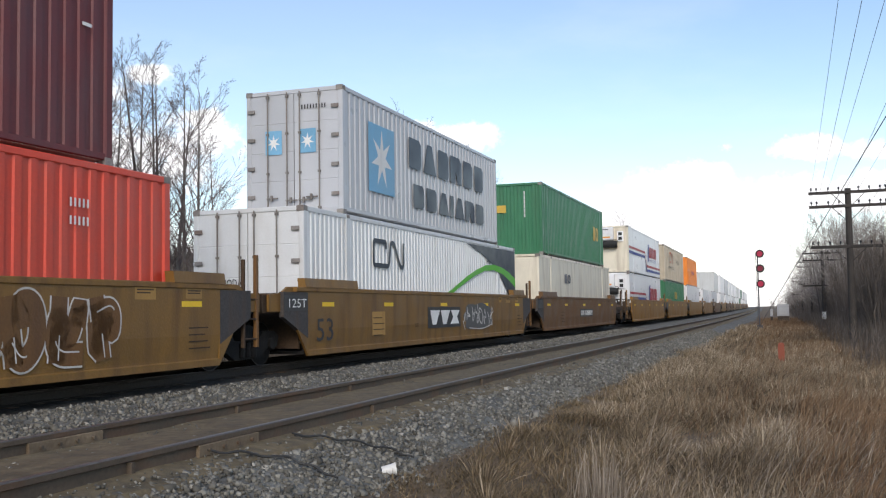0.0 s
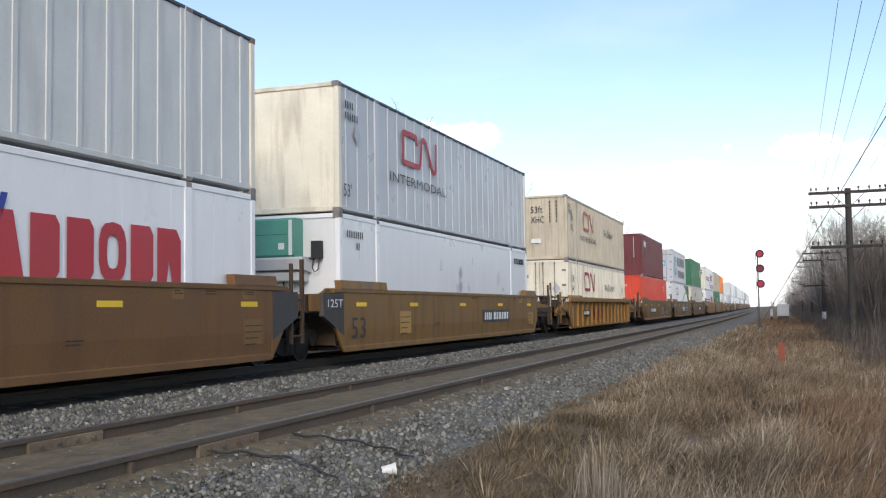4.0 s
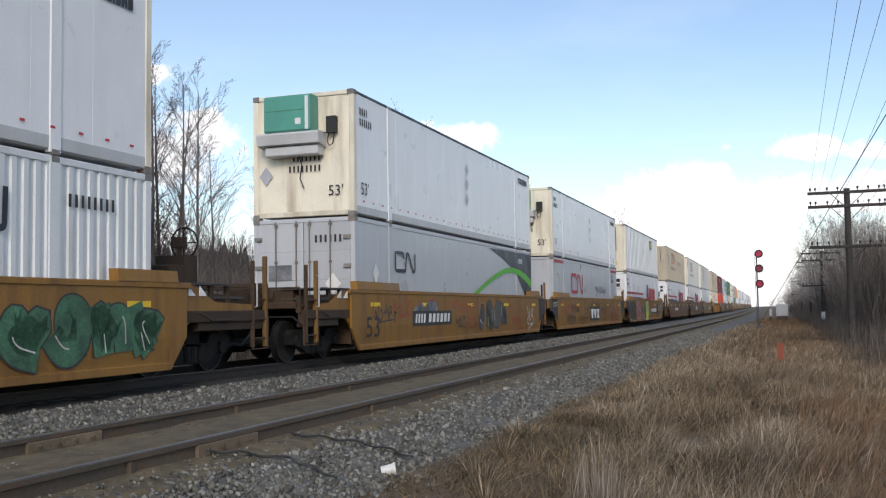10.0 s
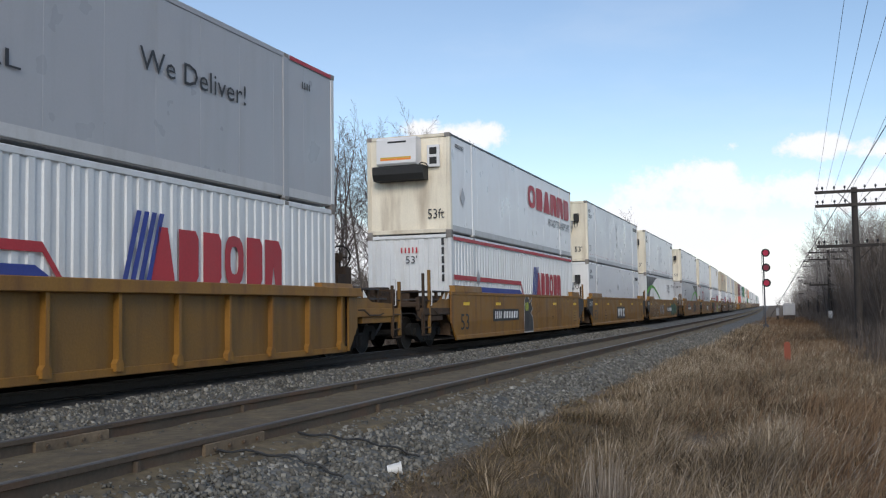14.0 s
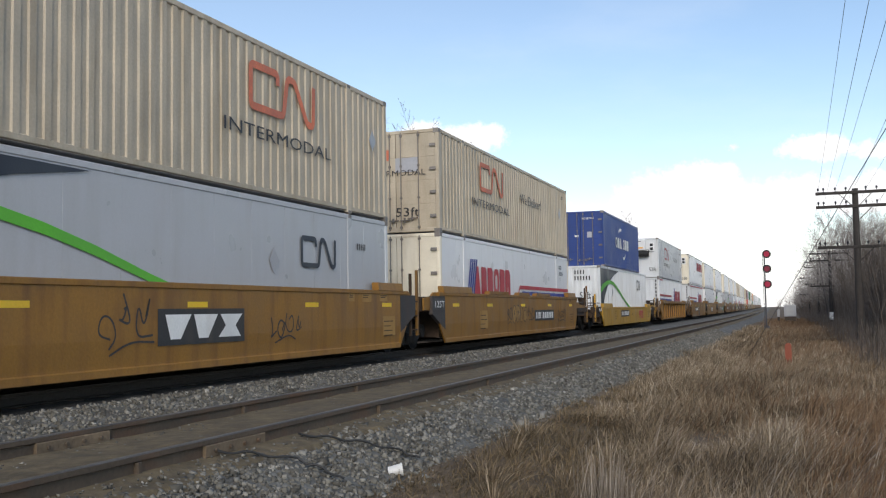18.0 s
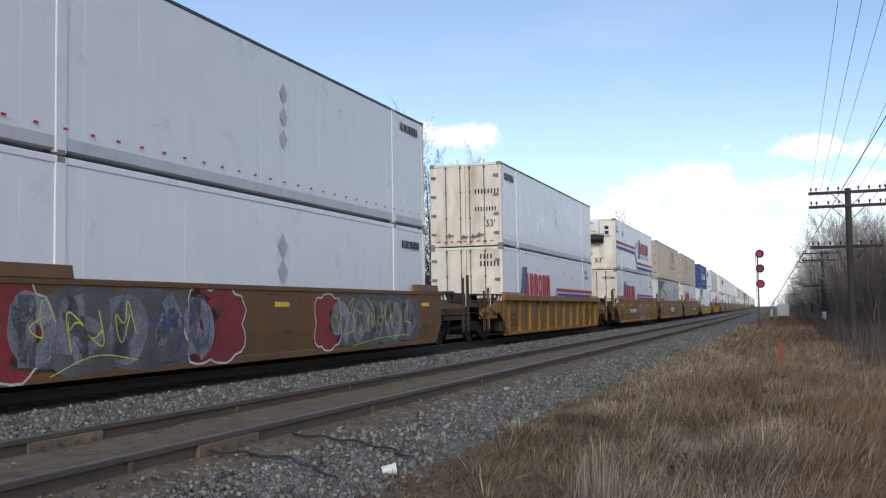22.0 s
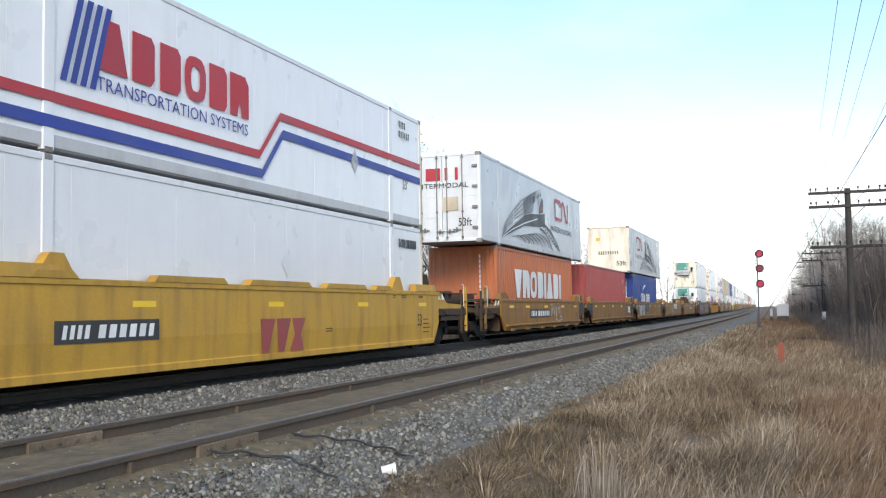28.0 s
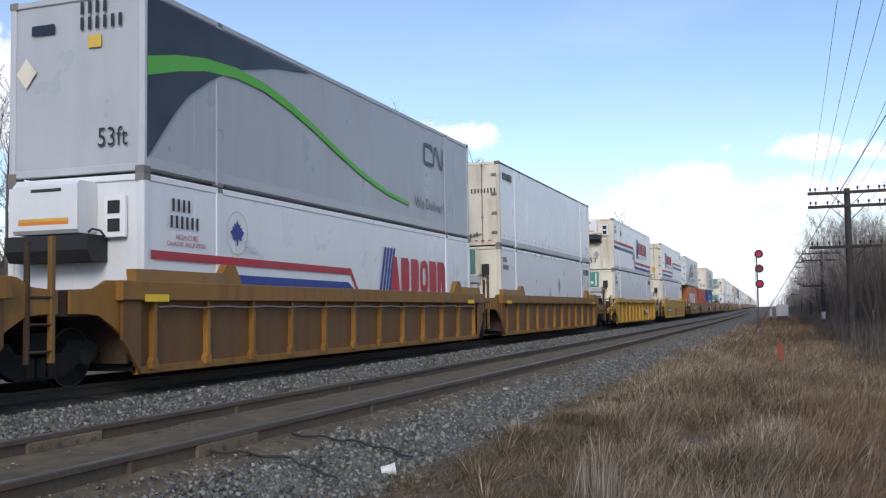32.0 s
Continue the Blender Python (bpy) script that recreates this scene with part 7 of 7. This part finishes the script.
def bulk(name, v, f, material, label, category):
    me = bpy.data.meshes.new(name)
    v, f = np.asarray(v, np.float32), np.asarray(f, np.int32)
    me.vertices.add(len(v))
    me.vertices.foreach_set("co", v.ravel())
    k = f.shape[1]
    me.loops.add(f.size)
    me.loops.foreach_set("vertex_index", f.ravel())
    me.polygons.add(len(f))
    me.polygons.foreach_set("loop_start", np.arange(len(f), dtype=np.int32) * k)
    me.update(calc_edges=True)
    me.materials.append(material)
    return tagged(new(name, me), label, category, kind="stuff")


RNG = np.random.default_rng(11)


def stones(n, xa, xb, ya, yb, size, top, name):
    """Broken stones, each a twisted block."""
    cube = np.array([(x, y, z) for z in (-1, 1) for y in (-1, 1) for x in (-1, 1)], float)
    quads = np.array(((0, 2, 3, 1), (4, 5, 7, 6), (0, 1, 5, 4), (2, 6, 7, 3), (0, 4, 6, 2), (1, 3, 7, 5)))
    s = RNG.random(n) ** 1.6
    y = ya + (yb - ya) * s
    x = RNG.uniform(xa, xb, n)
    z = np.array([top(a) for a in x])
    r = size * RNG.lognormal(0, .32, n)
    shape = cube[None] * RNG.uniform(.55, 1.0, (n, 8, 1)) * RNG.uniform(.55, 1.1, (n, 1, 3))
    a, b = RNG.uniform(0, 6.28, n), RNG.uniform(-.9, .9, n)
    ca, sa, cb, sb = np.cos(a), np.sin(a), np.cos(b), np.sin(b)
    rot = np.zeros((n, 3, 3))
    rot[:, 0, 0], rot[:, 0, 1], rot[:, 1, 0], rot[:, 1, 1] = ca, -sa, sa, ca
    rot[:, 2, 2] = 1
    tilt = np.zeros((n, 3, 3))
    tilt[:, 0, 0], tilt[:, 0, 2], tilt[:, 2, 0], tilt[:, 2, 2] = cb, sb, -sb, cb
    tilt[:, 1, 1] = 1
    p = np.einsum("nij,njk,nvk->nvi", rot, tilt, shape) * r[:, None, None]
    p += np.stack([x + bow(y), y, z + r * .25], 1)[:, None, :]
    f = quads[None] + (np.arange(n) * 8)[:, None, None]
    bulk(name, p.reshape(-1, 3), f.reshape(-1, 4), stone_mat, "loose grey crushed stones", "stones")


stones(24000, -9.1, -6.35, 5, 60, .0215, lambda x: float(np.interp(x, [-9.15, -8.7, -8.3, -7.9, -7.5, -7.1, -6.7, -6.2], [-.2, -.22, -.3, -.36, -.35, -.3, -.22, -.19])), "ballast_stones")
stones(26000, -4.4, -3.0, 4.5, 55, .0185, lambda x: float(np.interp(x, [-4.3, -4.0, -3.75, -3.5, -3.1], [-.19, -.27, -.37, -.47, -.6])), "shoulder_stones")
stones(5000, -4.4, -3.0, -9, 4.6, .02, lambda x: float(np.interp(x, [-4.3, -4.0, -3.75, -3.5, -3.1], [-.19, -.27, -.37, -.47, -.6])), "near_stones")
stones(3000, -6.4, -4.2, 4.5, 40, .010, lambda x: -.142, "scattered_stones")


def blades(n, xa, xb, ya, yb, tall, wide, material, name, label, thin=None, right=True, power=1.5, lean_to=(.38, .06), loose=.4, fans=None):
    """Bent blades of grass; thin(x, y): how dense and tall they stand there, 0 to 1; fans: middles of tufts."""
    if fans is None:
        y = ya + (yb - ya) * RNG.random(n) ** power
        hi = np.minimum(xb, .10 * y + .8) if right else np.full(n, xb)
        x = xa + (hi - xa) * RNG.random(n)
    else:
        pick = RNG.integers(0, len(fans), n)
        c = np.array(fans)[pick]
        out = RNG.normal(0, 1, (n, 2))
        x, y = c[:, 0] + .05 * out[:, 0], c[:, 1] + .05 * out[:, 1]
    dense = np.array([thin(a, b) for a, b in zip(x, y)]) if thin else np.ones(n)
    keep = RNG.random(n) < dense
    x, y, dense = x[keep], y[keep], dense[keep]
    n = len(x)
    patchy = np.array([noise.noise((a * 1.3, b * 1.3, 2)) + .6 * noise.noise((a * .45, b * .45, 7)) for a, b in zip(x, y)])
    z = np.array([fall(a, b) for a, b in zip(x, y)]) - .02
    h = tall * (.35 + .65 * dense) * RNG.uniform(.3, 1.15, n) * np.clip(.85 + .8 * patchy, .25, 1.5)
    lean = RNG.normal(0, loose, (n, 2)) + np.array(lean_to)
    if fans is not None:
        lean = .45 * out[keep] + np.array(lean_to)
    a = RNG.uniform(0, 6.28, n)
    w_ = wide * RNG.uniform(.6, 1.3, n) * (1 + y / 22)
    dx, dy = np.cos(a) * w_, np.sin(a) * w_
    xx = x + bow(y)
    P = []
    for k, (fz, fl, fw) in enumerate(((0, 0, 1), (.56, .5, .8), (1, 1.0, .12))):
        cx, cy, cz = xx + lean[:, 0] * h * fl, y + lean[:, 1] * h * fl, z + h * fz / np.sqrt(1 + .8 * fl * (lean ** 2).sum(1))
        P += [np.stack([cx - dx * fw, cy - dy * fw, cz], 1), np.stack([cx + dx * fw, cy + dy * fw, cz], 1)]
    v = np.stack(P, 1)
    q = np.array([(0, 1, 3, 2), (2, 3, 5, 4)])
    f = q[None] + (np.arange(n) * 6)[:, None, None]
    bulk(name, v.reshape(-1, 3), f.reshape(-1, 4), material, label, "grass")


def verge(x, y):
    """0 on the stones, 1 where the tall grass stands."""
    e = float(np.interp(y, (6, 8, 10.6, 15, 25), (-1.5, -1.7, -2.3, -3.1, -3.65)))
    open_ = 1 - .5 * min(1, max(0, (x - .1) / .5)) * min(1, max(0, (17 - y) / 3))
    return open_ * min(1, max(0, (x - e + .45 * noise.noise((x * .8, y * .6, 1))) / .6))


def mat(x, y):
    """The matted strip between the stones and the tall grass."""
    return min(1, max(0, (x + 3.55 + .55 * noise.noise((x * .5, y * .8, 4))) / .35))


TUFTS = random.Random(23)
CLUMPS = [(-2.84, 8.95), (-2.95, 10.2), (-3.15, 11.6), (-2.2, 7.4)] + [(e + TUFTS.uniform(-3.0, -.4), e2) for e, e2 in [(0, TUFTS.uniform(6, 30)) for _ in range(70)]]
blades(120000, -3.9, 9, 5.5, 34, .33, .0027, grass_mat, "dry_grass", "tall dry brown grass beside the track", verge, lean_to=(.24, .03), loose=.6)
blades(70000, -3.9, 9, 20, 80, .30, .0036, grass_mat, "far_dry_grass", "dry grass farther along the track", verge, power=1.2, loose=.55)
blades(52000, -3.6, 12, 13, 135, .40, .004, rust_grass_mat, "russet_weeds", "russet brown weeds among the grass", lambda x, y: min(1, max(0, (x + 3.2) / 2)), power=1.1)
blades(12000, -.05, 3.2, 5.6, 17, .36, .003, rust_grass_mat, "dark_weeds", "dark russet weeds that stand among the near grass", power=1.2, loose=.35)
blades(62000, -3.9, -.6, 5.2, 24, .17, .0030, mat_grass_mat, "short_grass", "short matted brown grass at the edge of the stones", mat, right=False, lean_to=(.5, -.1), loose=.9)
blades(16000, -3.4, 9, -9, 6, .33, .0032, grass_mat, "near_grass", "dry brown grass round the tripod", mat, right=False, power=1, loose=.6)
blades(5200, 0, 0, 0, 0, .27, .0026, grass_mat, "grass_tufts", "tufts of dry grass that fan outwards", mat, fans=CLUMPS, lean_to=(.15, 0))
blades(200, -1.8, -1.42, 8.0, 9.1, .6, .0026, stalk_mat, "pale_stalks", "upright pale stalks among the grass", right=False, lean_to=(.02, 0), loose=.07)
blades(1500, -1.7, 2.4, 6, 13, .42, .0032, stalk_mat, "pale_straws", "long pale straws that lean over the grass", right=True, lean_to=(.55, .1), loose=.25, power=1)

# ------------------------------------------------------------------ trees


def grow_tree(seed, high, spread, stems=1, density=1.0, droop=0.0):
    """Limbs and twigs of a bare tree, from its root at the origin: lists of trunk, limb and twig pieces."""
    r = random.Random(seed)
    trunk, limbs, twigs = Mesh(), Mesh(), Mesh()

    def limb(p, way, length, rad, level):
        steps = {0: 9, 1: 5, 2: 2, 3: 1}[level]
        pts, rr = [p.copy()], [rad]
        w_ = way.copy()
        for i in range(steps):
            w_ = (w_ + Vector((r.gauss(0, 1), r.gauss(0, 1), r.gauss(0, .6))) * (.018 if level == 0 else .055) + Vector((0, 0, (.02, .065, .04, 0)[level]))).normalized()
            p = p + w_ * (length / steps)
            pts.append(p.copy())
            rr.append(max(rad * (1 - (i + 1) / steps * .88), .0055))
        mesh = (trunk, limbs, twigs, twigs)[level]
        for i in range(steps):
            mesh.tube(pts[i], pts[i + 1], rr[i], rr[i + 1], n=(7, 5, 3, 3)[level], caps=False)
        if level == 3:
            return
        count = int(({0: 33, 1: 15, 2: 4}[level]) * density) + (level == 2)
        for k in range(count):
            s = (k + r.random()) / count * (.72 if level == 0 else .85) + (.28 if level == 0 else .15)
            f = s * steps
            i = min(steps - 1, int(f))
            q = pts[i].lerp(pts[i + 1], f - i)
            a = r.uniform(0, 6.283)
            out = Vector((math.cos(a), math.sin(a), 0))
            base = (pts[i + 1] - pts[i]).normalized()
            side = (out - base * out.dot(base)).normalized()
            tilt = r.uniform(.55, .95) if level == 0 else r.uniform(.4, .75)
            w2 = (base * math.cos(tilt) + side * math.sin(tilt) * (.75 + .35 * spread)).normalized()
            ln = length * ({0: .42, 1: .38, 2: .5}[level]) * (1.25 - s * .85) * r.uniform(.6, 1.15) * (spread if level == 0 else 1)
            limb(q, w2, ln, rr[i] * {0: .36, 1: .45, 2: .6}[level], level + 1)

    turn = r.uniform(0, 6.28)
    for s in range(stems):
        a = turn + 6.28 * s / stems
        o = Vector((math.cos(a), math.sin(a), 0)) * (.35 * (stems > 1))
        way = (Vector((0, 0, 1)) + Vector((math.cos(a), math.sin(a), 0)) * (r.uniform(.10, .2) if stems > 1 else .025)).normalized()
        limb(o - Vector((0, 0, .4)), way, high * r.uniform(.88, 1.0), high * .0095, 0)
    return trunk, limbs, twigs


TREES = {}


def tree(x, y, high, kind, turn, label, pale=False):
    key = (kind, pale)
    if key not in TREES:
        kinds = {"poplar_a": (1, 1.0, .72, 1, .8), "poplar_b": (2, 1.0, .62, 1, .75), "poplar_c": (3, 1.0, .6, 2, .6), "broad_a": (4, 1.0, 1.0, 4, .7), "broad_b": (5, 1.0, .95, 3, .85), "lean": (6, 1.0, .8, 1, .8)}
        seed, _, spread, stems, dens = kinds[kind]
        ob = thing("bare_tree", label, "tree", "trees")
        t, l_, w_ = grow_tree(seed, 12.0, spread, stems, dens)
        tw = pale_twig_mat if pale else twig_mat
        part("trunk", t, bark_mat, ob, smooth=True)
        k_ = len(w_.v)
        w_.v += l_.v
        w_.f += [tuple(i + k_ for i in q) for q in l_.f]
        part("crown", w_, tw, ob, "crown of bare limbs and twigs")
        TREES[key] = ob
        ob.matrix_basis = Matrix.Translation((x, y, -1.5)) @ pose(0, 0, 0, 0, 0, turn) @ Matrix.Scale(high / 12, 4)
        return ob
    src = TREES[key]
    ob = copy_thing(src, Matrix.Translation((x, y, -1.5)) @ pose(0, 0, 0, 0, 0, turn))
    ob.scale = (high / 12,) * 3
    ob["label"] = label
    return ob


def at_bearing(px, y):
    """x at depth y in the direction that lies px right of the picture's left edge."""
    a = radians(YAW) - math.atan((px - 784) / FOCAL)
    return -math.tan(a) * y


def tall_for(py, px, y):
    x = at_bearing(px, y)
    d = math.hypot(x, y) / math.cos(math.atan((px - 784) / FOCAL)) * math.cos(math.atan((px - 784) / FOCAL))
    depth = d * math.cos(math.atan((px - 784) / FOCAL))
    horizon = 549.5 - .0158 * (px - 784)
    return ((horizon - py) / FOCAL * depth + .995 + 1.5) * 1.07


rnd = random.Random(7)
FRONT = [(8, 150, "poplar_a"), (62, 150, "poplar_b"), (92, 165, "poplar_a"), (140, 100, "poplar_b"), (165, 125, "poplar_a"), (196, 118, "poplar_c"), (207, 110, "poplar_b"),
         (243, 130, "poplar_a"), (252, 108, "poplar_b"), (270, 120, "poplar_a"), (300, 125, "poplar_c"), (322, 150, "poplar_a"), (352, 168, "lean"), (385, 270, "lean"), (-40, 150, "poplar_b"), (-90, 160, "poplar_c")]
for px, py, kind in FRONT:
    y = rnd.uniform(45, 52)
    tree(at_bearing(px, y), y, tall_for(py, px, y), kind, rnd.uniform(0, 360), "tall bare poplar with a slim grey trunk")
for px, py, kind in [(495, 330, "poplar_a"), (530, 285, "broad_b"), (562, 240, "broad_a"), (600, 265, "poplar_c"), (655, 245, "broad_a"), (690, 262, "broad_b"), (720, 280, "poplar_a"),
                     (772, 295, "broad_a"), (800, 305, "broad_b"), (845, 340, "broad_a"), (870, 355, "poplar_c")]:
    y = rnd.uniform(66, 80)
    tree(at_bearing(px, y), y, tall_for(py, px, y), kind, rnd.uniform(0, 360), "bare broad tree with many forked limbs")
for px, py, kind in [(925, 345, "poplar_b"), (905, 385, "broad_b"), (960, 415, "broad_a"), (990, 405, "poplar_a"), (1020, 430, "broad_b"), (1060, 435, "broad_a"), (450, 420, "broad_a"), (425, 430, "broad_b"), (1110, 385, "poplar_b"), (1140, 460, "broad_b"), (1180, 470, "broad_a"), (1230, 485, "broad_b")]:
    y = max(rnd.uniform(100, 150), 22 / math.tan(radians(YAW) - math.atan((px - 784) / FOCAL)))     # clear of the tracks
    tree(at_bearing(px, y), y, tall_for(py, px, y), kind, rnd.uniform(0, 360), "bare tree at the edge of the wood")
for px, py, kind, y in [(1460, 405, "broad_a", 92), (1490, 390, "broad_b", 88), (1520, 395, "broad_a", 95), (1548, 400, "broad_b", 86), (1575, 395, "broad_a", 84), (1454, 442, "broad_b", 120), (1439, 457, "broad_a", 140),
                        (1475, 392, "broad_b", 100), (1505, 388, "broad_a", 96), (1534, 392, "broad_b", 92), (1560, 396, "broad_a", 98), (1464, 420, "broad_a", 105), (1446, 444, "broad_b", 128), (1432, 464, "broad_a", 150), (1512, 400, "broad_b", 80), (1556, 405, "broad_b", 76), (1416, 482, "broad_b", 175), (1402, 502, "broad_a", 205), (1424, 477, "broad_b", 165), (1409, 492, "broad_a", 190), (1394, 512, "broad_b", 230), (1379, 522, "broad_a", 270), (1364, 529, "broad_b", 320)]:
    tree(at_bearing(px, y), y, tall_for(py, px, y), kind, rnd.uniform(0, 360), "pale bare tree behind the brush", pale=True)


def thicket(n, place, tall, name, label, material=brush_mat, branches=5):
    """Bare brush: many thin forked stems."""
    v, f = [], []
    base = np.array([(-1, 0), (.5, .87), (.5, -.87)])
    r = np.random.default_rng(len(name))
    for i in range(n):
        x, y, k = place(r)
        z = -1.6
        h = tall * k * r.uniform(.45, 1.1)
        top = np.array([x + r.normal(0, .12) * h, y + r.normal(0, .12) * h, z + h])
        root = np.array([x, y, z])
        rad = .008 + .0034 * h
        segs = [(root, top, rad)]
        for b in range(branches):
            s = r.uniform(.25, .95)
            p = root + (top - root) * s
            q = p + np.array([r.normal(0, .35), r.normal(0, .35), r.uniform(.2, .9)]) * h * .3
            segs.append((p, q, rad * .55))
        for p, q, rd in segs:
            b0 = len(v)
            for c, k2 in ((p, 1), (q, .35)):
                for e in base:
                    v.append((c[0] + e[0] * rd * k2, c[1] + e[1] * rd * k2, c[2]))
            f += [(b0, b0 + 1, b0 + 4, b0 + 3), (b0 + 1, b0 + 2, b0 + 5, b0 + 4), (b0 + 2, b0, b0 + 3, b0 + 5)]
    bulk(name, v, f, material, label, "brush")


def left_place(r):
    px = r.uniform(-120, 1050)
    y = r.uniform(46, 120) if px > 420 else r.uniform(42, 75)
    y = max(y, 17.5 / math.tan(radians(YAW) - math.atan((px - 784) / FOCAL)))
    return at_bearing(px, y), y, 1.0 + .004 * (y - 50)


def wood_place(r):
    px = r.uniform(-150, 1000)
    y = r.uniform(95, 130)
    return at_bearing(px, y), y, 1.0 if px < 440 else .55


def right_place(r):
    y = 42 + 240 * r.random() ** 1.7
    return 3.4 + 9 * r.random() ** 1.3 + float(bow(y)) + .35 * noise.noise((y * .1, 0, 0)), y, 1.0


thicket(14000, left_place, 5.0, "bare_thicket_west", "dense bare brown brush behind the train")
thicket(11500, right_place, 5.2, "bare_thicket_east", "dense dark bare brush beside the pole line", branches=7)

thicket(11000, wood_place, 11.0, "bare_wood_west", "distant bare brown wood behind the train", far_wood_mat)


def hem_place(r):
    y = 27 + 150 * r.random() ** 1.5
    return 1.6 + 5 * r.random() + float(bow(y)), y, 1.0


thicket(4800, hem_place, 1.9, "low_brush", "low brown brush at the foot of the thicket", branches=4)


def conifers():
    v, f = [], []
    r = np.random.default_rng(9)
    for i in range(560):
        px = r.uniform(-150, 440)
        y = r.uniform(125, 180)
        x = at_bearing(px, y)
        h = r.uniform(8, 14.5) * y / 150
        for k in range(13):
            s = k / 13
            rad = h * .34 * (1 - s) + .3
            z0 = -1.5 + h * s
            m = 9
            b = len(v)
            for j in range(m):
                a = 6.283 * (j + r.random() * .6) / m
                q = rad * r.uniform(.55, 1.1)
                v.append((x + q * math.cos(a), y + q * math.sin(a), z0 - .25))
            v.append((x, y, z0 + h * .13))
            for j in range(m):
                f.append((b + j, b + (j + 1) % m, b + m))
    bulk("conifer_wood", v, f, conifer_mat, "dark line of conifers on the skyline", "wood")


conifers()

# ------------------------------------------------------------------ the train runs


SPIN = 1 / .42          # radians of turn for each metre


def motions():
    for ob, u, z in TRAIN:
        walk(ob, [(t, on_track(u + gone(t), z)) for t in (0, 4, 8, 12, 16, 20, 24, 28, 32)])
    # the wheels turn in step with the way gone, keyed while they pass close by
    for w_, u in WHEELS:
        near = [k / 30 for k in range(961) if 4 < u + gone(k / 30) < 34]
        if not near:
            continue
        p_ = w_.location.copy()
        rows = [(t, Matrix.Translation(p_) @ Matrix.Rotation(-gone(t) * SPIN, 4, "X")) for t in near]
        if near[0] > 0:
            rows.insert(0, (0, rows[0][1]))
        if near[-1] < 32:
            rows.append((32, rows[-1][1]))
        walk(w_, rows)


motions()
